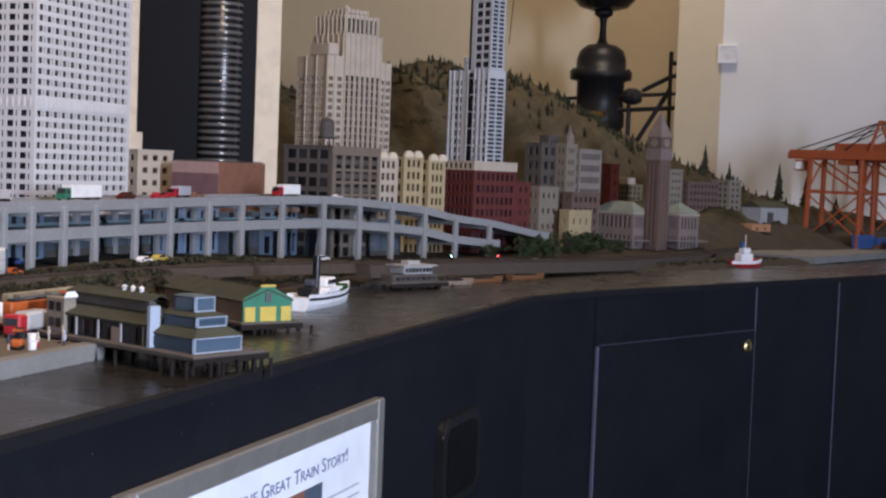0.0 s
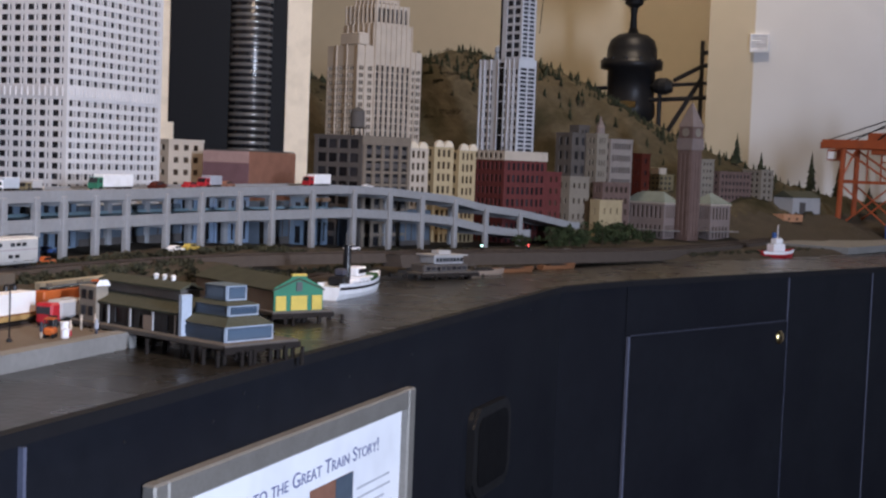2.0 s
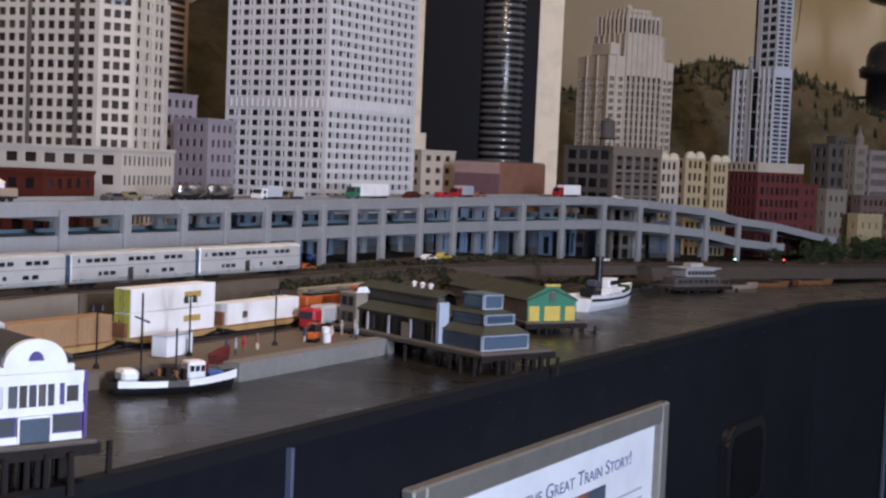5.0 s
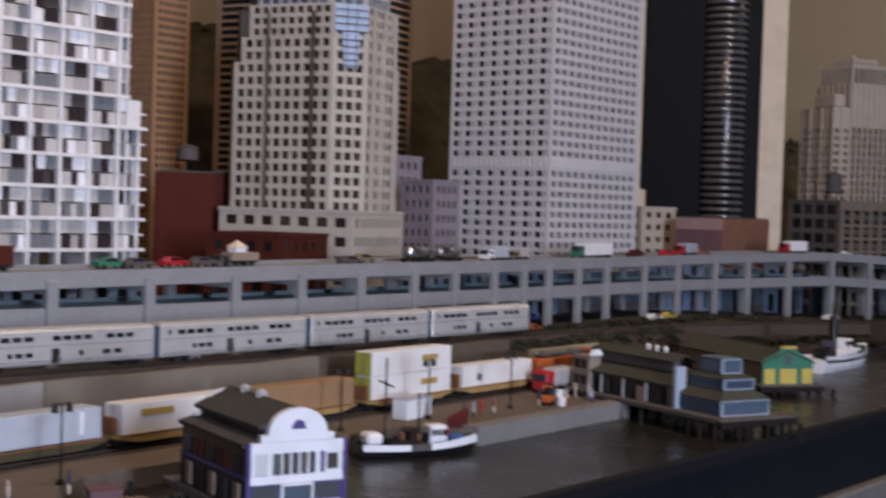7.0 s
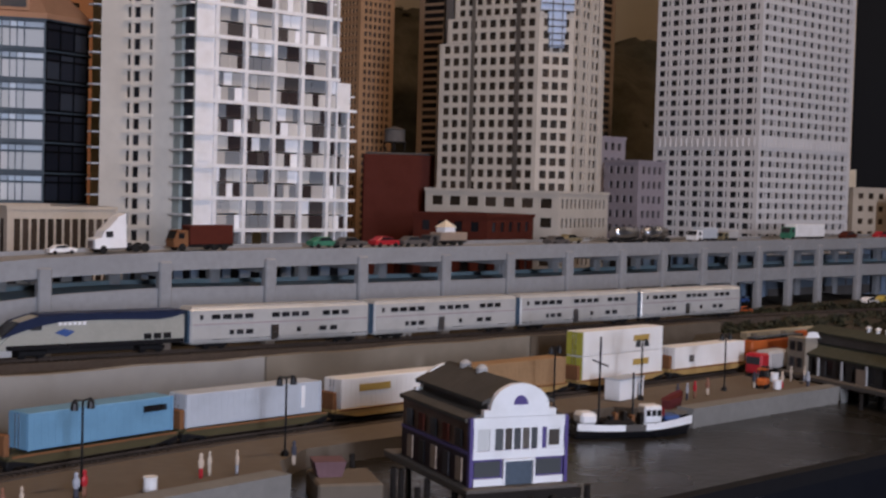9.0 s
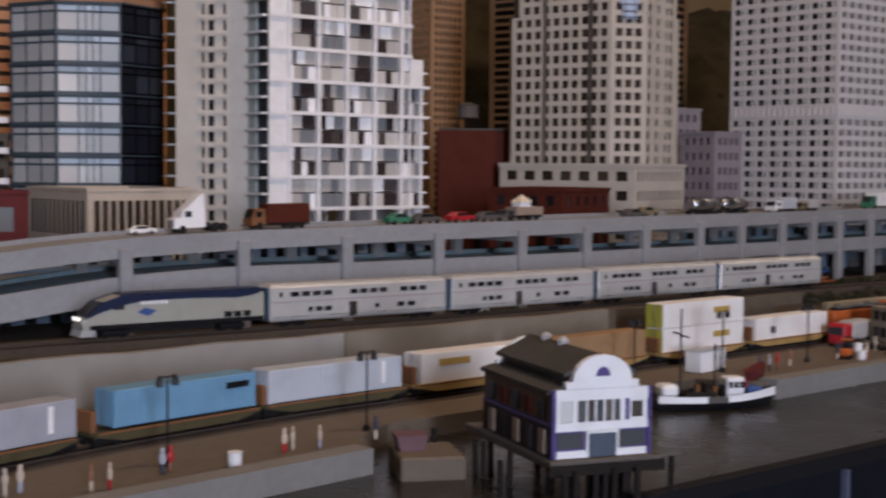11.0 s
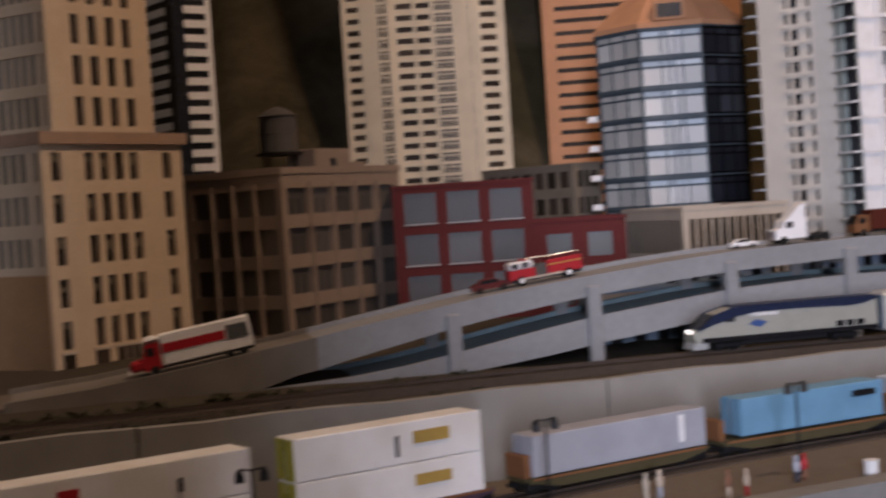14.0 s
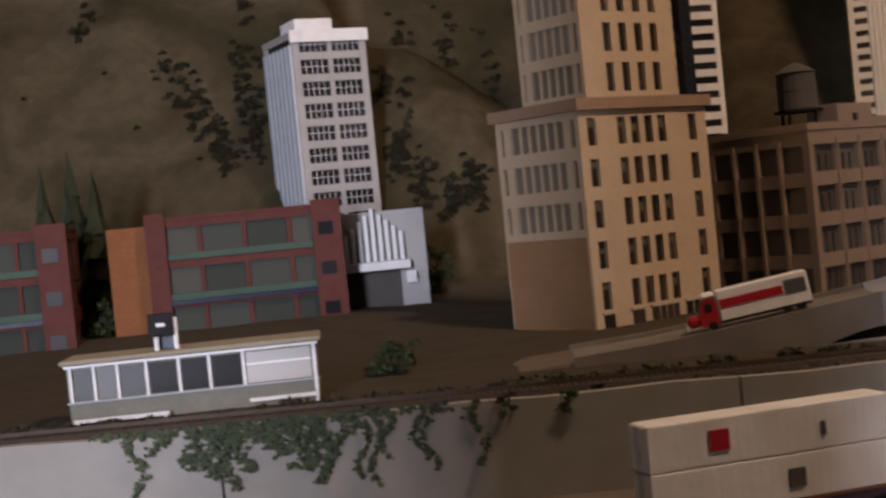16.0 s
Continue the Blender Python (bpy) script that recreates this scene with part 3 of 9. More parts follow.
# low gravel strip behind the freight track
gut = [(-2.6, 0.9775), (-0.8, 0.9925), (-0.3, 1.0325), (0.0, 1.0825), (0.2, 1.1275), (0.4, 1.1875), (0.6, 1.2425), (0.8, 1.2925), (0.985, 1.42), (0.985, 1.44), (-2.6, 1.38)]
structure("gravel_strip", prism(bmesh.new(), gut, WATER - 0.004, GUTTER), M["quay"], "low brown gravel strip behind the freight track", "ground")

# retaining wall, in cast lengths
for i in range(10):
    x0 = -2.45 + i * 0.46
    xs = np.linspace(x0 + 0.0012, x0 + 0.4588, 9)
    foot = GUTTER - 0.003 if x0 < 0.9 else QUAY - 0.004
    bm = bmesh.new()
    sweep(bm, [(float(x), float(wall_y(x)), 0.0) for x in xs], [(0, foot), (0, 1.150), (0.012, 1.150), (0.012, foot)])
    for v in bm.verts:
        if v.co.z > 1.14:
            v.co.z = float(wall_top(v.co.x)) + 0.0012 * math.sin(31 * v.co.x)
    # the two east lengths carry shade in their darker tan and brown
    structure("wall_retaining", bm, M["wall_conc"] if i < 8 else M["wall_tan"] if i == 8 else M["wall_brown"], "stained concrete retaining wall above the freight track" if i < 8 else "tan-brown east end of the retaining wall with its shade in the colour", "wall")
# cream end length of the wall beside the pier
bm = bmesh.new()
box(bm, 2.152, 2.365, 1.368, 1.380, QUAY - 0.02, 1.150, 0.001)
structure("wall_end", bm, M["wall_cream"], "cream rendered end of the retaining wall", "wall")
for k in range(3):
    structure("wall_pilaster", B(2.165 + k * 0.085, 2.175 + k * 0.085, 1.3625, 1.3676, QUAY - 0.02, 1.148), M["wall_tan"], "tan pilaster of the wall end", "wall")

# the land: one sheet, from the shore over the city up to the hills
RIDGE = np.array([(-3.2, 4.25, 2.75), (0.2, 4.25, 2.62), (1.3, 4.2, 2.35), (2.5, 4.15, 2.1), (3.6, 4.0, 1.98), (4.8, 3.6, 1.95), (5.5, 3.2, 1.86), (6.05, 2.75, 1.74), (6.3, 2.35, 1.84), (6.45, 2.15, 1.865), (6.6, 1.88, 1.87), (6.7, 1.72, 1.81), (6.8, 1.58, 1.70), (6.9, 1.4, 1.585), (7.0, 1.2, 1.465), (7.1, 1.0, 1.37), (7.2, 0.75, 1.28), (7.25, 0.4, 1.18)])


def to_line(x, y, line):
    """Distance to a polyline, the height there (third column) and the side."""
    best = np.full(x.shape, 1e9)
    height, side = np.zeros(x.shape), np.zeros(x.shape)
    for a, b in zip(line, line[1:]):
        dx, dy = b[0] - a[0], b[1] - a[1]
        u = np.clip(((x - a[0]) * dx + (y - a[1]) * dy) / (dx * dx + dy * dy), 0, 1)
        d = np.hypot(x - a[0] - u * dx, y - a[1] - u * dy)
        near = d < best
        best = np.where(near, d, best)
        side = np.where(near, dx * (y - a[1]) - dy * (x - a[0]), side)
        if len(a) > 2:
            height = np.where(near, a[2] + u * (b[2] - a[2]), height)
    return best, height, side


def ripple(x, y):
    n = np.zeros(x.shape)
    for k, (fx, fy, ph) in enumerate(((2.1, 1.3, 0.4), (-1.7, 2.9, 1.9), (4.9, 3.7, 2.2), (-5.3, 6.1, 0.7), (9.7, -8.3, 1.1), (14.1, 12.7, 3.0), (-21.0, 17.0, 0.2), (31.0, 27.0, 1.4))):
        n += np.sin(fx * x * 1.7 + fy * y * 1.7 + ph + 1.3 * np.sin(fy * x + k)) / (1.0 + 0.75 * k)
    return n / 3.0


def spurs(x, y):
    return 1 - np.abs(np.sin(2.4 * x + 1.1 * np.sin(1.9 * y) + 0.8 * y)) + 0.45 * (1 - np.abs(np.sin(5.7 * x - 1.3 * y + np.sin(3.1 * y))))


def land(x, y):
    d, crest, _ = to_line(x, y, RIDGE)
    t = np.clip(1 - d / 1.25, 0, 1)
    hump = t * t * (3 - 2 * t)
    west = np.clip((0.75 - x) / 0.9, 0, 1)
    base = UPPER + 0.03 * west * np.clip((y - 2.35) / 0.3, 0, 1)
    base = base - 0.045 * np.clip((x - 3.2) / 1.0, 0, 1)
    z = base + (crest - base) * hump + (0.10 * ripple(x, y) + 0.05 * np.abs(ripple(1.2 * x + 3, 0.9 * y))) * np.minimum(1, hump * 2.5)
    z = z + np.clip((1.0 - x) / 0.3, 0, 1) * np.maximum(0, wall_top(x) - 0.002 - UPPER) * np.clip(1 - (y - wall_y(x) - 0.012) / 0.10, 0, 1)
    z = z + 0.46 * spurs(x, y) * np.clip(hump * (1.15 - hump) * 3.2, 0, 1) * np.clip((2.6 - x) / 0.8, 0, 1) * np.clip((y - 3.25) / 0.5, 0, 1)
    crest_z = np.interp(x, [-0.5, -0.172, -0.07, 0.006, 0.107, 0.227, 0.434, 0.572], [3.0, 1.866, 1.804, 1.756, 1.684, 1.59, 1.397, 1.258])
    cap = np.where(y < 3.5, crest_z - 0.72 * (3.5 - y) - 0.5 * (3.5 - y) ** 2, crest_z - 0.75 * (y - 3.5)) + 0.012 * ripple(2 * x, 2 * y)
    # two creases down the face of the west hill
    fade = np.clip((3.62 - y) / 0.15, 0, 1) * np.clip((y - 3.0) / 0.2, 0, 1)
    crease = np.exp(-((x - np.interp(y, [3.0, 3.28, 3.39, 3.45, 3.55], [-0.24, -0.30, -0.40, -0.50, -0.62])) / 0.09) ** 2)
    crease = crease + np.exp(-((x - np.interp(y, [3.0, 3.25, 3.3, 3.42, 3.55], [0.14, 0.08, 0.03, -0.07, -0.12])) / 0.08) ** 2)
    cap = cap - 0.075 * crease * fade
    back = np.clip((y - 3.72) / 0.3, 0, 1) + np.clip((x - 0.55) / 0.25, 0, 1)
    back = np.minimum(1, back)
    z = np.where(y > 2.9, np.minimum(z, np.maximum(cap, base)) * (1 - back) + z * back, z)
    ds, _, ss = to_line(x, y, np.array(SHORE))
    inland = np.where(ss > 0, ds, -ds)
    flat = WATER + 0.018 * np.clip(inland / 0.03, 0, 1)
    bank = np.clip((inland - 0.15) / 0.12, 0, 1)
    bank = bank * bank * (3 - 2 * bank)
    low = np.where(x > 2.06, np.where(inland < -0.005, WATER - 0.02, flat + np.maximum(0, z - flat) * bank), z)
    q = np.clip((y - 1.385) / 0.09, 0, 1)
    gap = (x > 1.66) & (x <= 2.06)
    return np.where(gap, QUAY - 0.006 + (z - QUAY + 0.006) * q * q * (3 - 2 * q), low) + 0.002 * ripple(9 * x, 9 * y)


gx, gy = np.arange(-2.6, 7.44, 0.04), np.arange(0.0, 4.68, 0.035)
X, Y = np.meshgrid(gx, gy)
Y = np.where(X <= 1.66, np.maximum(Y, wall_y(X) + 0.0115), np.where(X <= 2.06, np.maximum(Y, 1.37), Y))
Z = land(X, Y)
vs = [tuple(map(float, q)) for q in np.stack([X, Y, Z], -1).reshape(-1, 3)]
w = len(gx)
keep = (Z > WATER - 0.018)
fs = []
for j in range(len(gy) - 1):
    for i in range(w - 1):
        if (keep[j, i] or keep[j + 1, i] or keep[j, i + 1] or keep[j + 1, i + 1]) and abs(Y[j, i] - Y[j + 1, i]) > 1e-6:
            fs.append((j * w + i, j * w + i + 1, (j + 1) * w + i + 1, (j + 1) * w + i))
me = raw("ground", vs, fs, [M["earth"], M["hill"]], smooth=True)
for p in me.polygons:
    c = p.center
    p.material_index = 1 if c.z > UPPER + 0.06 else 0
tagged(new("ground", me), "scrub hills and dark earth of the model landscape", "ground", kind="structure")

# ---------------------------------------------------------------- viaduct
VC = [(-0.35, 1.79), (0.3, 1.77), (0.73, 1.72), (1.08, 1.68), (1.5, 1.645), (1.9, 1.635), (2.4, 1.66), (3.0, 1.70), (3.5, 1.70), (4.0, 1.61), (4.5, 1.43), (5.0, 1.2)]
VT = [(-0.4, 1.13), (0.1, 1.148), (0.3, 1.164), (0.425, 1.181), (0.5, 1.193), (0.567, 1.203), (0.604, 1.210), (0.704, 1.226), (0.771, 1.236), (0.863, 1.247), (0.997, 1.261), (1.089, 1.268), (1.25, 1.274), (1.45, 1.277), (2.0, 1.281), (3.0, 1.283), (3.6, 1.288), (3.96, 1.292), (4.12, 1.287), (4.264, 1.276), (4.409, 1.264), (4.547, 1.238), (4.71, 1.222), (4.95, 1.18)]
VL = [(0.45, 1.143), (0.60, 1.151), (0.66, 1.158), (0.72, 1.168), (0.83, 1.188), (0.902, 1.200), (1.005, 1.212), (1.09, 1.221), (1.23, 1.227), (1.45, 1.226), (2.0, 1.227), (3.0, 1.225), (3.6, 1.224), (3.96, 1.226), (4.12, 1.219), (4.264, 1.210), (4.409, 1.198), (4.547, 1.172), (4.71, 1.156)]


def table(rows, x):
    return float(np.interp(x, [r[0] for r in rows], [r[1] for r in rows]))


VPATH = smooth_path([(x, y, 0) for x, y in VC], 0.035)
DW = 0.155
viaduct = thing("viaduct", "grey concrete double-deck road viaduct with ramps", "viaduct")


def ribbon(path, o0, o1, top, bottoms):
    """A strip along a path between two offsets, flat on top, with its own depth at every point."""
    bm = bmesh.new()
    rings = []
    for i, p in enumerate(path):
        a, b = Vector(path[max(0, i - 1)]), Vector(path[min(len(path) - 1, i + 1)])
        d = Vector((b.x - a.x, b.y - a.y)).normalized()
        rings.append([bm.verts.new((p[0] - d.y * o, p[1] + d.x * o, p[2] + h)) for o, h in ((o0, -bottoms[i]), (o0, top), (o1, top), (o1, -bottoms[i]))])
    for a, b in zip(rings, rings[1:]):
        for i in range(4):
            bm.faces.new((a[i], b[i], b[(i + 1) % 4], a[(i + 1) % 4]))
    bm.faces.new(rings[0])
    bm.faces.new(rings[-1][::-1])
    bmesh.ops.recalc_face_normals(bm, faces=bm.faces[:])
    return bm


def deck_run(rows, x0, x1, deep, name, label, paint="concrete"):
    xs = [x0, *[p[0] for p in VPATH if x0 + 0.012 < p[0] < x1 - 0.012], x1]
    path = [(x, float(np.interp(x, [p[0] for p in VPATH], [p[1] for p in VPATH])), table(rows, x)) for x in xs]
    drops = [table(deep, p[0]) for p in path]
    # front and back parapets, slab between
    part("parapet", ribbon(path, 0, 0.007, 0, drops), M[paint], viaduct)
    part("parapet", ribbon(path, DW - 0.007, DW, 0, drops), M["teal"] if rows is VL else M[paint], viaduct)
    part(name, ribbon(path, 0.0071, DW - 0.0071, -0.006, [d - 0.004 for d in drops]), M["teal"] if rows is VL else M[paint], viaduct, label)


deck_run(VT, 0.56, 4.98, [(0.56, 0.039), (0.65, 0.034), (0.72, 0.030), (0.9, 0.025), (1.2, 0.025), (1.7, 0.023)], "upper_deck", "")
deck_run(VT, 0.20, 0.5595, [(0.20, 0.02), (0.36, 0.034), (0.47, 0.050), (0.53, 0.040), (0.56, 0.039)], "ramp_deck", "brown lower end of the ramp", "ramp_conc")
path = [(p[0], p[1], table(VT, p[0])) for p in VPATH if 0.05 <= p[0] <= 0.22]
part("ramp_road", sweep(bmesh.new(), path, [(-0.012, -0.05), (0.004, -0.0060), (DW - 0.004, -0.0060), (DW + 0.012, -0.05)]), M["quay"], viaduct, "brown earth-banked foot of the ramp")
deck_run(VL, 0.45, 4.75, [(0.6, 0.024), (0.73, 0.027), (0.85, 0.034), (0.95, 0.034), (1.2, 0.030), (1.7, 0.025)], "lower_deck", "")
COLS = [0.725, 0.902, 1.083, 1.247, 1.408, 1.568, 1.731, 1.874, 2.022, 2.174, 2.302, 2.437, 2.548, 2.648, 2.775, 2.904, 3.082, 3.25, 3.436, 3.59, 3.775, 3.964, 4.123, 4.264, 4.409, 4.547, 4.70]
for cx in COLS:
    i = min(range(len(VPATH)), key=lambda k: abs(VPATH[k][0] - cx))
    a, b = VPATH[max(0, i - 1)], VPATH[min(len(VPATH) - 1, i + 1)]
    ang = math.atan2(b[1] - a[1], b[0] - a[0])
    cy = float(np.interp(cx, [p[0] for p in VPATH], [p[1] for p in VPATH]))
    top = table(VT, cx) - 0.012
    z0 = float(land(np.array([cx]), np.array([cy]))[0]) - 0.01
    m = Matrix.Translation((cx, cy, 0)) @ Matrix.Rotation(ang, 4, "Z")
    part("column", box(bmesh.new(), -0.009, 0.009, -0.006, 0.008, z0, top, 0.002, m), M["concrete"], viaduct)
    part("column", box(bmesh.new(), -0.009, 0.009, DW - 0.008, DW + 0.006, z0, top, 0.002, m), M["concrete"], viaduct)
    low = table(VL, cx) - 0.018
    if low - z0 > 0.03:
        part("crossbeam", box(bmesh.new(), -0.007, 0.007, 0.0085, DW - 0.0085, low - 0.014, low - 0.0045, 0.0, m), M["concrete"], viaduct)
    part("crossbeam", box(bmesh.new(), -0.007, 0.007, 0.0085, DW - 0.0085, top - 0.020, top - 0.0065, 0.0, m), M["concrete"], viaduct)

# ---------------------------------------------------------------- towers and houses of the city
def ground_at(x, y):
    return float(land(np.array([x]), np.array([y]))[0])


def house(name, label, category, c, phi, lr, ll, z1, nr, nl, floors, wall, glass, z0=None, **k):
    """A storeyed block standing on the land."""
    z = ground_at(*c) - 0.006 if z0 is None else z0
    t = thing(name, label, category, pose(c[0], c[1], z, 0, 0, phi))
    block(t, lr, ll, 0, z1 - z, nr, nl, floors, M[wall], glass, **k)
    return t, z


def poly_walls(parent, pts, z0, z1, counts, floors, wall, glass, fill=(0.6, 0.55), depth=0.004, edge=0.006, near_limit=300, foot=0.0):
    """Walls with openings round any outline (anticlockwise), and a flat roof."""
    rows = [(z0 + foot + a, z0 + foot + b) for a, b in spread(floors, z1 - z0 - foot, fill[1])]
    sides, cols = [], []
    for (a, b), n in zip(zip(pts, pts[1:] + pts[:1]), counts):
        d = Vector((b[0] - a[0], b[1] - a[1]))
        u = d.normalized()
        sides.append((a, (u.x, u.y), d.length, z0, z1))
        cols.append(spread(n, d.length, fill[0], edge) if n else [])
    v, f, p = wall_mesh(sides, cols, [rows] * len(sides), depth)
    ob = new("wall", raw("wall", v, f, wall))
    ob.parent = parent
    glaze(parent, p, depth, glass, near_limit)
    k = len(pts)
    top = raw("roof", [(x, y, z1 - 0.002) for x, y in pts], [tuple(range(k))], M["roof_dark"])
    r = new("roof", top)
    r.parent = parent
    return ob


def water_tank(name, label, x, y, z, r, h):
    """Conical-roofed tank on a legged stand."""
    t = thing(name, label, "water tank", pose(x, y, z))
    part("tank", lathe(bmesh.new(), [(r, h * 0.35), (r * 1.02, h * 0.36), (r, h * 0.6), (r * 1.02, h * 0.61), (r * 0.98, h * 0.85), (r * 1.08, h * 0.86), (r * 0.5, h * 0.96), (r * 0.1, h)], 20), M["dark_stone"], t)
    part("platform", lathe(bmesh.new(), [(r * 1.25, h * 0.31), (r * 1.25, h * 0.348)], 16), M["timber"], t)
    for i in range(4):
        a = math.pi / 4 + i * math.pi / 2
        part("leg", rod(bmesh.new(), (r * math.cos(a), r * math.sin(a), 0), (r * 0.95 * math.cos(a), r * 0.95 * math.sin(a), h * 0.309), r * 0.09), M["timber"], t)
    return t


# white office tower: wide and slit windows, one blank service floor
t = thing("office_tower", "tall white office tower with a grid of dark windows", "tower", pose(2.967, 1.90, UPPER - 0.006))
rows = [(0.012 + i * 0.0240, 0.012 + i * 0.0240 + 0.0138) for i in range(38) if i != 14]
right = [q for i in range(12) for q in ((0.010 + i * 0.0318, 0.010 + i * 0.0318 + 0.0160), (0.010 + i * 0.0318 + 0.0200, 0.010 + i * 0.0318 + 0.0265))]
left = [q for i in range(8) for q in ((0.009 + i * 0.0360, 0.009 + i * 0.0360 + 0.0175), (0.009 + i * 0.0360 + 0.0218, 0.009 + i * 0.0360 + 0.0275))]
v, f, p = wall_mesh(rect_sides(0.40, 0.30, 0, 0.935), [right, left, left, right], [rows] * 4, 0.004)
ob = new("wall", raw("wall", v, f, M["tower_white"]))
ob.parent = t
glaze(t, [q for q in p if q[4] > 0.12], 0.004, DARK, 200)
part("roof", B(0.003, 0.397, 0.003, 0.297, 0.92, 0.93), M["roof_dark"], t)
bm = bmesh.new()
for i in range(24):
    box(bm, 0.012 + i * 0.0159, 0.018 + i * 0.0159, -0.003, -0.0004, 14 * 0.024 + 0.010, 14 * 0.024 + 0.030)
for i in range(18):
    box(bm, -0.003, -0.0004, 0.010 + i * 0.0159, 0.016 + i * 0.0159, 14 * 0.024 + 0.010, 14 * 0.024 + 0.030)
pieces("louvre", bm, M["tower_white"], t, "ribbed white service-floor louvre")

# black glass tower with a striped round bay, between cream side walls
t = thing("black_tower", "black glass tower with a banded steel bay and cream side walls", "tower", pose(3.998, 2.323, UPPER - 0.02, 0, 0, -61.3) @ Matrix.Scale(1.12, 4))
part("side_wall", B(0.0, 0.046, 0.02, 0.14, 0, 0.95), M["cream"], t, "plain cream side wall")
part("side_wall", B(0.366, 0.432, 0.02, 0.14, 0, 0.95), M["cream"], t, "plain cream side wall")
part("plinth", B(0.002, 0.062, 0.008, 0.0195, 0, 0.30), M["cream"], t, "cream base step")
part("shaft", B(0.0465, 0.3655, 0.014, 0.135, 0, 0.95, bevel=0.002), M["tower_black"], t, "black glass shaft")
band_mesh = mesh_of("steel_band", lathe(bmesh.new(), [(0.0605, 0), (0.0612, 0.0008), (0.0612, 0.0082), (0.0605, 0.009)], 48), M["bay_steel"], True)
for i in range(48):
    shared("steel_band", band_mesh, t, pose(0.268, 0.030, 0.012 + i * 0.0195))
part("bay", lathe(bmesh.new(), [(0.0595, 0), (0.0595, 0.95)], 48, pose(0.268, 0.030, 0)), M["black"], t, "dark glass of the round bay", smooth=True)

house("small_office", "small beige office block with paired windows", "building", (3.80, 2.136), -20, 0.13, 0.12, 1.400, 3, 3, 8, "stone_tan", BROWN, fill=(0.5, 0.45))
t = thing("warehouse", "windowless warehouse in plum and brown brick", "building", pose(3.825, 1.888, ground_at(3.825, 1.888) - 0.006))
part("wall", B(0.0, 0.30, 0.0, 0.148, 0, 0.268, bevel=0.001), M["brick_brown"], t, "brown brick wall")
part("cladding", B(-0.003, -0.0005, 0.0, 0.148, 0, 0.235), M["plum"], t, "plum-coloured side wall")
part("band", B(-0.003, -0.0005, 0.0, 0.148, 0.2352, 0.268), mat("pink_band", (0.36, 0.24, 0.22), 0.8), t, "dusty pink top band")
part("roof", B(0.004, 0.296, 0.004, 0.144, 0.2685, 0.272), M["roof_dark"], t)

loft, lz = house("loft_building", "dark brick loft building with wide factory windows", "building", (4.193, 1.699), -15, 0.246, 0.19, 1.436, 5, 4, 8, "dark_stone", DARK, fill=(0.78, 0.64))
part("facade", B(-0.001, 0.2465, -0.004, -0.0045 + 0.0035, 1.436 - lz - 0.022, 1.436 - lz + 0.006), M["old_stone"], loft, "brown cornice of the street front")
bm = bmesh.new()
for i in range(6):
    box(bm, i * 0.0452 + 0.003, i * 0.0452 + 0.017, -0.005, -0.0008, 0, 1.436 - lz - 0.0225)
pieces("pier", bm, M["old_stone"], loft, "brown piers of the street front")
bm = bmesh.new()
for i in range(8):
    for k in range(5):
        box(bm, k * 0.0452 + 0.0172, k * 0.0452 + 0.048, -0.0035, -0.0008, i * 0.0388 + 0.0, i * 0.0388 + 0.0085)
pieces("spandrel", bm, M["old_stone"], loft, "brown spandrels of the street front")
water_tank("roof_tank", "dark wooden water tank on a loft roof", 4.29, 1.76, 1.434, 0.023, 0.098)

# setback skyscraper: a tall ribbed shaft between two lower wings
z0 = ground_at(4.6, 1.9) - 0.006
t = thing("setback_tower", "stepped stone skyscraper with close vertical ribs", "tower", pose(4.587, 1.893, z0, 0, 0, -30))


def stage(name, x, y, lr, ll, za, zb, right, left, rows, ribs, label=""):
    """One stage of the skyscraper with its window columns, rows and upright ribs."""
    v, f, p = wall_mesh(rect_sides(lr, ll, 0, zb - za), [right, left, [], []], [rows] * 4, 0.0035)
    ob = new(name, raw(name, v, f, M["stone_tan"]))
    ob.parent, ob.matrix_basis = t, pose(x, y, za - z0)
    tagged(ob, label)
    glaze(ob, p, 0.0035, DARK, 0)
    part("roof", B(0.002, lr - 0.002, 0.002, ll - 0.002, zb - za - 0.003, zb - za + 0.001), M["stone_tan"], ob)
    bm = bmesh.new()
    for u, w in ribs[0]:
        box(bm, u, u + w, -0.0045, -0.0005, 0, zb - za + 0.003)
    for u, w in ribs[1]:
        box(bm, -0.0045, -0.0005, u, u + w, 0, zb - za + 0.003)
    if len(bm.verts):
        pieces("rib", bm, M["stone_tan"], ob)
    else:
        bm.free()
    return ob


pairs = [(0.004, 0.0115), (0.0138, 0.0213), (0.040, 0.0475), (0.0498, 0.0573)]
rear = [(0.009 + k * 0.030 + d, 0.0195 + k * 0.030 + d) for k in range(5) for d in (0.0, 0.013)]
storeys = [(0.010 + i * 0.0245, 0.025 + i * 0.0245) for i in range(24)]
wing = stage("wing", 0, 0, 0.0635, 0.18, z0, 1.751, pairs, rear, [q for q in storeys if q[1] < 1.745 - z0], ([(0.0245, 0.013)], [(0.0, 0.006), (0.062, 0.005), (0.122, 0.005)]), "lower corner wing with paired windows")
part("plant_room", B(0.004, 0.046, 0.004, 0.115, 1.7535 - z0, 1.794 - z0, bevel=0.003), M["stone_tan"], t, "pale plant room on the wing")
stage("wing", 0.2225, 0.006, 0.0535, 0.165, z0, 1.743, [(0.005, 0.0125), (0.0148, 0.0223), (0.031, 0.0385), (0.0408, 0.0483)], rear, [q for q in storeys if q[1] < 1.737 - z0], ([(0.0245, 0.004)], []), "lower end wing with paired windows")
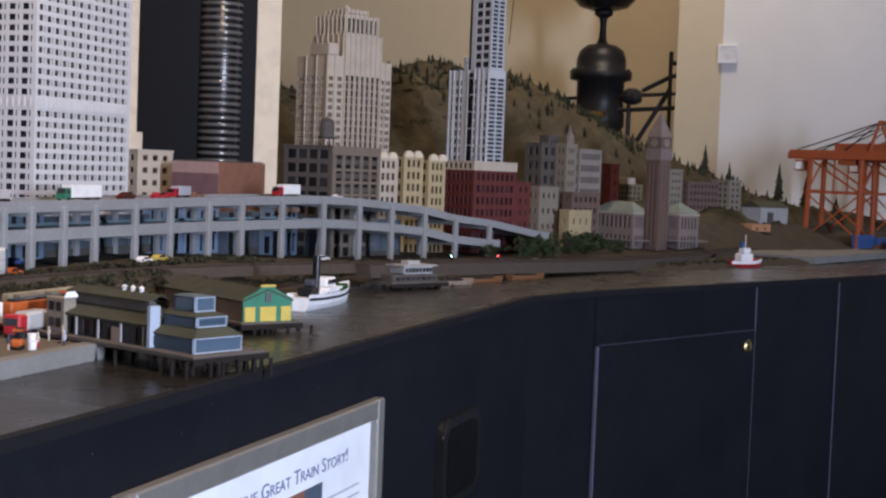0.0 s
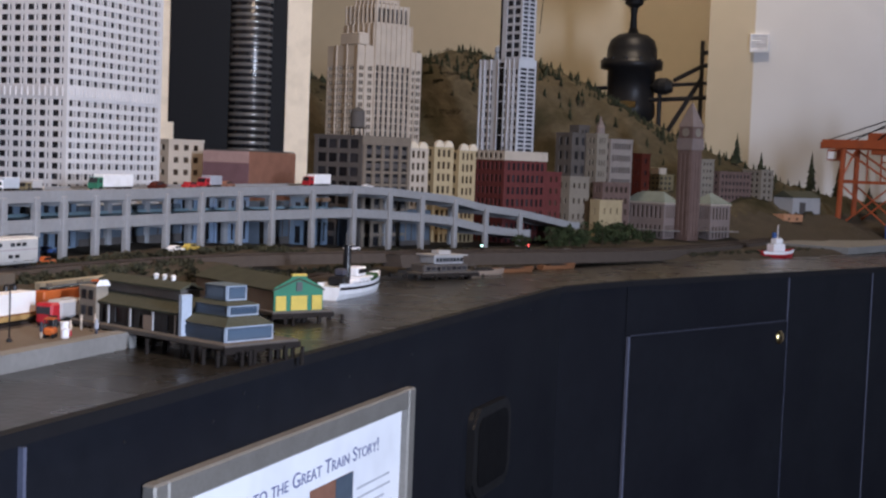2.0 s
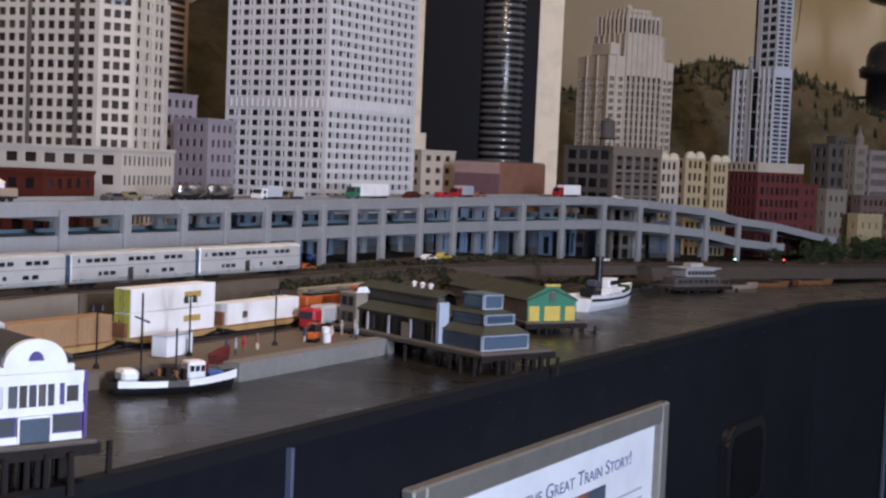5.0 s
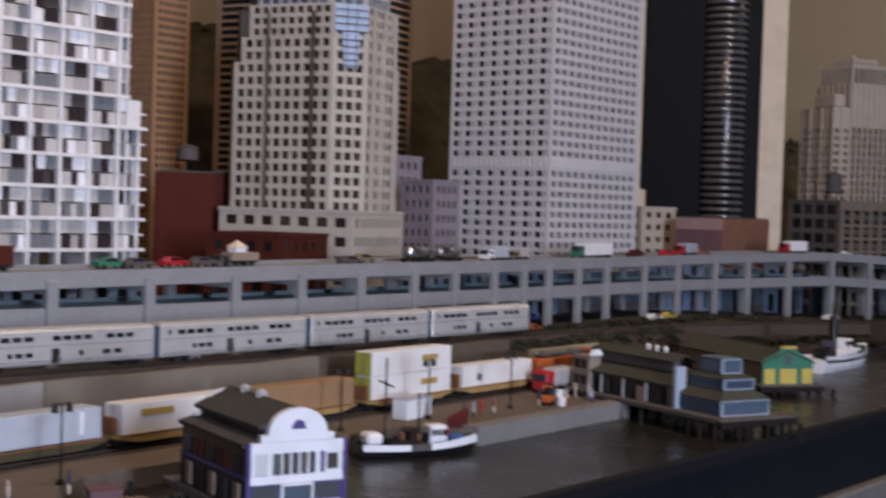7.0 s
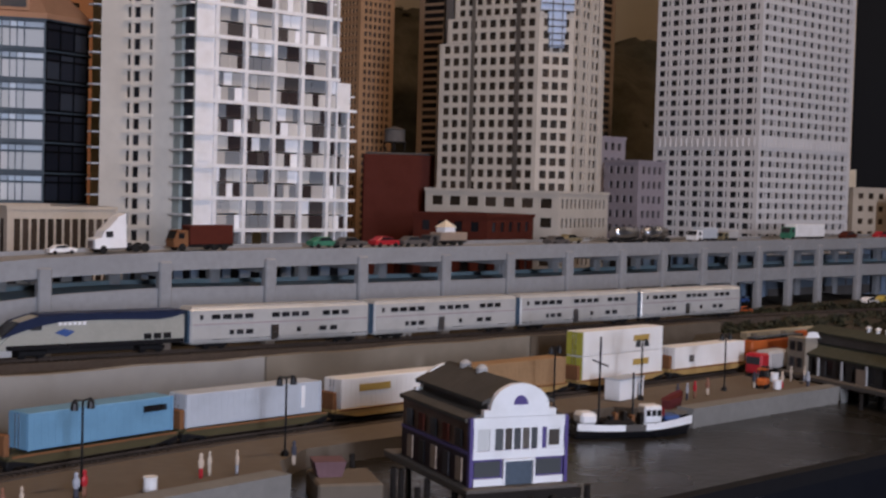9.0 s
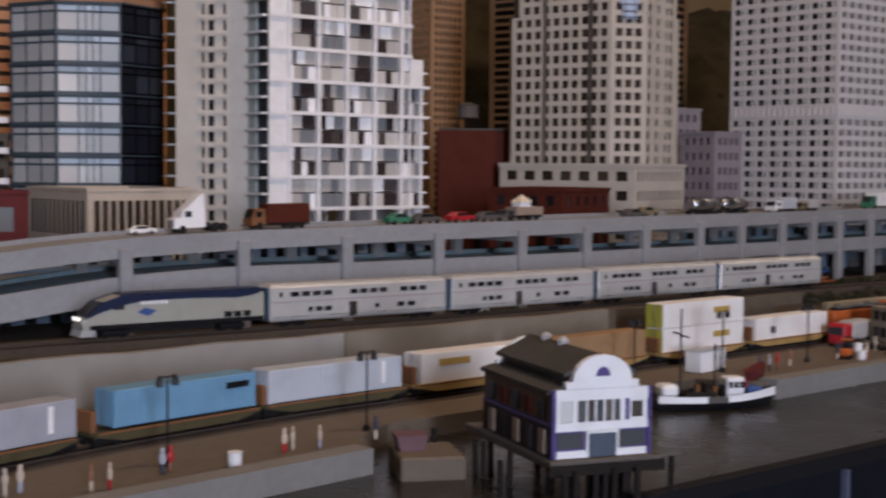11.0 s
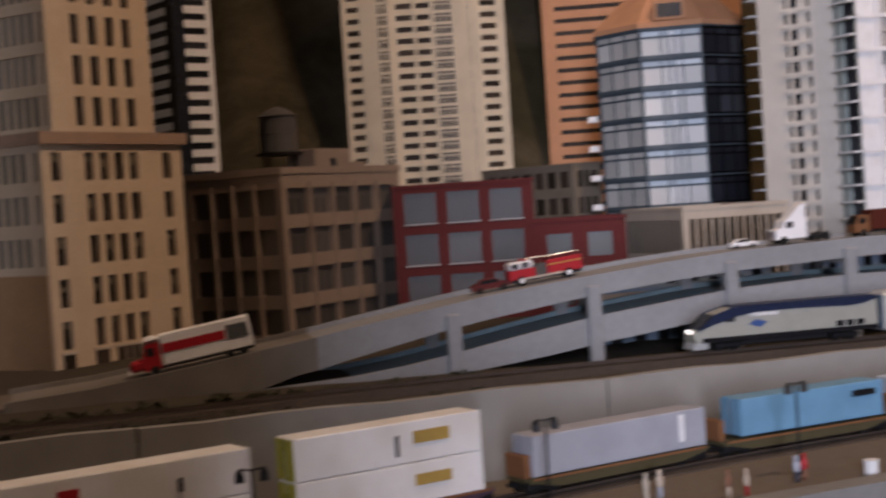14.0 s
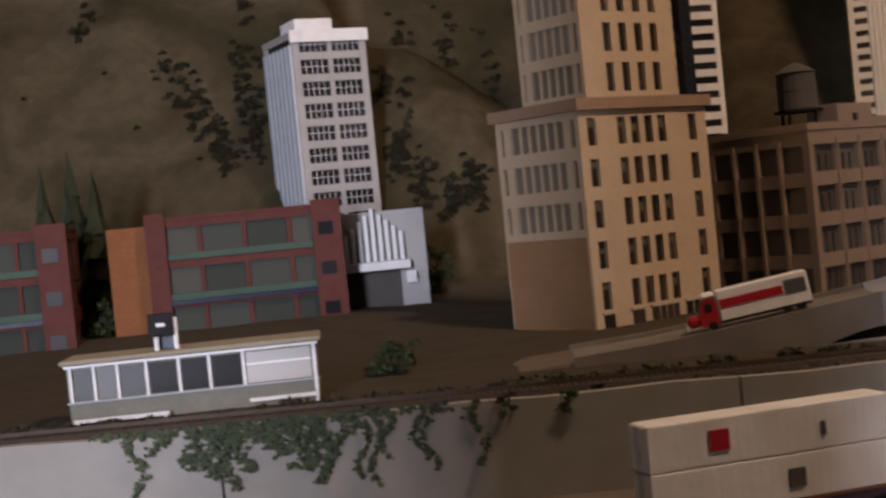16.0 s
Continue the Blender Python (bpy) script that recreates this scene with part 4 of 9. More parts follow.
strips = [(0.0065 + k * 0.0218, 0.0195 + k * 0.0218) for k in range(7)]
stage("shaft", 0.064, -0.003, 0.158, 0.186, z0, 1.827, strips, rear, [(a, b + 0.006) for a, b in storeys if b < 1.80 - z0], ([(0.001 + k * 0.0218, 0.0042) for k in range(8)], [(0.004 + k * 0.030, 0.005) for k in range(6)]), "tall ribbed shaft")
for x, y, lr, ll, za, zb, n in ((0.071, 0.006, 0.140, 0.170, 1.8285, 1.893, 7), (0.092, 0.030, 0.092, 0.12, 1.8945, 1.915, 5)):
    cs = [(0.004 + (k + 0.3) * (lr - 0.008) / n, 0.004 + (k + 0.8) * (lr - 0.008) / n) for k in range(n)]
    cl = [(0.004 + (k + 0.3) * (ll - 0.008) / n, 0.004 + (k + 0.8) * (ll - 0.008) / n) for k in range(n)]
    stage("setback", x, y, lr, ll, za, zb, cs, cl, [(0.006, zb - za - 0.010)], ([(k * (lr - 0.005) / n, 0.005) for k in range(n + 1)], [(k * (ll - 0.005) / n, 0.005) for k in range(n + 1)]))
part("finial", lathe(bmesh.new(), [(0.016, 0), (0.016, 0.007), (0.010, 0.010), (0.008, 0.016), (0.003, 0.020)], 10), M["stone_tan"], t, at=pose(0.136, 0.09, 1.9165 - z0))

# yellow bay-fronted row
for i, (x, y, lr) in enumerate(((4.585, 1.700, 0.085), (4.668, 1.640, 0.085), (4.735, 1.575, 0.075))):
    t, z = house("bay_house", "cream yellow stone house with rounded gables", "building", (x, y), -30, lr, 0.11, 1.412 + 0.008 * (i % 2), 3, 3, 8, "yellow_stone" if i else "stone_tan", BROWN, fill=(0.55, 0.6), parapet=0)
    for k in range(2):
        part("gable", extrude_xz(bmesh.new(), [(0.038 * math.cos(a) * 0.5, 0.022 * math.sin(a)) for a in np.linspace(0, math.pi, 9)], -0.003, 0.008), M["cream"], t, "rounded cream gable", at=pose(0.021 + k * 0.04, 0, 1.4125 + 0.008 * (i % 2) - z))

# red brick apartments with a pale attic
t, z = house("brick_apartments", "red brick apartment block with a pale attic storey", "building", (4.869, 1.456), -30, 0.202, 0.243, 1.385, 8, 10, 7, "brick_plum", DARK, fill=(0.56, 0.6), parapet=0)
v, f, p = wall_mesh(rect_sides(0.206, 0.247, 0, 0.032), [[], spread(9, 0.247, 0.55, 0.01), [], []], [[(0.006, 0.024)]] * 4, 0.003)
attic = new("attic", raw("attic", v, f, M["stone_tan"]))
attic.parent, attic.matrix_basis = t, pose(-0.002, -0.002, 1.3855 - z)
glaze(attic, p, 0.003, BROWN)
part("roof", B(0.003, 0.203, 0.003, 0.244, 0.027, 0.031), M["roof_dark"], attic)
house("brick_annex", "lower red brick wing of an apartment block", "building", (5.045, 1.355), -30, 0.075, 0.20, 1.345, 2, 6, 6, "brick_plum", BROWN, fill=(0.4, 0.45))

# slim blue-white skyscraper: pale frame, dark glass strip, slimmer upper shaft
z = ground_at(5.262, 1.537) - 0.006
t = thing("glass_skyscraper", "slim blue and white glass skyscraper", "tower", pose(5.262, 1.537, z, 0, 0, -30))
H = 1.763 - z
rows = [(0.012 + i * 0.0316, 0.032 + i * 0.0316) for i in range(int((H - 0.02) / 0.0316))]
bands = [(0.012 + i * 0.0316 + d, 0.022 + i * 0.0316 + d) for i in range(int((H - 0.02) / 0.0316)) for d in (0.0, 0.0155)]
left = [(0.012, 0.026), (0.034, 0.050), (0.058, 0.072), (0.118, 0.128), (0.136, 0.152), (0.176, 0.190), (0.197, 0.211)]
v, f, p = wall_mesh(rect_sides(0.086, 0.221, 0, H), [[(0.006, 0.040), (0.046, 0.080)], left, [], []], [bands, rows, [], []], 0.0045)
ob = new("wall", raw("wall", v, f, M["frame_white"]))
ob.parent = t
glaze(t, p, 0.0045, BLUED, 0)
part("roof", B(0.003, 0.083, 0.003, 0.218, H - 0.004, H + 0.002), M["pale_grey"], t)
part("glass_strip", B(-0.0016, -0.0004, 0.080, 0.110, 0, H - 0.010), M["black"], t, "dark glass strip up the face")
bm = bmesh.new()
for i in range(int(H / 0.0316)):
    box(bm, -0.003, -0.0017, 0.080, 0.110, 0.006 + i * 0.0632, 0.009 + i * 0.0632) if i * 0.0632 < H - 0.03 else None
for y in (0.0, 0.0285, 0.053, 0.0755, 0.1125, 0.156, 0.1925, 0.2155):
    box(bm, -0.004, -0.0004, y, y + 0.004, 0, H + 0.004)
pieces("fin", bm, M["frame_white"], t, "pale upright fins")
part("turret", lathe(bmesh.new(), [(0.022, 0), (0.022, 0.020), (0.018, 0.021), (0.018, 0.030), (0.023, 0.031), (0.021, 0.048), (0.012, 0.055)], 16), M["pale_grey"], t, "round roof turret", at=pose(0.03, 0.142, H + 0.0025), smooth=False)
up = [(0.008 + i * 0.0316, 0.029 + i * 0.0316) for i in range(13)]
upb = [(0.008 + i * 0.0316 + d, 0.018 + i * 0.0316 + d) for i in range(13) for d in (0.0, 0.0155)]
v, f, p = wall_mesh(rect_sides(0.070, 0.108, 0, 0.42), [[(0.006, 0.032), (0.038, 0.064)], [(0.024, 0.056), (0.064, 0.096)], [], []], [upb, up, [], []], 0.004)
sub = new("upper_shaft", raw("upper_shaft", v, f, M["frame_white"]))
sub.parent, sub.matrix_basis = t, pose(0.008, 0.004, H + 0.0025)
glaze(sub, p, 0.004, BLUED, 0)
part("dark_edge", B(0.002, 0.068, 0.1082, 0.122, 0, 0.42), M["tower_black"], sub, "dark glazed rear edge")
part("cable", rod(bmesh.new(), (0.09, 0.0, 0.1), (0.11, -0.01, 0.40), 0.0015), M["iron"], sub)
tagged(sub, "slim upper shaft")

# old stone quarter below the hill
house("old_hotel", "old soot-stained stone hotel with tall windows", "building", (5.57, 1.405), -30, 0.125, 0.09, 1.500, 3, 2, 7, "soot_stone", DARK, fill=(0.5, 0.55), depth=0.006)
t, z = house("hotel_attic", "raised stone attic above an old hotel", "building", (5.63, 1.395), -30, 0.06, 0.05, 1.532, 2, 2, 8, "soot_stone", DARK, fill=(0.4, 0.5))
t, z = house("old_turret_house", "slim pale stone house with a pointed corner turret", "building", (5.600, 1.312), -30, 0.060, 0.06, 1.500, 3, 2, 9, "old_pale", DARK, fill=(0.42, 0.5))
part("turret", lathe(bmesh.new(), [(0.017, 0), (0.017, 0.022), (0.019, 0.023), (0.012, 0.036), (0.004, 0.054), (0.001, 0.070)], 8), M["station_stone"], t, "pointed stone turret", at=pose(0.036, 0.02, 1.5065 - z))
house("pale_office", "pale stone office block with close paired windows", "building", (5.645, 1.268), -30, 0.125, 0.085, 1.482, 8, 4, 8, "station_pale", DARK, fill=(0.62, 0.52), edge=0.008)
house("red_rear_block", "narrow dark red brick block in the old quarter", "building", (5.80, 1.175), -30, 0.05, 0.05, 1.43, 1, 2, 6, "brick_dark", DARK, fill=(0.4, 0.4))
t, z = house("olive_office", "low olive stone office with a pale roof house", "building", (5.95, 1.205), -30, 0.20, 0.09, 1.350, 7, 3, 5, "olive_stone", DARK, fill=(0.55, 0.5))
part("roof_house", B(0.11, 0.165, 0.01, 0.05, 1.3525 - z, 1.382 - z, bevel=0.001), M["stone_tan"], t, "pale roof house")
part("roof_house", B(0.03, 0.075, 0.03, 0.07, 1.3525 - z, 1.40 - z, bevel=0.001), M["brick_brown"], t, "brown brick roof house")
house("low_store", "low pale rendered store beside the railway", "building", (5.44, 1.372), -30, 0.105, 0.07, 1.330, 3, 2, 4, "old_pale", BROWN, fill=(0.35, 0.35))
house("brown_terrace", "brown brick terrace behind a low store", "building", (5.515, 1.262), -30, 0.155, 0.05, 1.312, 5, 2, 5, "tower_brick", BROWN, fill=(0.55, 0.5))
house("tan_store", "plain ochre rendered store near the station", "building", (5.45, 1.255), -30, 0.125, 0.05, 1.245, 3, 1, 2, "yellow_stone", BROWN, fill=(0.2, 0.3))
house("pale_rear_block", "pale stone block behind the clock tower", "building", (6.08, 0.985), -30, 0.085, 0.10, 1.420, 3, 3, 7, "old_pale", DARK, fill=(0.4, 0.4))
house("brown_block", "dark brown brick warehouse at the foot of the hill", "building", (6.20, 0.925), -30, 0.215, 0.10, 1.372, 8, 4, 5, "tower_brick", DARK, fill=(0.5, 0.5))
house("tan_block", "narrow tan brick block at the foot of the hill", "building", (6.38, 0.775), -30, 0.085, 0.10, 1.385, 2, 3, 5, "old_pale", BROWN, fill=(0.5, 0.5))
house("ochre_shed", "low ochre shed beside the yard tracks", "shed", (6.28, 0.660), -30, 0.13, 0.07, 1.20, 2, 1, 1, "orange_stone", BROWN, fill=(0.3, 0.4))


def hip(parent, lr, ll, z, rise, over, material):
    bm = bmesh.new()
    o, i = over, min(lr, ll) * 0.48
    v = [bm.verts.new(q) for q in ((-o, -o, z), (lr + o, -o, z), (lr + o, ll + o, z), (-o, ll + o, z), (i, i, z + rise), (lr - i, ll - i, z + rise))]
    long_y = ll > lr
    if long_y:
        quads = ((0, 1, 4), (1, 2, 5, 4), (2, 3, 5), (3, 0, 4, 5))
    else:
        quads = ((0, 1, 5, 4), (1, 2, 5), (2, 3, 4, 5), (3, 0, 4))
    for q in quads:
        bm.faces.new([v[k] for k in q])
    bm.faces.new([v[k] for k in (3, 2, 1, 0)])
    return part("roof", bm, material, parent, "weathered green hipped roof")


# railway station with its clock tower
for (x, y, lr, ll, z1) in ((5.691, 1.055, 0.083, 0.205, 1.245), (5.819, 0.895, 0.122, 0.10, 1.245)):
    t, z = house("station_building", "dusty pink railway station with pale trim and hipped roof", "station", (x, y), -30, lr, ll, z1, 5, 8, 2, "station_stone", BROWN, fill=(0.5, 0.62), parapet=0)
    hip(t, lr, ll, z1 - z + 0.001, 0.042, 0.006, mat("green_copper", (0.22, 0.25, 0.22), 0.7))
    part("canopy", B(-0.045, lr + 0.02, -0.035, ll, 0.038, 0.043), M["slate"], t, "grey platform canopy")
    part("cornice", B(-0.003, lr + 0.003, -0.003, ll + 0.003, z1 - z - 0.006, z1 - z), M["stone_tan"], t, "pale cornice")
t = thing("clock_tower", "brown brick station clock tower with a pointed roof", "clock tower", pose(5.708, 0.961, ground_at(5.7, 0.96) - 0.006, 0, 0, -30))
z = ground_at(5.7, 0.96) - 0.006
part("shaft", B(0, 0.062, 0, 0.07, 0, 1.455 - z, bevel=0.001), M["tower_brick"], t)
for k in range(3):
    part("rib", B(-0.0025, -0.0003, 0.008 + k * 0.021, 0.018 + k * 0.021, 0.02, 1.44 - z), M["tower_brick"], t)
    part("rib", B(0.006 + k * 0.019, 0.015 + k * 0.019, -0.0025, -0.0003, 0.02, 1.44 - z), M["tower_brick"], t)
part("belfry", B(-0.004, 0.066, -0.004, 0.074, 1.4555 - z, 1.50 - z), M["station_stone"], t, "dull stone belfry")
part("clock_stage", B(0.0, 0.062, 0.0, 0.07, 1.5005 - z, 1.545 - z), M["tower_brick"], t)
part("clock_face", lathe(bmesh.new(), [(0.017, 0), (0.017, 0.002)], 20, pose(-0.0005, 0.035, 1.523 - z, 0, -90, 0)), M["old_pale"], t, "dull stone-coloured clock face")
part("clock_face", lathe(bmesh.new(), [(0.017, 0), (0.017, 0.002)], 20, pose(0.031, -0.0005, 1.523 - z, 90, 0, 0)), M["old_pale"], t, "dull stone-coloured clock face")
bm = bmesh.new()
b = [bm.verts.new(q) for q in ((-0.003, -0.003, 0), (0.065, -0.003, 0), (0.065, 0.073, 0), (-0.003, 0.073, 0), (0.031, 0.035, 0.10))]
for q in ((0, 1, 4), (1, 2, 4), (2, 3, 4), (3, 0, 4), (3, 2, 1, 0)):
    bm.faces.new([b[k] for k in q])
part("spire", bm, M["station_stone"], t, "pointed stone roof", at=pose(0, 0, 1.5455 - z))
part("finial", rod(bmesh.new(), (0.031, 0.035, 1.642 - z), (0.031, 0.035, 1.668 - z), 0.0015), M["iron"], t)
t = thing("goods_shed", "low goods shed with a mossy roof by the tracks", "shed", pose(6.458, 0.646, ground_at(6.46, 0.65) - 0.004, 0, 0, -30))
part("wall", B(0, 0.2, 0, 0.10, 0, 0.07), M["stone_grey"], t)
part("roof", extrude_yz(bmesh.new(), [(-0.006, 0.0705), (0.106, 0.0705), (0.05, 0.10)], -0.006, 0.206), M["roof_green"], t)
part("door", B(0.05, 0.09, -0.003, -0.0005, 0.0, 0.05), M["dark_stone"], t)

# faceted office tower on a two-storey base
t = thing("faceted_tower", "pale faceted office tower with stepped glass corners", "tower", pose(2.266, 1.880, UPPER - 0.006, 0, 0, 15))
block(t, 0.225, 0.305, 0, 1.364 - UPPER + 0.006, 11, 7, 6, M["tower_office"], BROWN, fill=(0.62, 0.5), edge=0.008)
zs = 1.3645 - UPPER + 0.006
a, b, c = 0.010, 0.222, 0.299
out = [(a + 0.050, a), (b - 0.014, a), (b, a + 0.014), (b, c - 0.014), (b - 0.014, c), (a + 0.014, c), (a, c - 0.014), (a, a + 0.050)]
shaft = part("shaft_core", prism(bmesh.new(), [(x * 0.94 + 0.007, y * 0.94 + 0.009) for x, y in out], zs, zs + 0.40), M["dark_stone"], t)
poly_walls(t, out, zs, zs + 0.2972, [7, 1, 9, 1, 8, 1, 10, 3], 12, M["tower_office"], BROWN, fill=(0.68, 0.62), near_limit=280)
for k, (cut, za, zb) in enumerate(((0.017, 0.2975, 0.3464), (0.034, 0.3467, 0.41))):
    step = [(a + 0.050, a), (b - 0.014 - cut, a), (b, a + 0.014 + cut), (b, c - 0.014), (b - 0.014, c), (a + 0.014 + cut, c), (a, c - 0.014 - cut), (a, a + 0.050)]
    poly_walls(t, step, zs + za, zs + zb, [6, 2, 8, 1, 6, 2, 9, 3], 2 + k, M["tower_office"], BROWN, fill=(0.68, 0.62), near_limit=0)
out2 = [(a + 0.065, a + 0.012), (b - 0.045, a + 0.012), (b - 0.012, a + 0.05), (b - 0.012, c - 0.06), (b - 0.05, c - 0.012), (a + 0.06, c - 0.012), (a + 0.012, c - 0.06), (a + 0.012, a + 0.065)]
poly_walls(t, out2, zs + 0.4105, zs + 0.55, [5, 2, 6, 2, 5, 2, 7, 3], 6, M["stone_grey"], BLUEG, fill=(0.8, 0.72), near_limit=0)
bm = bmesh.new()
for k, (w, z) in enumerate(((0.068, 0.357), (0.036, 0.312), (0.030, 0.285))):
    m = Matrix.Translation((a + 0.0265, a + 0.0265, zs + z)) @ Matrix.Rotation(radians(-45), 4, "Z")
    box(bm, -w / 2, w / 2, -0.006 - 0.0008 * k, 0.0, 0.0, 0.052, 0, m)
pieces("corner_glazing", bm, M["sky_glass"], t, "stepped sky-lit corner glazing")
bm = bmesh.new()
m = Matrix.Translation((a + 0.0265, a + 0.0265, zs)) @ Matrix.Rotation(radians(-45), 4, "Z")
for k, (w, z) in enumerate(((0.030, 0.287), (0.030, 0.2985), (0.036, 0.3115), (0.036, 0.3245), (0.036, 0.3375), (0.068, 0.355), (0.068, 0.369), (0.068, 0.383), (0.068, 0.397))):
    box(bm, -w / 2, w / 2, -0.0088, -0.0078, z, z + 0.0022, 0, m)
for u in (-0.010, 0.010):
    box(bm, u - 0.0007, u + 0.0007, -0.0088, -0.0078, 0.285, 0.409, 0, m)
pieces("glazing_bar", bm, M["dark_stone"], t)
bm = bmesh.new()
for i, x in enumerate((0.078, 0.128, 0.176)):
    box(bm, x, x + 0.007, a - 0.006, a - 0.0005, zs, zs + 0.408)
# flat glazed strips; their grey stands in for shade in the recesses
for y, w in ((0.100, 0.010), (0.203, 0.008)):
    part("glass_strip", B(a - 0.002, a - 0.0008, y, y + w, zs + 0.004, zs + 0.395), PANEW[0], t, "flat glazed strip, grey for the shade of a recess")
pieces("pilaster", bm, M["tower_office"], t, "pale pilasters")

house("lilac_block", "lilac stone office block with paired windows", "building", (2.754, 2.076), 0, 0.10, 0.10, 1.440, 4, 4, 9, "lilac", DARK, fill=(0.5, 0.5))
house("lilac_office", "grey-lilac block with a stepped roof", "building", (2.80, 2.25), 0, 0.12, 0.10, 1.50, 4, 4, 10, "lilac", DARK, fill=(0.5, 0.5))
house("tan_grid_tower", "tan tower with small square windows", "tower", (2.436, 2.689), 0, 0.109, 0.10, 2.10, 6, 6, 52, "grid_tan", DARK, fill=(0.60, 0.62), near_limit=0)
house("striped_tower", "dark tower with pale horizontal bands", "tower", (2.899, 2.522), 10, 0.382, 0.393, 2.15, 1, 1, 50, "band_tan", DARK, fill=(0.97, 0.62), near_limit=0)
t = thing("dark_red_block", "plain dark red block between the towers", "building", pose(2.124, 2.298, UPPER - 0.006, 0, 0, -40))
part("wall", B(0, 0.16, 0, 0.16, 0, 1.442 - UPPER, bevel=0.002), M["brick_dark"], t)
part("roof", B(0.004, 0.156, 0.004, 0.156, 1.4425 - UPPER, 1.447 - UPPER), M["roof_dark"], t)
water_tank("roof_tank", "small dark rooftop tank", 2.21, 2.30, 1.447, 0.022, 0.05)
house("red_shopfront", "low red-brown block behind the viaduct", "building", (2.05, 1.86), 15, 0.18, 0.16, 1.318, 5, 4, 5, "brick_dark", DARK, fill=(0.5, 0.5))

# white residential tower with coloured panels
t = thing("apartment_tower", "white apartment tower with coloured panels and concrete core", "tower", pose(1.60, 2.134, UPPER - 0.006))
LR, LL, HT, STEP, MID = 0.348, 0.066, 0.90, 0.423, 0.318
PITCH = 0.0282
beams = [0.0324 + i * 2 * PITCH for i in range(16)]
rows = [(b + 0.003, b + 2 * PITCH - 0.003) for b in beams[:-1]]
cols = [(0.0436 + k * 0.0632, 0.1008 + k * 0.0632) for k in range(4)] + [(0.2962, 0.3150)]
v, f, p = wall_mesh([((0, 0), (1, 0), MID, 0, HT)], [cols], [rows], 0.006)
low_rows = [q for q in rows if q[1] < STEP]
v2, f2, p2 = wall_mesh([((MID, 0), (1, 0), LR - MID, 0, STEP)], [[(0.001, 0.024)]], [low_rows], 0.006)
pick = random.Random(12)
cells = []
for o, d, u0, u1, q0, q1 in p + p2:
    cut = (q0 + q1) / 2
    slim = u1 - u0 < 0.03
    for zb, zt in ((q0, cut - 0.0015), (cut + 0.0015, q1)):
        if slim:
            marks = [0.0, pick.choice((0.45, 0.6)), 1.0]
        elif pick.random() < 0.16:
            marks = [0.0, 0.5, 1.0]
        else:
            marks = pick.choice(([0.0, 0.16, 0.52, 0.80, 1.0], [0.0, 0.30, 0.62, 1.0], [0.0, 0.22, 0.48, 0.72, 1.0], [0.0, 0.12, 0.42, 1.0]))
        for m0, m1 in zip(marks, marks[1:]):
            cells.append((o, d, u0 + (u1 - u0) * m0 + 0.0004, u0 + (u1 - u0) * m1 - 0.0004, zb, zt))
pick.shuffle(cells)
for vv, ff in ((v, f), (v2, f2)):
    ob = new("wall", raw("wall", vv, ff, M["white"]))
    ob.parent = t
glaze(t, [q for q in cells if q[4] > 0.13], 0.0045, MIXED, 290)
bm = bmesh.new()
for u in (0.0385, 0.1013, 0.1645, 0.2277, 0.2909):
    box(bm, u - 0.0012, u + 0.0062, -0.0050, -0.0005, 0, HT)
pieces("pier", bm, M["white"], t, "slim white frame piers")
bm = bmesh.new()
for k, b in enumerate(beams):
    box(bm, -0.001, MID, -0.0055, -0.0042, b - 0.0032, b + 0.0032)
    if b < STEP:
        box(bm, MID + 0.0004, LR + 0.012, -0.0055, -0.0006, b - 0.0028, b + 0.0028)
    if pick.random() < 0.55:
        box(bm, 0.006, 0.030, -0.0022, -0.0005, b + 0.008 + PITCH * (k % 2), b + 0.024 + PITCH * (k % 2))
pieces("floor_beam", bm, M["white"], t, "white floor beams")
part("return_wall", B(MID - 0.010, MID, 0.0065, 0.26, STEP + 0.004, HT), M["white"], t)
part("step_wall", B(LR - 0.010, LR, 0.0065, 0.26, 0, STEP), M["white"], t)
part("step_roof", B(MID + 0.0005, LR - 0.0105, 0.007, 0.26, STEP - 0.004, STEP), M["roof_dark"], t)
part("rear_wall", B(0.0, MID - 0.0105, 0.25, 0.26, 0, HT), M["white"], t)
part("roof", B(0.0, MID - 0.0105, 0.007, 0.2495, HT - 0.01, HT), M["roof_dark"], t)
bm = bmesh.new()
for i in range(14):
    box(bm, LR + 0.0005, LR + 0.012, 0.0, 0.10, 0.03 + i * PITCH, 0.033 + i * PITCH)
pieces("balcony", bm, M["white"], t, "stacked white balconies")
rows = [(0.033 + i * PITCH, 0.033 + i * PITCH + 0.0245) for i in range(30)]
v, f, p = wall_mesh([((0.0, LL), (0, -1), LL, 0, HT)], [[(0.022, LL - 0.006)]], [rows], 0.007)
ob = new("wall", raw("wall", v, f, M["pale_teal"]))
ob.parent = t
glaze(t, p, 0.007, BLUED)
bm = bmesh.new()
for i in range(31):
    box(bm, -0.012, -0.0005, 0.004, LL - 0.010, 0.0288 + i * PITCH, 0.0322 + i * PITCH)
pieces("balcony", bm, M["white"], t, "slim white balcony slabs")
core_rows = [(0.037 + i * PITCH, 0.037 + i * PITCH + 0.0185) for i in range(30)]
CW = 0.139
end = (-0.574 * CW, LL + 0.0005 + 0.819 * CW)
core_cols = [(0.050, 0.056), (0.062, 0.074), (0.091, 0.097)]
v, f, p = wall_mesh([(end, (0.574, -0.819), CW, 0, HT + 0.04)], [core_cols], [core_rows], 0.005)
core = new("core_wall", raw("core_wall", v, f, M["core_grey"]))
core.parent = t
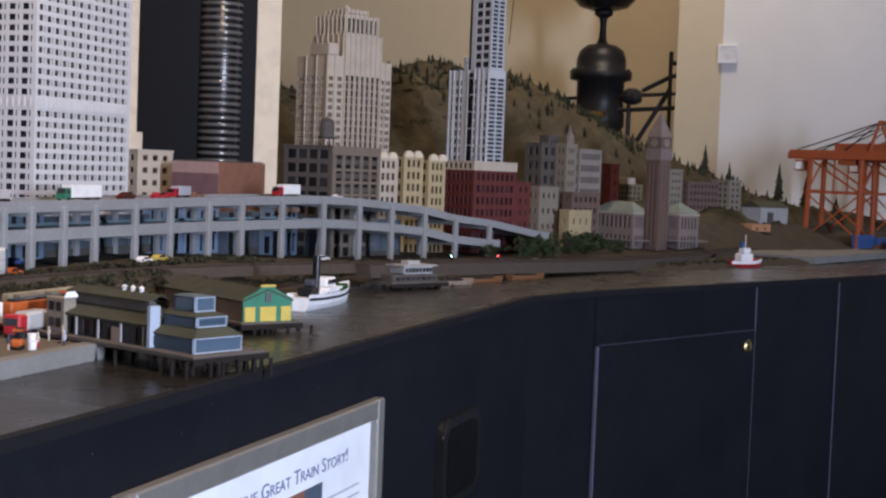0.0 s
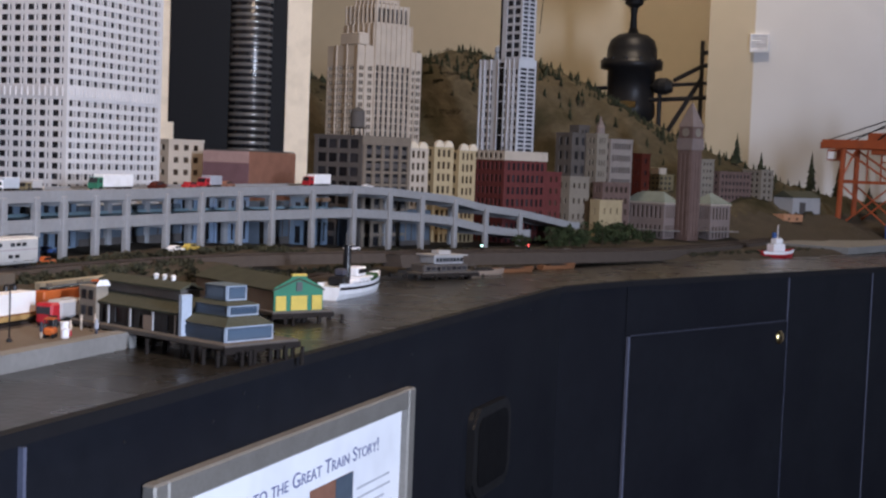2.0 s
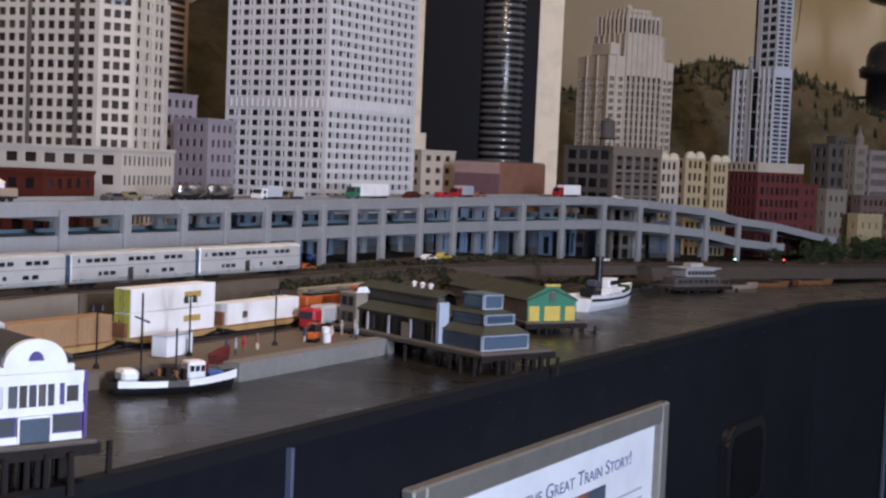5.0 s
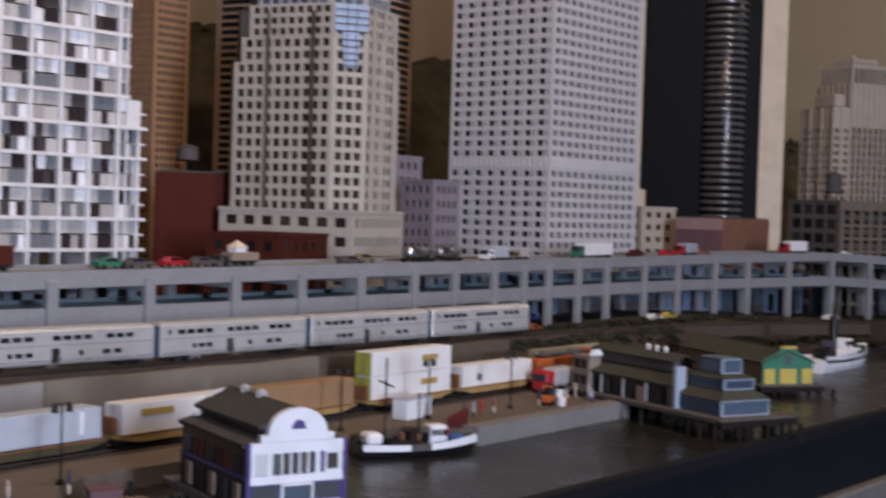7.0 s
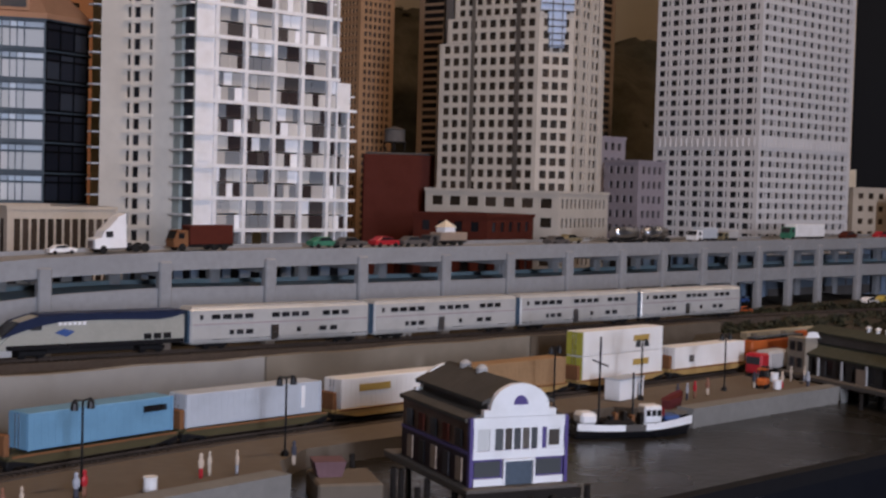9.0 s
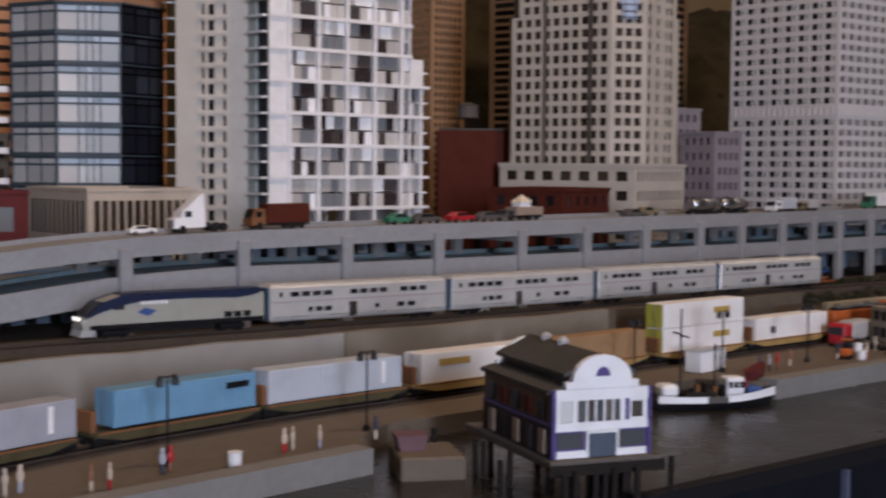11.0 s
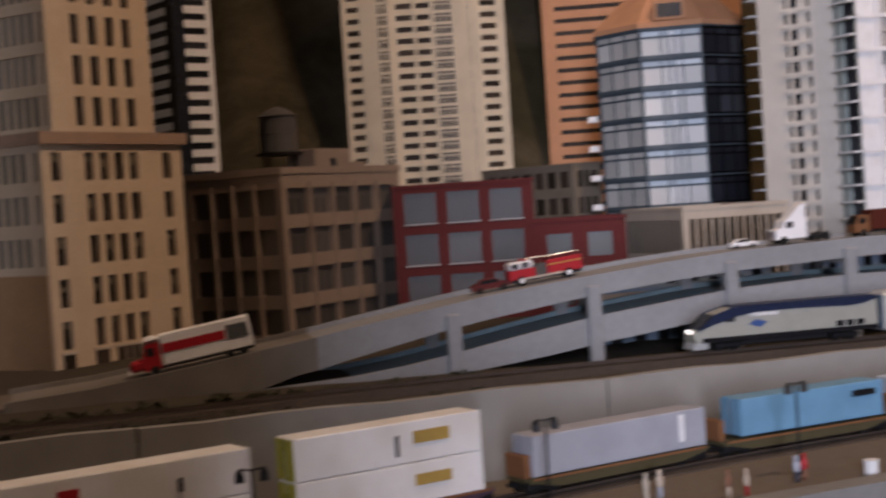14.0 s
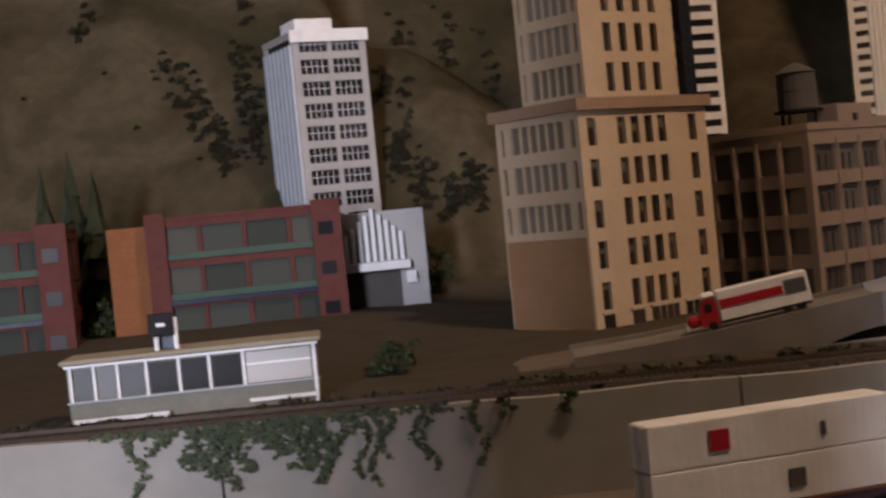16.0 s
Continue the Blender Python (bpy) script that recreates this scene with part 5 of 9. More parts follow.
tagged(core, "plain grey concrete stair core")
glaze(core, p, 0.005, DARK)
bm = bmesh.new()
for i in range(31):
    for u0, u1 in ((0.0445, 0.0605), (0.0755, 0.1005)):
        m = pose(end[0], end[1], 0, 0, 0, math.degrees(math.atan2(-0.819, 0.574)))
        box(bm, u0, u1, -0.0035, -0.0004, 0.0305 + i * PITCH, 0.0345 + i * PITCH, 0, m)
pieces("ledge", bm, M["core_grey"], core, "small concrete ledges")
part("core_body", prism(bmesh.new(), [(end[0] + 0.0066, end[1] + 0.0038), (0.0055, LL + 0.0045), (0.05, LL + 0.0045), (0.05, 0.248), (end[0] + 0.05, 0.248)], 0, HT + 0.038), M["core_grey"], t)
bm = bmesh.new()
for i in range(31):
    box(bm, end[0] - 0.012, end[0] + 0.03, end[1] + 0.006, end[1] + 0.024, 0.0305 + i * PITCH, 0.0335 + i * PITCH)
pieces("balcony", bm, M["pale_grey"], t, "rear balcony slabs")

# octagonal glass tower with an orange crown
t = thing("octagon_tower", "octagonal glass tower with an orange stepped crown", "tower", pose(1.546, 2.710, UPPER - 0.006, 0, 0, -25.5))
R = 0.159
side = [(R * math.cos(radians(22.5 + 45 * k)), R * math.sin(radians(22.5 + 45 * k))) for k in range(8)]
z = 0.0
part("core", prism(bmesh.new(), [(x * 0.93, y * 0.93) for x, y in side], 0, 0.52), M["dark_stone"], t)
for i in range(9):
    z0 = 0.005 + i * 0.0585
    edge = 2 * R * math.sin(math.pi / 8)
    sides = [(a, tuple(Vector((b[0] - a[0], b[1] - a[1])).normalized()), edge, z0, z0 + 0.0555) for a, b in zip(side, side[1:] + side[:1])]
    for k in range(8):
        if k == 5:
            cs = [(0.004, 0.040), (0.0425, 0.055), (0.057, 0.068), (0.070, 0.081), (0.0835, edge - 0.004)]
        else:
            cs = spread(3, edge, 0.94, 0.003)
        v, f, p = wall_mesh(sides[k:k + 1], [cs], [[(z0 + 0.0045, z0 + 0.0375), (z0 + 0.0415, z0 + 0.0510)]], 0.003)
        # shade painted in: black frames on sides 6, 7, 0, dark panes on 6
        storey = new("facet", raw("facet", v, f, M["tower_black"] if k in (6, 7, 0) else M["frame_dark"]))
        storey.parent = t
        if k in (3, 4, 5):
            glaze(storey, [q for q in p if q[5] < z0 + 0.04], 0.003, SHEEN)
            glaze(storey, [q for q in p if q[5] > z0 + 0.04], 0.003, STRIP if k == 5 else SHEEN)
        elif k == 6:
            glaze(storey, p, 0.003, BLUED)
    part("ledge", prism(bmesh.new(), [(x * 1.03, y * 1.03) for x, y in side], z0 + 0.0556, z0 + 0.0584), M["frame_dark"], t)
bm = bmesh.new()
lo = [bm.verts.new((x * 1.02, y * 1.02, 0.532)) for x, y in side]
mid = [bm.verts.new((x * 1.02, y * 1.02, 0.542)) for x, y in side]
hi = [bm.verts.new((x * 0.62, y * 0.62, 0.60)) for x, y in side]
for r0, r1 in ((lo, mid), (mid, hi)):
    for k in range(8):
        bm.faces.new((r0[k], r0[(k + 1) % 8], r1[(k + 1) % 8], r1[k]))
bm.faces.new(hi)
bm.faces.new(lo[::-1])
part("crown", bm, M["orange_stone"], t, "sloping orange crown")
part("dormer", B(-0.03, 0.03, -0.155, -0.10, 0.545, 0.582), M["orange_stone"], t)
part("dormer_window", B(-0.024, 0.024, -0.158, -0.1555, 0.550, 0.576), M["dark_stone"], t)
for k, (x, z) in enumerate(((-0.172, 0.18), (-0.172, 0.24), (-0.172, 0.30), (-0.172, 0.36))):
    part("balcony", B(x, x + 0.02, -0.05, -0.02, z, z + 0.012), M["white"], t)

house("orange_tower", "warm orange stone tower with dark window bands", "tower", (1.496, 3.264), -24, 0.475, 0.25, 2.15, 2, 1, 34, "orange_stone", BROWN, fill=(0.82, 0.36), z0=UPPER - 0.01)

# cream ribbed tower
t = thing("ribbed_tower", "cream tower with alternating ribs and window columns", "tower", pose(0.985, 3.218, UPPER, 0, 0, -15))
pts = [(0.0, 0.02), (0.115, 0.0), (0.255, 0.0), (0.375, 0.02), (0.375, 0.22), (0.0, 0.22)]
rows = [(0.02 + i * 0.0266, 0.02 + i * 0.0266 + 0.0125) for i in range(37)]
sides, cols = [], []
spec = ([(0.012, 0.040)], [(0.010, 0.046), (0.056, 0.087)], [(0.064, 0.102)], [(0.05, 0.15)], [(0.1, 0.2)], [(0.05, 0.15)])
for a, b in zip(pts, pts[1:] + pts[:1]):
    d = Vector((b[0] - a[0], b[1] - a[1]))
    sides.append((a, tuple(d.normalized()), d.length, 0, 1.02))
v, f, p = wall_mesh(sides, spec, [rows] * 6, 0.004)
ob = new("wall", raw("wall", v, f, M["cream"]))
ob.parent = t
glaze(t, [q for q in p if q[4] > 0.2], 0.004, BROWN, 150)
bm = bmesh.new()
for x in (0.044, 0.054, 0.064, 0.075, 0.106, 0.164, 0.206, 0.258, 0.270, 0.282, 0.294, 0.305, 0.366):
    y = 0.02 - x * 0.174 if x < 0.115 else 0.0 if x < 0.255 else (x - 0.255) * 0.167
    box(bm, x, x + 0.006, y - 0.007, y - 0.0005, 0, 1.02)
pieces("rib", bm, M["cream"], t, "full-height cream ribs")
for side, strips in ((0, ((0.084, 0.105),)), (1, ((0.094, 0.136),)), (2, ((0.029, 0.037),))):
    o, d, _, _, _ = sides[side]
    m = pose(o[0], o[1], 0, 0, 0, math.degrees(math.atan2(d[1], d[0])))
    for u0, u1 in strips:
        part("glazed_strip", B(u0, u1, -0.0018, -0.0004, 0.01, 1.018), M["strip_brown"], t, "grey-brown glazed strip", at=m)
        bm = bmesh.new()
        for za, zb in rows:
            box(bm, u0, u1, -0.0042, -0.0031, zb + 0.001, zb + 0.007, 0, m)
            box(bm, u0, u1, -0.0042, -0.0031, zb - 0.007, zb - 0.005, 0, m)
        pieces("sill_bar", bm, M["cream"], t)
        for k in range(1, 4):
            u = u0 + k * (u1 - u0) / 4
            part("mullion", B(u - 0.0008, u + 0.0008, -0.003, -0.0019, 0.01, 1.018), M["cream"], t, at=m)
part("roof", B(0.01, 0.365, 0.03, 0.21, 1.015, 1.02), M["roof_dark"], t)

# low row in front of the ribbed and octagon towers
house("arcade_block", "low pale block with close upright windows", "building", (1.292, 2.203), 0, 0.199, 0.229, 1.315, 12, 12, 2, "stone_tan", BROWN, fill=(0.74, 0.66), depth=0.0016)
house("curved_office", "grey office block with a dark glazed end", "building", (1.348, 2.784), 20, 0.081, 0.295, 1.415, 3, 7, 5, "old_stone", BROWN, fill=(0.76, 0.62))
t, z = house("brick_garage", "red brick building with large steel windows", "building", (0.869, 2.473), -17, 0.247, 0.20, 1.383, 3, 3, 3, "brick_red", GREY, fill=(0.74, 0.74), depth=0.006, foot=0.026)
bm = bmesh.new()
fh = (1.383 - z - 0.026) / 3
for k in range(3):
    for i in range(3):
        x = 0.01 + (k + 0.5) * 0.0757
        for j in range(-2, 3):
            box(bm, x + j * 0.0094 - 0.0005, x + j * 0.0094 + 0.0005, 0.0035, 0.0048, 0.026 + (i + 0.14) * fh, 0.026 + (i + 0.86) * fh)
        part("sill", B(x - 0.030, x + 0.030, -0.0025, -0.0004, 0.026 + (i + 0.10) * fh, 0.026 + (i + 0.13) * fh), M["stone_grey"], t, "pale window sill")
pieces("glazing_bar", bm, M["brick_dark"], t)
house("brick_annex", "low red brick wing with a pale shutter", "building", (1.100, 2.398), -20, 0.163, 0.16, 1.308, 2, 2, 2, "brick_red", GREY, fill=(0.6, 0.5))

# concrete loft building with its tank
t, z = house("concrete_loft", "tan concrete loft building with wide dark windows", "building", (0.653, 2.372), 40, 0.347, 0.21, 1.418, 5, 4, 4, "conc_tan", PANEW, fill=(0.86, 0.66), depth=0.008, parapet=0.012, head=0.012)
bm = bmesh.new()
for k in range(1, 5):
    x = 0.01 + k * 0.0654
    box(bm, x - 0.0028, x + 0.0028, -0.003, -0.0005, 0, 1.405 - z)
for k in range(1, 4):
    y = 0.01 + k * 0.0475
    box(bm, -0.003, -0.0005, y - 0.0035, y + 0.0035, 0, 1.405 - z)
box(bm, -0.0035, 0.005, -0.0035, -0.0006, 0, 1.405 - z)
pieces("pier", bm, M["conc_tan"], t, "proud concrete piers")
bm = bmesh.new()
for k in range(5):
    for i in range(4):
        for j in (1, 2):
            x = 0.01 + k * 0.0654 + 0.0052 + j * 0.0183
            box(bm, x - 0.0006, x + 0.0006, 0.004, 0.0066, (i + 0.19) * 0.0625, (i + 0.80) * 0.0625)
pieces("glazing_bar", bm, M["dark_stone"], t)
t2 = thing("roof_house", "small rendered lift house on a loft roof", "roof house", pose(0.757, 2.560, 1.4185, 0, 0, 40))
part("wall", B(0, 0.105, 0, 0.065, 0, 0.048, bevel=0.001), M["conc_tan"], t2)
part("window", B(0.045, 0.057, -0.002, -0.0003, 0.014, 0.03), DARK[0], t2)
part("wing", B(0.1055, 0.165, 0.01, 0.06, 0, 0.024), M["conc_tan"], t2)
water_tank("roof_tank", "dark timber water tank on a legged stand", 0.70, 2.60, 1.4185, 0.034, 0.128)

# beige brick tower: broad foot, slimmer shaft
t = thing("beige_tower", "beige brick tower with a broad foot and tall windows", "tower", pose(0.274, 2.219, ground_at(0.3, 2.25) - 0.02, 0, 0, 40))
z = ground_at(0.3, 2.25) - 0.02
hb = 1.488 - z
fl = [(hb - 0.066 - i * 0.0625, hb - 0.024 - i * 0.0625) for i in range(5, -1, -1) if hb - 0.066 - i * 0.0625 > 0.004]
rc = [(0.018, 0.037), (0.084, 0.102), (0.115, 0.133), (0.146, 0.164), (0.177, 0.195), (0.250, 0.269)]
lc = [(0.010, 0.018), (0.034, 0.152), (0.168, 0.176)]
v, f, p = wall_mesh(rect_sides(0.294, 0.186, 0, hb), [rc, lc, lc, rc], [fl, fl[2:], fl, fl[2:]], 0.006)
ob = new("wall", raw("wall", v, f, M["beige_brick"]))
ob.parent = t
glaze(t, [q for q in p if q[3] - q[2] < 0.05], 0.006, BROWN)
glaze(t, [q for q in p if q[3] - q[2] >= 0.05], 0.006, DUSTY)
curtain = random.Random(31)
for za, zb in fl:
    for u0, u1 in rc:
        if curtain.random() < 0.55:
            top = zb - curtain.uniform(0.0, 0.012)
            part("blind", B(u0 + 0.001, u1 - 0.001, 0.0040, 0.0050, top - curtain.uniform(0.006, 0.016), top), M["blind"], t, "half-drawn dull blind")
for y in [0.034 + k * 0.0197 for k in range(1, 6)]:
    for za, zb in fl[2:]:
        part("mullion", B(0.0030, 0.0052, y - 0.0028, y + 0.0028, za, zb), M["beige_brick"], t)
part("foot_wall", B(-0.0012, -0.0003, 0.004, 0.182, 0, fl[2][0] - 0.012), mat("foot_render", (0.38, 0.225, 0.12), 0.85, scale=16, var=0.15), t, "plain warm tan rendered foot")
for u0, u1 in ((0.016, 0.038), (0.080, 0.106), (0.124, 0.186), (0.205, 0.235), (0.248, 0.271)):
    part("shop_window", B(u0, u1, -0.0022, -0.0004, 0.004, 0.041), BROWN[0], t, "dark shop window at the foot")
    part("lintel", B(u0 - 0.004, u1 + 0.004, -0.004, -0.0004, 0.0412, 0.0445), M["stone_tan"], t)
    for k in range(1, int((u1 - u0) / 0.015)):
        u = u0 + k * (u1 - u0) / int((u1 - u0) / 0.015)
        part("mullion", B(u - 0.0008, u + 0.0008, -0.0034, -0.0023, 0.004, 0.041), M["stone_tan"], t)
bm = bmesh.new()
for a in ((-0.008, 0.302, -0.008, 0.0), (-0.008, 0.302, 0.186, 0.194), (-0.008, -0.0003, 0.0, 0.186), (0.2943, 0.302, 0.0, 0.186)):
    box(bm, *a, hb - 0.012, hb + 0.006)
pieces("cornice", bm, mat("cornice_tan", (0.36, 0.24, 0.17), 0.8, scale=20), t, "weathered reddish cornice")
part("roof", B(0, 0.294, 0, 0.186, hb - 0.004, hb + 0.002), M["roof_dark"], t)
hs = 2.12 - z
fl2 = [(hb + 0.018 + i * 0.0625, hb + 0.018 + i * 0.0625 + 0.045) for i in range(int((hs - hb - 0.02) / 0.0625))]
rc2 = [(0.050 + k * 0.036, 0.050 + k * 0.036 + 0.017) for k in range(4)]
lc2 = [(0.008, 0.014), (0.026, 0.118), (0.128, 0.135)]
side4 = [((0.045 + a[0][0], 0.022 + a[0][1]), *a[1:]) for a in rect_sides(0.215, 0.143, hb + 0.0025, hs)]
v, f, p = wall_mesh(side4, [rc2, lc2, lc2, rc2], [fl2] * 4, 0.006)
ob = new("shaft", raw("shaft", v, f, M["beige_brick"]))
ob.parent = t
glaze(ob, [q for q in p if q[3] - q[2] < 0.05], 0.006, BROWN)
glaze(ob, [q for q in p if q[3] - q[2] >= 0.05], 0.006, DUSTY)
for y in [0.048 + k * 0.0184 for k in range(1, 5)]:
    for za, zb in fl2:
        part("mullion", B(0.0480, 0.0502, y - 0.0026, y + 0.0026, za, zb), M["beige_brick"], t)
part("roof", B(0.048, 0.257, 0.025, 0.162, hs - 0.006, hs - 0.001), M["roof_dark"], t)

house("banded_tower", "black tower with bright white bands", "tower", (0.576, 2.992), 20, 0.087, 0.134, 2.2, 1, 1, 36, "white", DARK, fill=(0.96, 0.48), near_limit=300, z0=UPPER - 0.01)
part("corner_strip", B(-0.004, 0.022, -0.004, 0.026, 0, 1.05), M["black"], bpy.data.objects["banded_tower"], "black glass corner strip")

# white office slab with grouped windows
t, z = house("white_office", "white office slab with grouped windows and a roof house", "tower", (-0.238, 3.163), 25, 0.171, 0.205, 1.764, 2, 1, 12, "stone_grey", DARK, fill=(0.86, 0.66), z0=ground_at(-0.2, 3.15) - 0.05, depth=0.005)
bm = bmesh.new()
for i in range(12):
    for k in range(2):
        for j in range(1, 5):
            x = 0.01 + k * 0.0755 + 0.006 + j * 0.0127
            box(bm, x - 0.0006, x + 0.0006, 0.0035, 0.0045, (i + 0.19) * (1.764 - z) / 12, (i + 0.81) * (1.764 - z) / 12)
        box(bm, 0.0165 + k * 0.0755, 0.0795 + k * 0.0755, 0.0034, 0.0044, (i + 0.50) * (1.764 - z) / 12, (i + 0.522) * (1.764 - z) / 12)
pieces("mullion", bm, M["white"], t)
bm = bmesh.new()
for k in range(7):
    box(bm, -0.008, -0.0005, 0.004 + k * 0.0285, 0.018 + k * 0.0285, 0, 1.74 - z)
pieces("fin", bm, M["pale_grey"], t, "white vertical fins on the blank side")
part("roof_house", B(0.03, 0.12, 0.06, 0.16, 1.766 - z, 1.806 - z, bevel=0.002), M["white"], t)
part("roof_edge", B(-0.006, 0.176, -0.006, 0.0, 1.745 - z, 1.772 - z), M["white"], t)

# cinema with upright fins over a dark entrance
zc = ground_at(-0.1, 2.87) - 0.02
t = thing("cinema", "pale cinema front with upright fins over its canopy", "cinema", pose(-0.150, 2.86, zc, 0, 0, 3))
part("wall", B(0, 0.165, 0.012, 0.12, 0, 1.36 - zc), M["stone_grey"], t)
for k in range(9):
    h = 1.30 - zc + 0.012 * (4 - abs(k - 4)) + 0.018
    part("fin", B(0.006 + k * 0.0135, 0.014 + k * 0.0135, -0.008, 0.0115, 1.262 - zc, h, bevel=0.001), M["white"], t)
part("fin_block", B(0.130, 0.165, -0.004, 0.0115, 1.235 - zc, 1.358 - zc), M["stone_grey"], t)
part("canopy", B(-0.004, 0.132, -0.034, 0.0115, 1.245 - zc, 1.2615 - zc, bevel=0.001), M["white"], t, "lit white canopy edge")
part("doorway", B(0.004, 0.11, 0.006, 0.0118, 0, 1.2445 - zc), M["dark_stone"], t, "dark entrance")
part("poster", B(0.122, 0.142, -0.006, -0.0045, 1.215 - zc, 1.238 - zc), M["white"], t, "small white poster case")

# brick shops with green metal windows
for (x, y, lr, n) in ((-0.485, 2.667, 0.35, 4), (-0.86, 2.56, 0.245, 3)):
    t, z = house("brick_shop", "red brick shop building with green window bands", "shop", (x, y), 9, lr, 0.20, 1.378, n, 2, 3, "shop_brick", MATTE, fill=(0.90, 0.64), z0=ground_at(x, y) - 0.02, depth=0.006)
    part("pier", B(-0.004, 0.032, -0.008, -0.0005, 0, 1.392 - z), M["shop_brick"], t, "brick corner pier")
    part("pier", B(lr - 0.05, lr + 0.004, -0.008, -0.0005, 0, 1.392 - z), M["shop_brick"], t, "brick corner pier")
    bm = bmesh.new()
    for i in range(3):
        box(bm, 0.0325, lr - 0.0505, -0.003, -0.0005, (i + 0.02) * (1.378 - z) / 3, (i + 0.17) * (1.378 - z) / 3)
    pieces("window_band", bm, M["metal_green"], t, "green metal sill band")
    part("side_wall", B(-0.075, -0.0045, 0.02, 0.2, 0, 1.372 - z), mat("orange_brick", (0.24, 0.095, 0.04), 0.85, scale=25, var=0.25), t, "orange brick side wing")
    part("awning", B(0.0325, lr - 0.0505, -0.009, -0.0032, (1.378 - z) * 0.30, (1.378 - z) * 0.335), M["navy"], t, "dark blue awning band")
    for i in range(3):
        part("pier_window", B(lr - 0.040, lr - 0.012, -0.0095, -0.0082, (i + 0.3) * (1.378 - z) / 3, (i + 0.62) * (1.378 - z) / 3), DARK[0], t)

# ---------------------------------------------------------------- harbour
def pier(name, label, c, phi, w, length, z, every=0.014):
    """Timber deck on rows of piles; local x along its front, y towards the land."""
    t = thing(name, label, "pier", pose(c[0], c[1], 0, 0, 0, phi))
    part("deck", B(0, w, 0, length, z - 0.007, z, bevel=0.001), M["deck"], t)
    part("fender", B(-0.002, w + 0.002, -0.003, -0.0005, z - 0.012, z - 0.003), M["timber"], t)
    pile = mesh_of("timber_post", lathe(bmesh.new(), [(0.0032, WATER - 0.004), (0.0028, z - 0.0072)], 7), M["timber"])
    nx, ny = max(2, int(w / every)), max(2, int(length / (every * 1.6)))
    for i in range(nx + 1):
        for j in range(ny + 1):
            if j in (0, 1) or i in (0, nx):
                shared("timber_post", pile, t, pose(0.004 + i * (w - 0.008) / nx, 0.005 + j * (length - 0.01) / ny, 0, random.uniform(-1.5, 1.5), random.uniform(-1.5, 1.5)))
    return t


def gable_roof(parent, x0, x1, y0, y1, z, rise, material, over=0.004, along_y=True, name="roof"):
    t = 0.003
    if along_y:
        mid = (x0 + x1) / 2
        pts = [(x0 - over, z), (mid, z + rise), (x1 + over, z), (x1 + over, z - t), (mid, z + rise - t), (x0 - over, z - t)]
        return part(name, extrude_xz(bmesh.new(), pts, y0 - over, y1 + over), material, parent)
    mid = (y0 + y1) / 2
    pts = [(y0 - over, z), (mid, z + rise), (y1 + over, z), (y1 + over, z - t), (mid, z + rise - t), (y0 - over, z - t)]
    return part(name, extrude_yz(bmesh.new(), pts, x0 - over, x1 + over), material, parent)


# long shed pier
PZ = 1.109
pier("shed_pier", "dark timber pier on close piles beside the quay", (1.935, 0.915), -21, 0.135, 0.37, PZ)
t = thing("pier_shed", "long dark pier shed with a mossy roof and clerestory", "shed", pose(1.935, 0.915, PZ, 0, 0, -21))
v, f, p = wall_mesh(rect_sides(0.085, 0.235, 0, 0.030), [spread(3, 0.085, 0.5, 0.004), spread(7, 0.235, 0.55, 0.01), spread(7, 0.235, 0.55, 0.01), []], [[(0.003, 0.024)]] * 4, 0.003)
v = [(x + 0.018, y + 0.115, z) for x, y, z in v]
p = [((o[0] + 0.018, o[1] + 0.115), *q) for o, *q in p]
ob = new("wall", raw("wall", v, f, M["shed_dark"]))
ob.parent = t
glaze(t, p, 0.003, DARK)
for k in range(5):
    part("post", B(0.0155, 0.0178, 0.125 + k * 0.053, 0.1285 + k * 0.053, 0, 0.030), M["stone_grey"], t, "pale post")
gable_roof(t, 0.018, 0.103, 0.115, 0.35, 0.031, 0.020, M["roof_green"])
part("clerestory", B(0.043, 0.078, 0.15, 0.34, 0.045, 0.060), M["dark_stone"], t, "glazed clerestory along the ridge")
gable_roof(t, 0.043, 0.078, 0.15, 0.34, 0.061, 0.009, M["roof_green"], name="upper_roof")
for k in range(3):
    part("roof_vent", lathe(bmesh.new(), [(0.003, 0), (0.003, 0.006), (0.005, 0.007), (0.001, 0.010)], 8), M["white"], t, at=pose(0.0605, 0.19 + k * 0.02, 0.068))
for sx in (0.012, 0.085):
    part("end_block", B(sx, sx + 0.022, 0.31, 0.355, 0.0, 0.052, bevel=0.001), M["old_pale"], t, "tall grey end block")
    for i in range(2):
        for j in range(2):
            part("window", B(sx - 0.0015, sx - 0.0002, 0.318 + i * 0.018, 0.328 + i * 0.018, 0.008 + j * 0.024, 0.022 + j * 0.024), DARK[0], t)
part("white_gable", extrude_xz(bmesh.new(), [(0.010, 0.053), (0.036, 0.053), (0.030, 0.062), (0.016, 0.062)], 0.308, 0.3095), M["white"], t)
part("door", B(0.0155, 0.0175, 0.18, 0.20, 0.0, 0.021), M["tan_wall"], t)

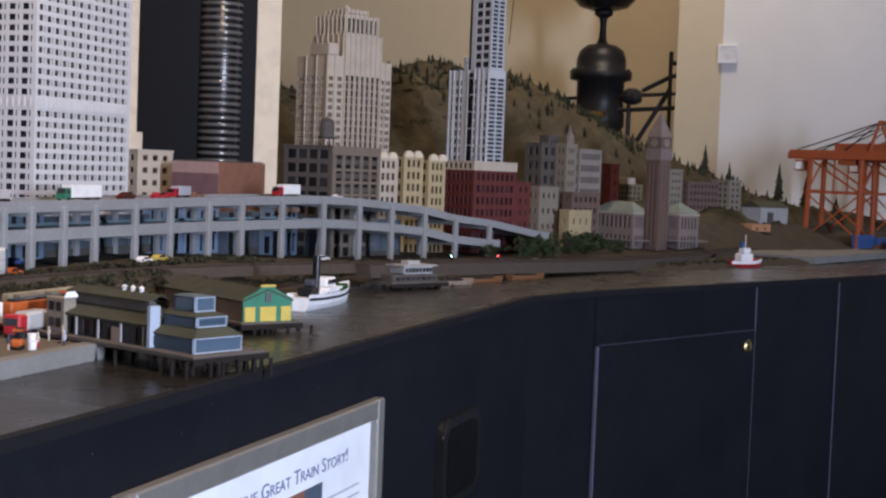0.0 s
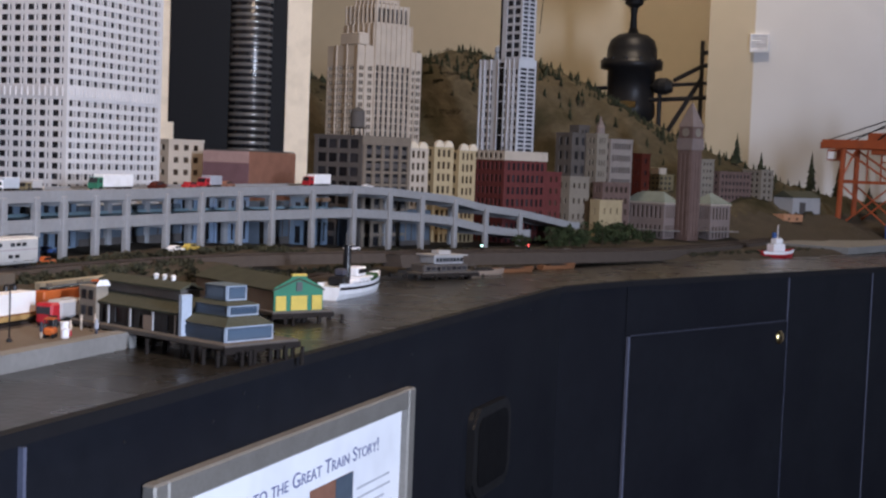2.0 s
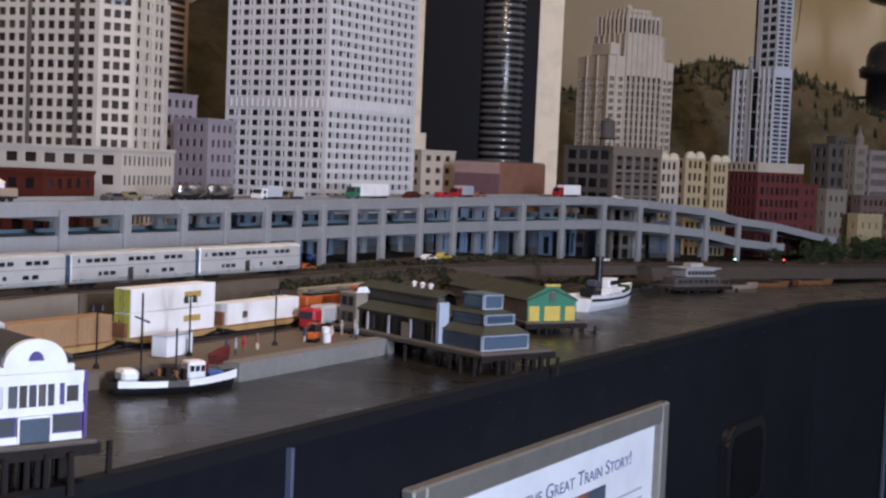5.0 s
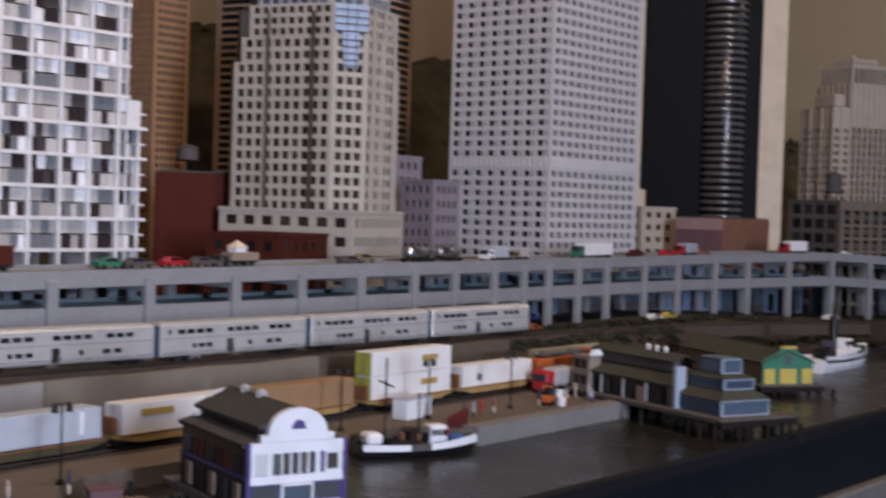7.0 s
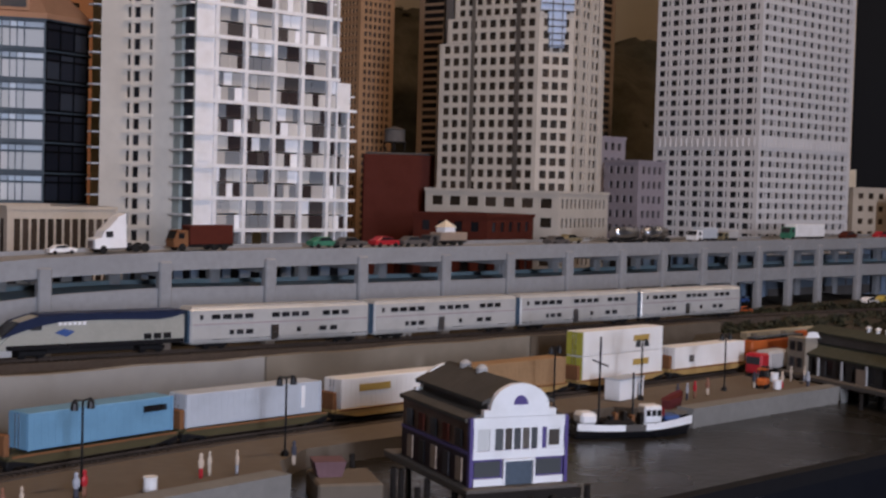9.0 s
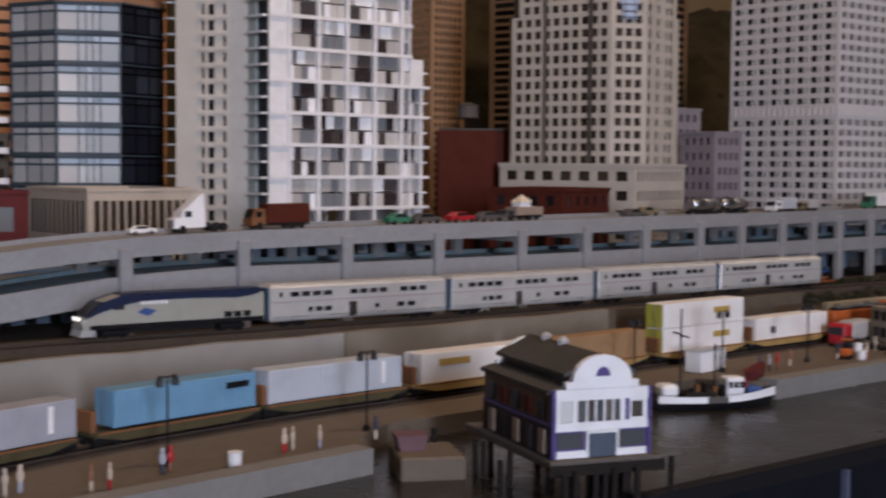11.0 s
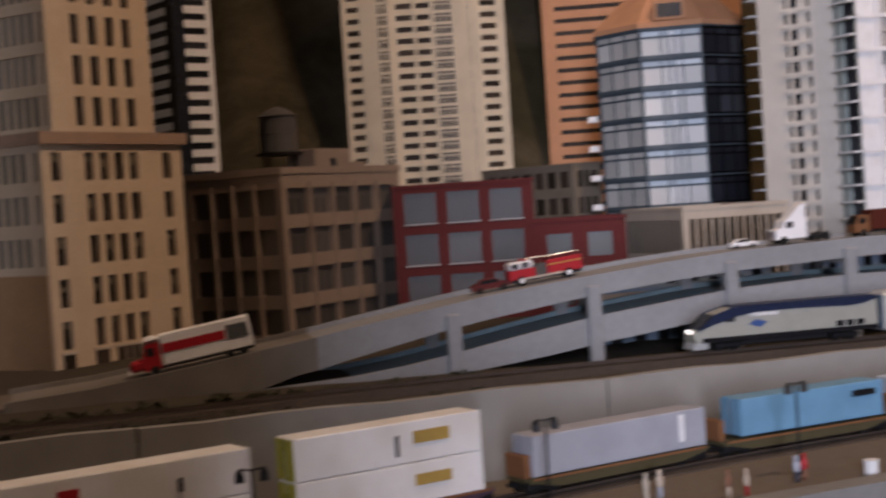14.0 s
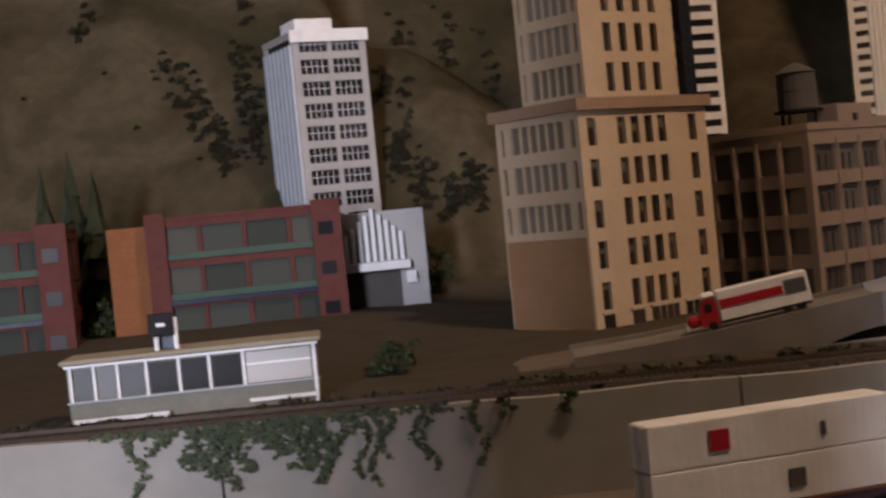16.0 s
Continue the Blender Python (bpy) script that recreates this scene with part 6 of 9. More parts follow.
t = thing("blue_pavilion", "stepped blue pavilion with pale trim at the pier end", "pavilion", pose(1.935, 0.915, PZ, 0, 0, -21))
tiers = ((0.020, 0.105, 0.022, 0.114, 0.0, 0.021, 0.0335), (0.036, 0.089, 0.036, 0.108, 0.0336, 0.048, 0.0535), (0.046, 0.080, 0.052, 0.100, 0.0536, 0.074, 0.0765))
for k, (x0, x1, y0, y1, z0, z1, zr) in enumerate(tiers):
    part("wall", B(x0, x1, y0, y1, z0, z1), M["pale_blue"], t)
    bm = bmesh.new()
    for x in (x0, x1 - 0.0016):
        box(bm, x, x + 0.0016, y0 - 0.0018, y0 - 0.0003, z0, z1)
    box(bm, x0 + 0.0017, x1 - 0.0017, y0 - 0.0018, y0 - 0.0003, z0, z0 + 0.0016)
    box(bm, x0 + 0.0017, x1 - 0.0017, y0 - 0.0018, y0 - 0.0003, z1 - 0.0016, z1)
    box(bm, x0 - 0.0018, x0 - 0.0003, y0, y0 + 0.0016, z0, z1)
    pieces("trim", bm, M["trim_blue"], t, "pale blue-white corner trim")
    part("window", B(x0 + 0.004, x1 - 0.004, y0 - 0.0012, y0 - 0.0002, z0 + 0.004, z1 - 0.004), BLUEG[0], t)
    part("window", B(x0 - 0.0012, x0 - 0.0002, y0 + 0.006, y1 - 0.006, z0 + 0.004, z1 - 0.004), BLUEG[0], t)
    # hipped skirt roof up to the next tier
    n0, n1, m0, m1 = tiers[k + 1][:4] if k < 2 else (x0 + 0.008, x1 - 0.008, y0 + 0.010, y1 - 0.010)
    bm = bmesh.new()
    low = [bm.verts.new(q) for q in ((x0 - 0.003, y0 - 0.003, z1 + 0.0002), (x1 + 0.003, y0 - 0.003, z1 + 0.0002), (x1 + 0.003, y1, z1 + 0.0002), (x0 - 0.003, y1, z1 + 0.0002))]
    top = [bm.verts.new(q) for q in ((n0, m0, zr), (n1, m0, zr), (n1, min(m1, y1), zr), (n0, min(m1, y1), zr))]
    for q in range(4):
        bm.faces.new((low[q], low[(q + 1) % 4], top[(q + 1) % 4], top[q]))
    bm.faces.new(low[::-1])
    bm.faces.new(top)
    part("roof", bm, M["roof_green"] if k < 2 else M["blue_grey"], t, "weathered hipped roof" if k < 2 else "blue-grey top roof")
part("gable_wall", extrude_yz(bmesh.new(), [(0.108, 0.0), (0.1146, 0.0), (0.1146, 0.058), (0.108, 0.058)], 0.012, 0.030), M["trim_blue"], t, "pale blue gable wall")

# yellow and green shed pier
pier("shed_pier", "short timber pier under a painted shed", (2.405, 1.082), -33, 0.12, 0.20, 1.101)
t = thing("painted_shed", "green and yellow painted pier shed with a stepped gable", "shed", pose(2.405, 1.082, 1.101, 0, 0, -33))
part("wall", B(0.008, 0.104, 0.012, 0.30, 0, 0.036), M["tan_wall"], t)
part("front", extrude_xz(bmesh.new(), [(0.007, 0.0), (0.105, 0.0), (0.105, 0.040), (0.072, 0.056), (0.070, 0.060), (0.042, 0.060), (0.040, 0.056), (0.007, 0.040)], 0.009, 0.0118), M["green"], t, "green boarded gable front")
part("gable_cap", B(0.041, 0.071, 0.0075, 0.013, 0.0602, 0.064), M["yellow"], t, "yellow gable cap")
for x0, x1 in ((0.010, 0.030), (0.040, 0.072), (0.082, 0.102)):
    part("door", B(x0, x1, 0.0070, 0.0088, 0.001, 0.026), M["yellow"], t, "yellow sliding door")
part("loft_window", B(0.050, 0.062, 0.0072, 0.0088, 0.034, 0.050), GREY[0], t)
gable_roof(t, 0.008, 0.104, 0.0125, 0.30, 0.037, 0.020, M["roof_green"])


def hull(name, label, at, length, beam, height, color, band=None, kind="boat", span=(0.55, 1.0)):
    """A boat's hull by sections, bow towards +x."""
    t = thing(name, label, kind, at)
    n = 13
    secs = []
    for i in range(n):
        u = i / (n - 1)
        w = beam / 2 * (0.72 + 0.28 * math.sin(min(1, u * 1.8) * math.pi / 2)) * (1 - max(0, (u - 0.55) / 0.45) ** 2.2)
        w = max(w, 0.0006)
        sheer = height * (1 + 0.55 * max(0, u - 0.5) ** 1.5 * 2 + 0.12 * max(0, 0.25 - u) * 4)
        x = (u - 0.5) * length
        rake = 0.10 * length * max(0, u - 0.8) * 5 * 0.5
        secs.append([(x, -w * 0.55, -0.004), (x + rake * 0.3, -w * 0.9, sheer * 0.35), (x + rake, -w, sheer), (x + rake, w, sheer), (x + rake * 0.3, w * 0.9, sheer * 0.35), (x, w * 0.55, -0.004)])

    def skin(bm, rows, inset=0.0):
        loops = [[bm.verts.new(q) for q in r] for r in rows]
        for a, b in zip(loops, loops[1:]):
            for k in range(len(a) - 1):
                bm.faces.new((a[k], b[k], b[k + 1], a[k + 1]))
        bm.faces.new(loops[0])
        bm.faces.new(loops[-1][::-1])
        return bm

    bm = skin(bmesh.new(), [[s[0], s[1], s[2], (s[2][0], s[2][1] * 0.9, s[2][2] - height * 0.25), (s[3][0], s[3][1] * 0.9, s[3][2] - height * 0.25), s[3], s[4], s[5]] for s in secs])
    bmesh.ops.recalc_face_normals(bm, faces=bm.faces[:])
    part("hull", bm, color, t, smooth=False)
    if band is not None:
        bm = bmesh.new()
        for side in (2, 3):
            lo = [bm.verts.new((s[side][0], s[side][1] * 1.02, s[side][2] * span[0])) for s in secs]
            hi = [bm.verts.new((s[side][0], s[side][1] * 1.02, s[side][2] * span[1])) for s in secs]
            for k in range(n - 1):
                bm.faces.new((lo[k], lo[k + 1], hi[k + 1], hi[k]))
        part("sheer_band", bm, band, t)
    return t


# white steam yacht
t = hull("yacht", "white wooden motor yacht with a dark funnel", pose(2.985, 1.185, WATER, 0, 0, 3) @ Matrix.Scale(1.04, 4), 0.28, 0.066, 0.030, M["white"], M["tower_black"], span=(0.62, 0.78))
part("deckhouse", B(-0.06, 0.045, -0.020, 0.020, 0.018, 0.034, bevel=0.003), M["white"], t)
part("wheelhouse", B(-0.02, 0.03, -0.015, 0.015, 0.0390, 0.058, bevel=0.003), M["white"], t)
for k in range(4):
    part("window", B(-0.017 + k * 0.0115, -0.0085 + k * 0.0115, -0.0162, -0.0152, 0.045, 0.054), DARK[0], t)
    part("window", B(-0.05 + k * 0.022, -0.042 + k * 0.022, -0.0212, -0.0202, 0.023, 0.029), DARK[0], t)
part("funnel", lathe(bmesh.new(), [(0.0078, 0.034), (0.0078, 0.098), (0.0086, 0.099), (0.0086, 0.104)], 14, pose(-0.045, 0, 0)), M["black"], t)
part("mast", rod(bmesh.new(), (-0.05, 0, 0.034), (-0.052, 0, 0.128), 0.0015), M["dark_stone"], t)
part("foredeck", B(0.045, 0.098, -0.020, 0.020, 0.024, 0.041, bevel=0.005), mat("tarpaulin_green", (0.035, 0.085, 0.03), 0.7, scale=60), t, "green tarpaulin on the foredeck")
part("bridge_deck", B(-0.030, 0.048, -0.024, 0.024, 0.0335, 0.0385, bevel=0.001), M["white"], t, "white boat deck")
part("stern_gear", B(-0.105, -0.07, -0.018, 0.018, 0.026, 0.044, bevel=0.004), M["iron"], t, "dark deck gear at the stern")
part("stern_gear", B(-0.085, -0.062, -0.010, 0.012, 0.0445, 0.058, bevel=0.003), M["figure_b"], t, "dark deck gear at the stern")
t = hull("dinghy", "small white open boat beside a pier", pose(3.30, 1.27, WATER, 0, 0, 10), 0.06, 0.02, 0.010, M["white"])
part("thwart", B(-0.006, 0.0, -0.008, 0.008, 0.006, 0.008), M["tan_wall"], t)

# ferry landing
pier("landing_pier", "dark piled landing stage for harbour boats", (3.43, 1.20), -27, 0.19, 0.09, 1.099)
t = thing("landing_house", "grey two-deck landing house with railings", "landing house", pose(3.43, 1.20, 1.099, 0, 0, -27) @ Matrix.Diagonal((0.82, 1, 1.1, 1)))
part("lower_deck", B(0.02, 0.20, 0.012, 0.08, 0, 0.016, bevel=0.001), M["dark_stone"], t, "dark boarded lower deck")
part("upper_deck", B(0.07, 0.19, 0.02, 0.075, 0.0165, 0.034, bevel=0.002), M["stone_grey"], t)
part("roof", B(0.06, 0.20, 0.012, 0.08, 0.0345, 0.037), M["stone_grey"], t)
part("lantern", B(0.10, 0.15, 0.032, 0.06, 0.0372, 0.046, bevel=0.001), M["stone_grey"], t)
for k in range(8):
    part("window", B(0.076 + k * 0.0142, 0.086 + k * 0.0142, 0.0185, 0.0198, 0.021, 0.030), DARK[0], t)
    part("window", B(0.03 + k * 0.021, 0.044 + k * 0.021, 0.0105, 0.0118, 0.004, 0.012), DARK[0], t)
for k in range(7):
    part("rail_post", rod(bmesh.new(), (0.004 + k * 0.037, 0.004, 0), (0.004 + k * 0.037, 0.004, 0.012), 0.0008), M["dark_stone"], t)
part("rail", rod(bmesh.new(), (0.004, 0.004, 0.012), (0.226, 0.004, 0.012), 0.0007), M["dark_stone"], t)

# fishing boat at the quay
t = hull("trawler", "dark-hulled fishing boat with a white band and two masts", pose(1.553, 1.125, WATER, 0, 0, -25) @ Matrix.Diagonal((0.82, 0.95, 1.0, 1.0)), 0.185, 0.05, 0.0165, M["black"], M["white"])
part("band_patch", B(-0.02, 0.012, -0.0262, -0.0250, 0.009, 0.0165), M["dark_stone"], t, "scuffed grey patch of the band")
part("wheelhouse", B(0.018, 0.046, -0.011, 0.011, 0.012, 0.036, bevel=0.002), M["white"], t)
for k in range(3):
    part("window", B(0.0205 + k * 0.0085, 0.0265 + k * 0.0085, -0.0125, -0.0113, 0.024, 0.031), DARK[0], t)
part("lifebuoy", lathe(bmesh.new(), [(0.004, 0), (0.006, 0.001), (0.004, 0.002)], 12, pose(0.048, -0.006, 0.028, 0, 90, 0)), M["red"], t, "red ring buoy")
part("hold_cover", B(-0.05, 0.0, -0.016, 0.016, 0.012, 0.020, bevel=0.002), M["timber"], t)
part("net_bin", B(-0.084, -0.058, -0.014, 0.014, 0.015, 0.030, bevel=0.004), M["white"], t, "white net bin at the stern")
for x, h in ((-0.050, 0.118), (0.004, 0.075)):
    part("mast", rod(bmesh.new(), (x, 0, 0.010), (x, 0, h), 0.0016), M["iron"], t)
for k in range(7):
    part("deck_gear", B(-0.046 + k * 0.009, -0.040 + k * 0.009, -0.015 + 0.004 * (k % 3), -0.005 + 0.004 * (k % 3), 0.0125, 0.022 + 0.003 * (k % 4), bevel=0.001), (M["timber"], M["iron"], M["rust"])[k % 3], t)
part("yard", rod(bmesh.new(), (-0.050, -0.022, 0.086), (-0.050, 0.022, 0.088), 0.0011), M["iron"], t)
part("bow_bulwark", B(0.05, 0.075, -0.012, 0.012, 0.018, 0.024, bevel=0.002), M["blue"], t)

# quay pavilion on piles: white and purple hall with a round gable
pier("hall_pier", "dark timber pier under the white harbour hall", (1.052, 0.895), -20, 0.104, 0.19, 1.119)
HZ = 1.1195
t = thing("harbour_hall", "white and purple harbour hall with a round front gable", "hall", pose(1.063, 0.903, HZ, 0, 0, -20))
W, L, H = 0.088, 0.150, 0.056
part("body", B(0, W, 0.0, L, 0, H), M["hall_tan"], t, "pinkish brown side walls")
part("side_base", B(-0.0016, -0.0002, 0.002, L - 0.002, 0.0, 0.026), M["hall_dark"], t, "dark plum lower side wall")
front = bmesh.new()
for z0, z1 in ((0.0, 0.006), (0.0225, 0.0295), (0.0480, 0.0575)):
    if z0 == 0.0:
        box(front, 0.002, 0.031, -0.0030, -0.0004, z0, z1)
        box(front, 0.057, 0.086, -0.0030, -0.0004, z0, z1)
    else:
        box(front, 0.001, W - 0.001, -0.0030, -0.0004, z0, z1)
pieces("band", front, M["white"], t, "white front band")
part("front_panel", B(0.0, W, -0.0003, 0.0, 0, 0.0575), M["purple"], t, "purple front wall")
bm = bmesh.new()
for x in (-0.0022, W - 0.0008):
    box(bm, x, x + 0.003, -0.0034, 0.0015, 0, 0.0575)
pieces("corner_post", bm, M["purple"], t, "purple corner post")
for u0, u1 in ((0.0015, 0.0050), (0.0165, 0.0212), (0.0290, 0.0306), (0.0372, 0.0388), (0.0454, 0.0470), (0.0536, 0.0552), (0.0610, 0.0655), (0.0700, 0.0718), (0.0825, 0.0865)):
    part("mullion", B(u0, u1, -0.0026, -0.0004, 0.0296, 0.0479), M["white"], t)
for k, (u0, u1) in enumerate(((0.0051, 0.0164), (0.0213, 0.0289), (0.0307, 0.0371), (0.0389, 0.0453), (0.0471, 0.0535), (0.0553, 0.0609), (0.0719, 0.0824))):
    part("window", B(u0, u1, -0.0014, -0.0005, 0.0300, 0.0476), (SHEEN[0], GREY[0], PANEW[0], GREY[0], PANEW[0], GREY[0], PANEW[0])[k], t)
for za, zb in ((0.0297, 0.0318), (0.0455, 0.0478)):
    part("window_frame", B(0.0719, 0.0824, -0.0026, -0.0015, za, zb), M["white"], t, "white frame of the end window")
part("gate", B(0.031, 0.057, -0.0026, -0.0005, 0.0, 0.020), M["pale_blue"], t, "grey-blue roller gate")
bm = bmesh.new()
for a in ((0.0290, 0.0308, 0.0, 0.0220), (0.0572, 0.0590, 0.0, 0.0220), (0.0309, 0.0571, 0.0202, 0.0220)):
    box(bm, a[0], a[1], -0.0042, -0.0005, a[2], a[3])
pieces("gate_frame", bm, M["white"], t, "white gate surround")
for x0, x1 in ((0.003, 0.027), (0.061, 0.085)):
    part("shop_window", B(x0, x1, -0.0016, -0.0005, 0.0075, 0.0205), GREY[0], t)
arch = [(0.010, 0.0), (0.078, 0.0), (0.078, 0.006), (0.0715, 0.006)] + [(0.044 + 0.0275 * math.cos(a), 0.0065 + 0.0215 * math.sin(a)) for a in np.linspace(0.05, math.pi - 0.05, 17)] + [(0.0165, 0.006), (0.010, 0.006)]
part("round_gable", extrude_xz(bmesh.new(), arch, -0.003, 0.003), M["white"], t, "white round gable", at=pose(0, 0, 0.0578))
half = [(0.0065 * math.cos(a), 0.0078 * math.sin(a)) for a in np.linspace(0, math.pi, 11)]
part("fanlight", extrude_xz(bmesh.new(), half, -0.0040, -0.0031), M["purple"], t, "dark half-round window", at=pose(0.044, 0, 0.068))
part("rear_gable", extrude_xz(bmesh.new(), arch, L - 0.006, L), M["white"], t, "white rear gable", at=pose(0, 0, 0.0565))
part("lean_roof", extrude_xz(bmesh.new(), [(-0.004, 0.0565), (0.015, 0.061), (0.015, 0.057), (-0.004, 0.0530)], 0.003, L), M["roof_dark"], t)
part("lean_roof", extrude_xz(bmesh.new(), [(W - 0.015, 0.061), (W + 0.004, 0.0565), (W + 0.004, 0.0530), (W - 0.015, 0.057)], 0.003, L), M["roof_dark"], t)
part("attic", B(0.016, W - 0.016, 0.004, L - 0.008, 0.0566, 0.070), M["dark_stone"], t, "dark attic strip")
gable_roof(t, 0.014, W - 0.014, 0.005, L - 0.007, 0.0705, 0.016, M["roof_dark"], name="upper_roof")
for k in range(5):
    part("window", B(-0.0030, -0.0017, 0.014 + k * 0.027, 0.026 + k * 0.027, 0.031, 0.046), (DARK[0], M["brick_dark"])[k % 2], t)
    part("door", B(-0.0030, -0.0017, 0.012 + k * 0.027, 0.024 + k * 0.027, 0.002, 0.022), (M["tan_wall"], DARK[0])[k % 2], t)
part("eaves_band", B(-0.0024, -0.0002, 0.002, L - 0.002, 0.0262, 0.0290), M["purple"], t)
for k in range(2):
    part("roof_vent", lathe(bmesh.new(), [(0.005, 0), (0.0055, 0.006), (0.002, 0.009)], 10), M["stone_grey"], t, at=pose(0.044, 0.075 + k * 0.035, 0.083))

# small stone landing beside the hall
t = thing("landing_step", "brown stone landing step beside the harbour hall", "landing", pose(1.02, 1.05, 0, 0, 0, -29))
part("block", B(0, 0.06, 0, 0.07, WATER - 0.004, 1.101, bevel=0.002), M["quay"], t)
t = thing("skip", "rust-red builder's skip on the landing", "skip", pose(1.035, 1.075, 1.1012, 0, 0, -29))
part("tub", extrude_xz(bmesh.new(), [(0.004, 0), (0.026, 0), (0.030, 0.014), (0.0, 0.014)], 0, 0.03), M["plum"], t)

# harbour tug
t = hull("tug", "red and white harbour tug with a tall wheelhouse", pose(5.29, 0.575, WATER, 0, 0, -35), 0.17, 0.06, 0.022, M["red"], M["white"])
part("wheelhouse", B(-0.03, 0.03, -0.018, 0.018, 0.02, 0.048, bevel=0.003), M["white"], t)
part("bridge", B(-0.015, 0.02, -0.014, 0.014, 0.0485, 0.068, bevel=0.003), M["white"], t)
part("funnel", lathe(bmesh.new(), [(0.008, 0.068), (0.008, 0.088)], 12, pose(-0.012, 0, 0)), M["blue"], t)
part("mast", rod(bmesh.new(), (0.005, 0, 0.068), (0.005, 0, 0.115), 0.0015), M["white"], t)

# barges and floats along the far shore
for x, y, c in ((3.86, 1.10, "rust"), (4.08, 1.04, "rust"), (3.72, 1.14, "tan_wall")):
    t = hull("barge", "low moored work barge along the shore", pose(x, y, WATER, 0, 0, -27), 0.14, 0.035, 0.012, M[c])
    part("deck_load", B(-0.04, 0.03, -0.010, 0.010, 0.009, 0.015), M["timber"], t)


# ---------------------------------------------------------------- quay
def street_lamp(x, y, z, h=0.078):
    t = thing("street_lamp", "black twin-arm street lamp on the quay", "street lamp", pose(x, y, z), group="quay lamps")
    part("base", lathe(bmesh.new(), [(0.0042, 0), (0.0042, 0.003), (0.0022, 0.006)], 10), M["iron"], t)
    part("pole", rod(bmesh.new(), (0, 0, 0.005), (0, 0, h), 0.0011), M["iron"], t)
    for s in (-1, 1):
        part("arm", rod(bmesh.new(), (0, 0, h - 0.0005), (s * 0.0085, 0, h + 0.001), 0.0008), M["iron"], t)
        part("shade", lathe(bmesh.new(), [(0.0035, -0.008), (0.003, -0.002), (0.001, 0.001)], 10), M["iron"], t, at=pose(s * 0.0085, 0, h))
    return t


lamp = street_lamp(1.08, 1.178, QUAY)
for x, y in ((0.845, 1.155), (0.600, 1.118), (1.853, 1.20), (1.684, 1.212), (1.522, 1.219), (0.36, 1.055)):
    copy_thing(lamp, pose(x, y, QUAY, 0, 0, random.uniform(-12, 12)))


def figure(x, y, z, top, legs, lean=0):
    """Small plain standing form."""
    bm = lathe(bmesh.new(), [(0.0020, 0), (0.0024, 0.004), (0.0021, 0.009), (0.0031, 0.0115), (0.0033, 0.016), (0.0015, 0.0185), (0.0021, 0.0200), (0.0018, 0.0222), (0.0006, 0.0232)], 8)
    bmesh.ops.scale(bm, vec=(1, 0.65, 1), verts=bm.verts[:])
    me = mesh_of("figurine", bm, [top, legs], True)
    for p in me.polygons:
        p.material_index = 1 if p.center.z < 0.010 else 0
    ob = new("figurine", me)
    ob.matrix_basis = pose(x, y, z, 0, 0, lean)
    tagged(ob, "tiny painted figurine standing on the quay", "figurine", "quay figurines")


pal = [M["figure_a"], M["red"], M["figure_b"], M["stone_tan"], M["brick_brown"], M["trailer"], M["figure_a"]]
for i, (x, y) in enumerate(((0.955, 1.138), (0.967, 1.142), (0.990, 1.132), (1.060, 1.138), (0.825, 1.128), (0.835, 1.132), (0.750, 1.108), (0.764, 1.104), (0.690, 1.135), (0.705, 1.14), (1.72, 1.18), (1.735, 1.176), (1.76, 1.182), (1.80, 1.19), (1.95, 1.17), (2.02, 1.20), (2.04, 1.19), (1.91, 1.19), (1.985, 1.15))):
    figure(x, y, QUAY, pal[(i * 3) % 7], pal[(i * 2 + 1) % 7], i * 37)
for x, y in ((0.890, 1.118), (2.00, 1.215), (1.93, 1.165)):
    t = thing("litter_bin", "small pale cylindrical bin on the quay", "bin", pose(x, y, QUAY), group="quay bins")
    part("drum", lathe(bmesh.new(), [(0.0055, 0), (0.006, 0.001), (0.006, 0.011), (0.0065, 0.0115), (0.0065, 0.013)], 14), M["white"], t)

# fork truck, red lorry and white crate on the far quay
t = thing("fork_truck", "orange fork truck on the quay", "fork truck", pose(1.925, 1.185, QUAY, 0, 0, 20))
part("body", B(-0.014, 0.008, -0.008, 0.008, 0.004, 0.015, bevel=0.003), M["orange"], t)
part("cab_roof", B(-0.010, 0.006, -0.007, 0.007, 0.026, 0.028), M["orange"], t)
for a in ((-0.009, -0.006), (-0.009, 0.006), (0.005, -0.006), (0.005, 0.006)):
    part("post", rod(bmesh.new(), (a[0], a[1], 0.015), (a[0], a[1], 0.026), 0.0008), M["black"], t)
    part("wheel", lathe(bmesh.new(), [(0.004, -0.0015), (0.004, 0.0015)], 12, pose(a[0], a[1], 0.004, 90)), M["rubber"], t)
part("mast", B(0.009, 0.011, -0.006, 0.006, 0.001, 0.030), M["iron"], t)
t = thing("lorry", "red flat-nosed lorry with a grey sheeted load", "lorry", pose(2.045, 1.262, QUAY, 0, 0, 5))
part("cab", B(-0.035, -0.010, -0.014, 0.014, 0.006, 0.036, bevel=0.003), M["red"], t)
part("windscreen", B(-0.0362, -0.0352, -0.011, 0.011, 0.020, 0.031), DARK[0], t)
part("load", B(-0.008, 0.055, -0.014, 0.014, 0.010, 0.038, bevel=0.004), M["stone_grey"], t, "grey sheeted load")
for x in (-0.022, 0.01, 0.04):
    for y in (-0.013, 0.013):
        part("wheel", lathe(bmesh.new(), [(0.006, -0.002), (0.006, 0.002)], 14, pose(x, y, 0.006, 90)), M["rubber"], t)
t = thing("site_cabin", "white site cabin on the quay", "cabin", pose(1.645, 1.215, QUAY, 0, 0, 8) @ Matrix.Scale(0.8, 4))
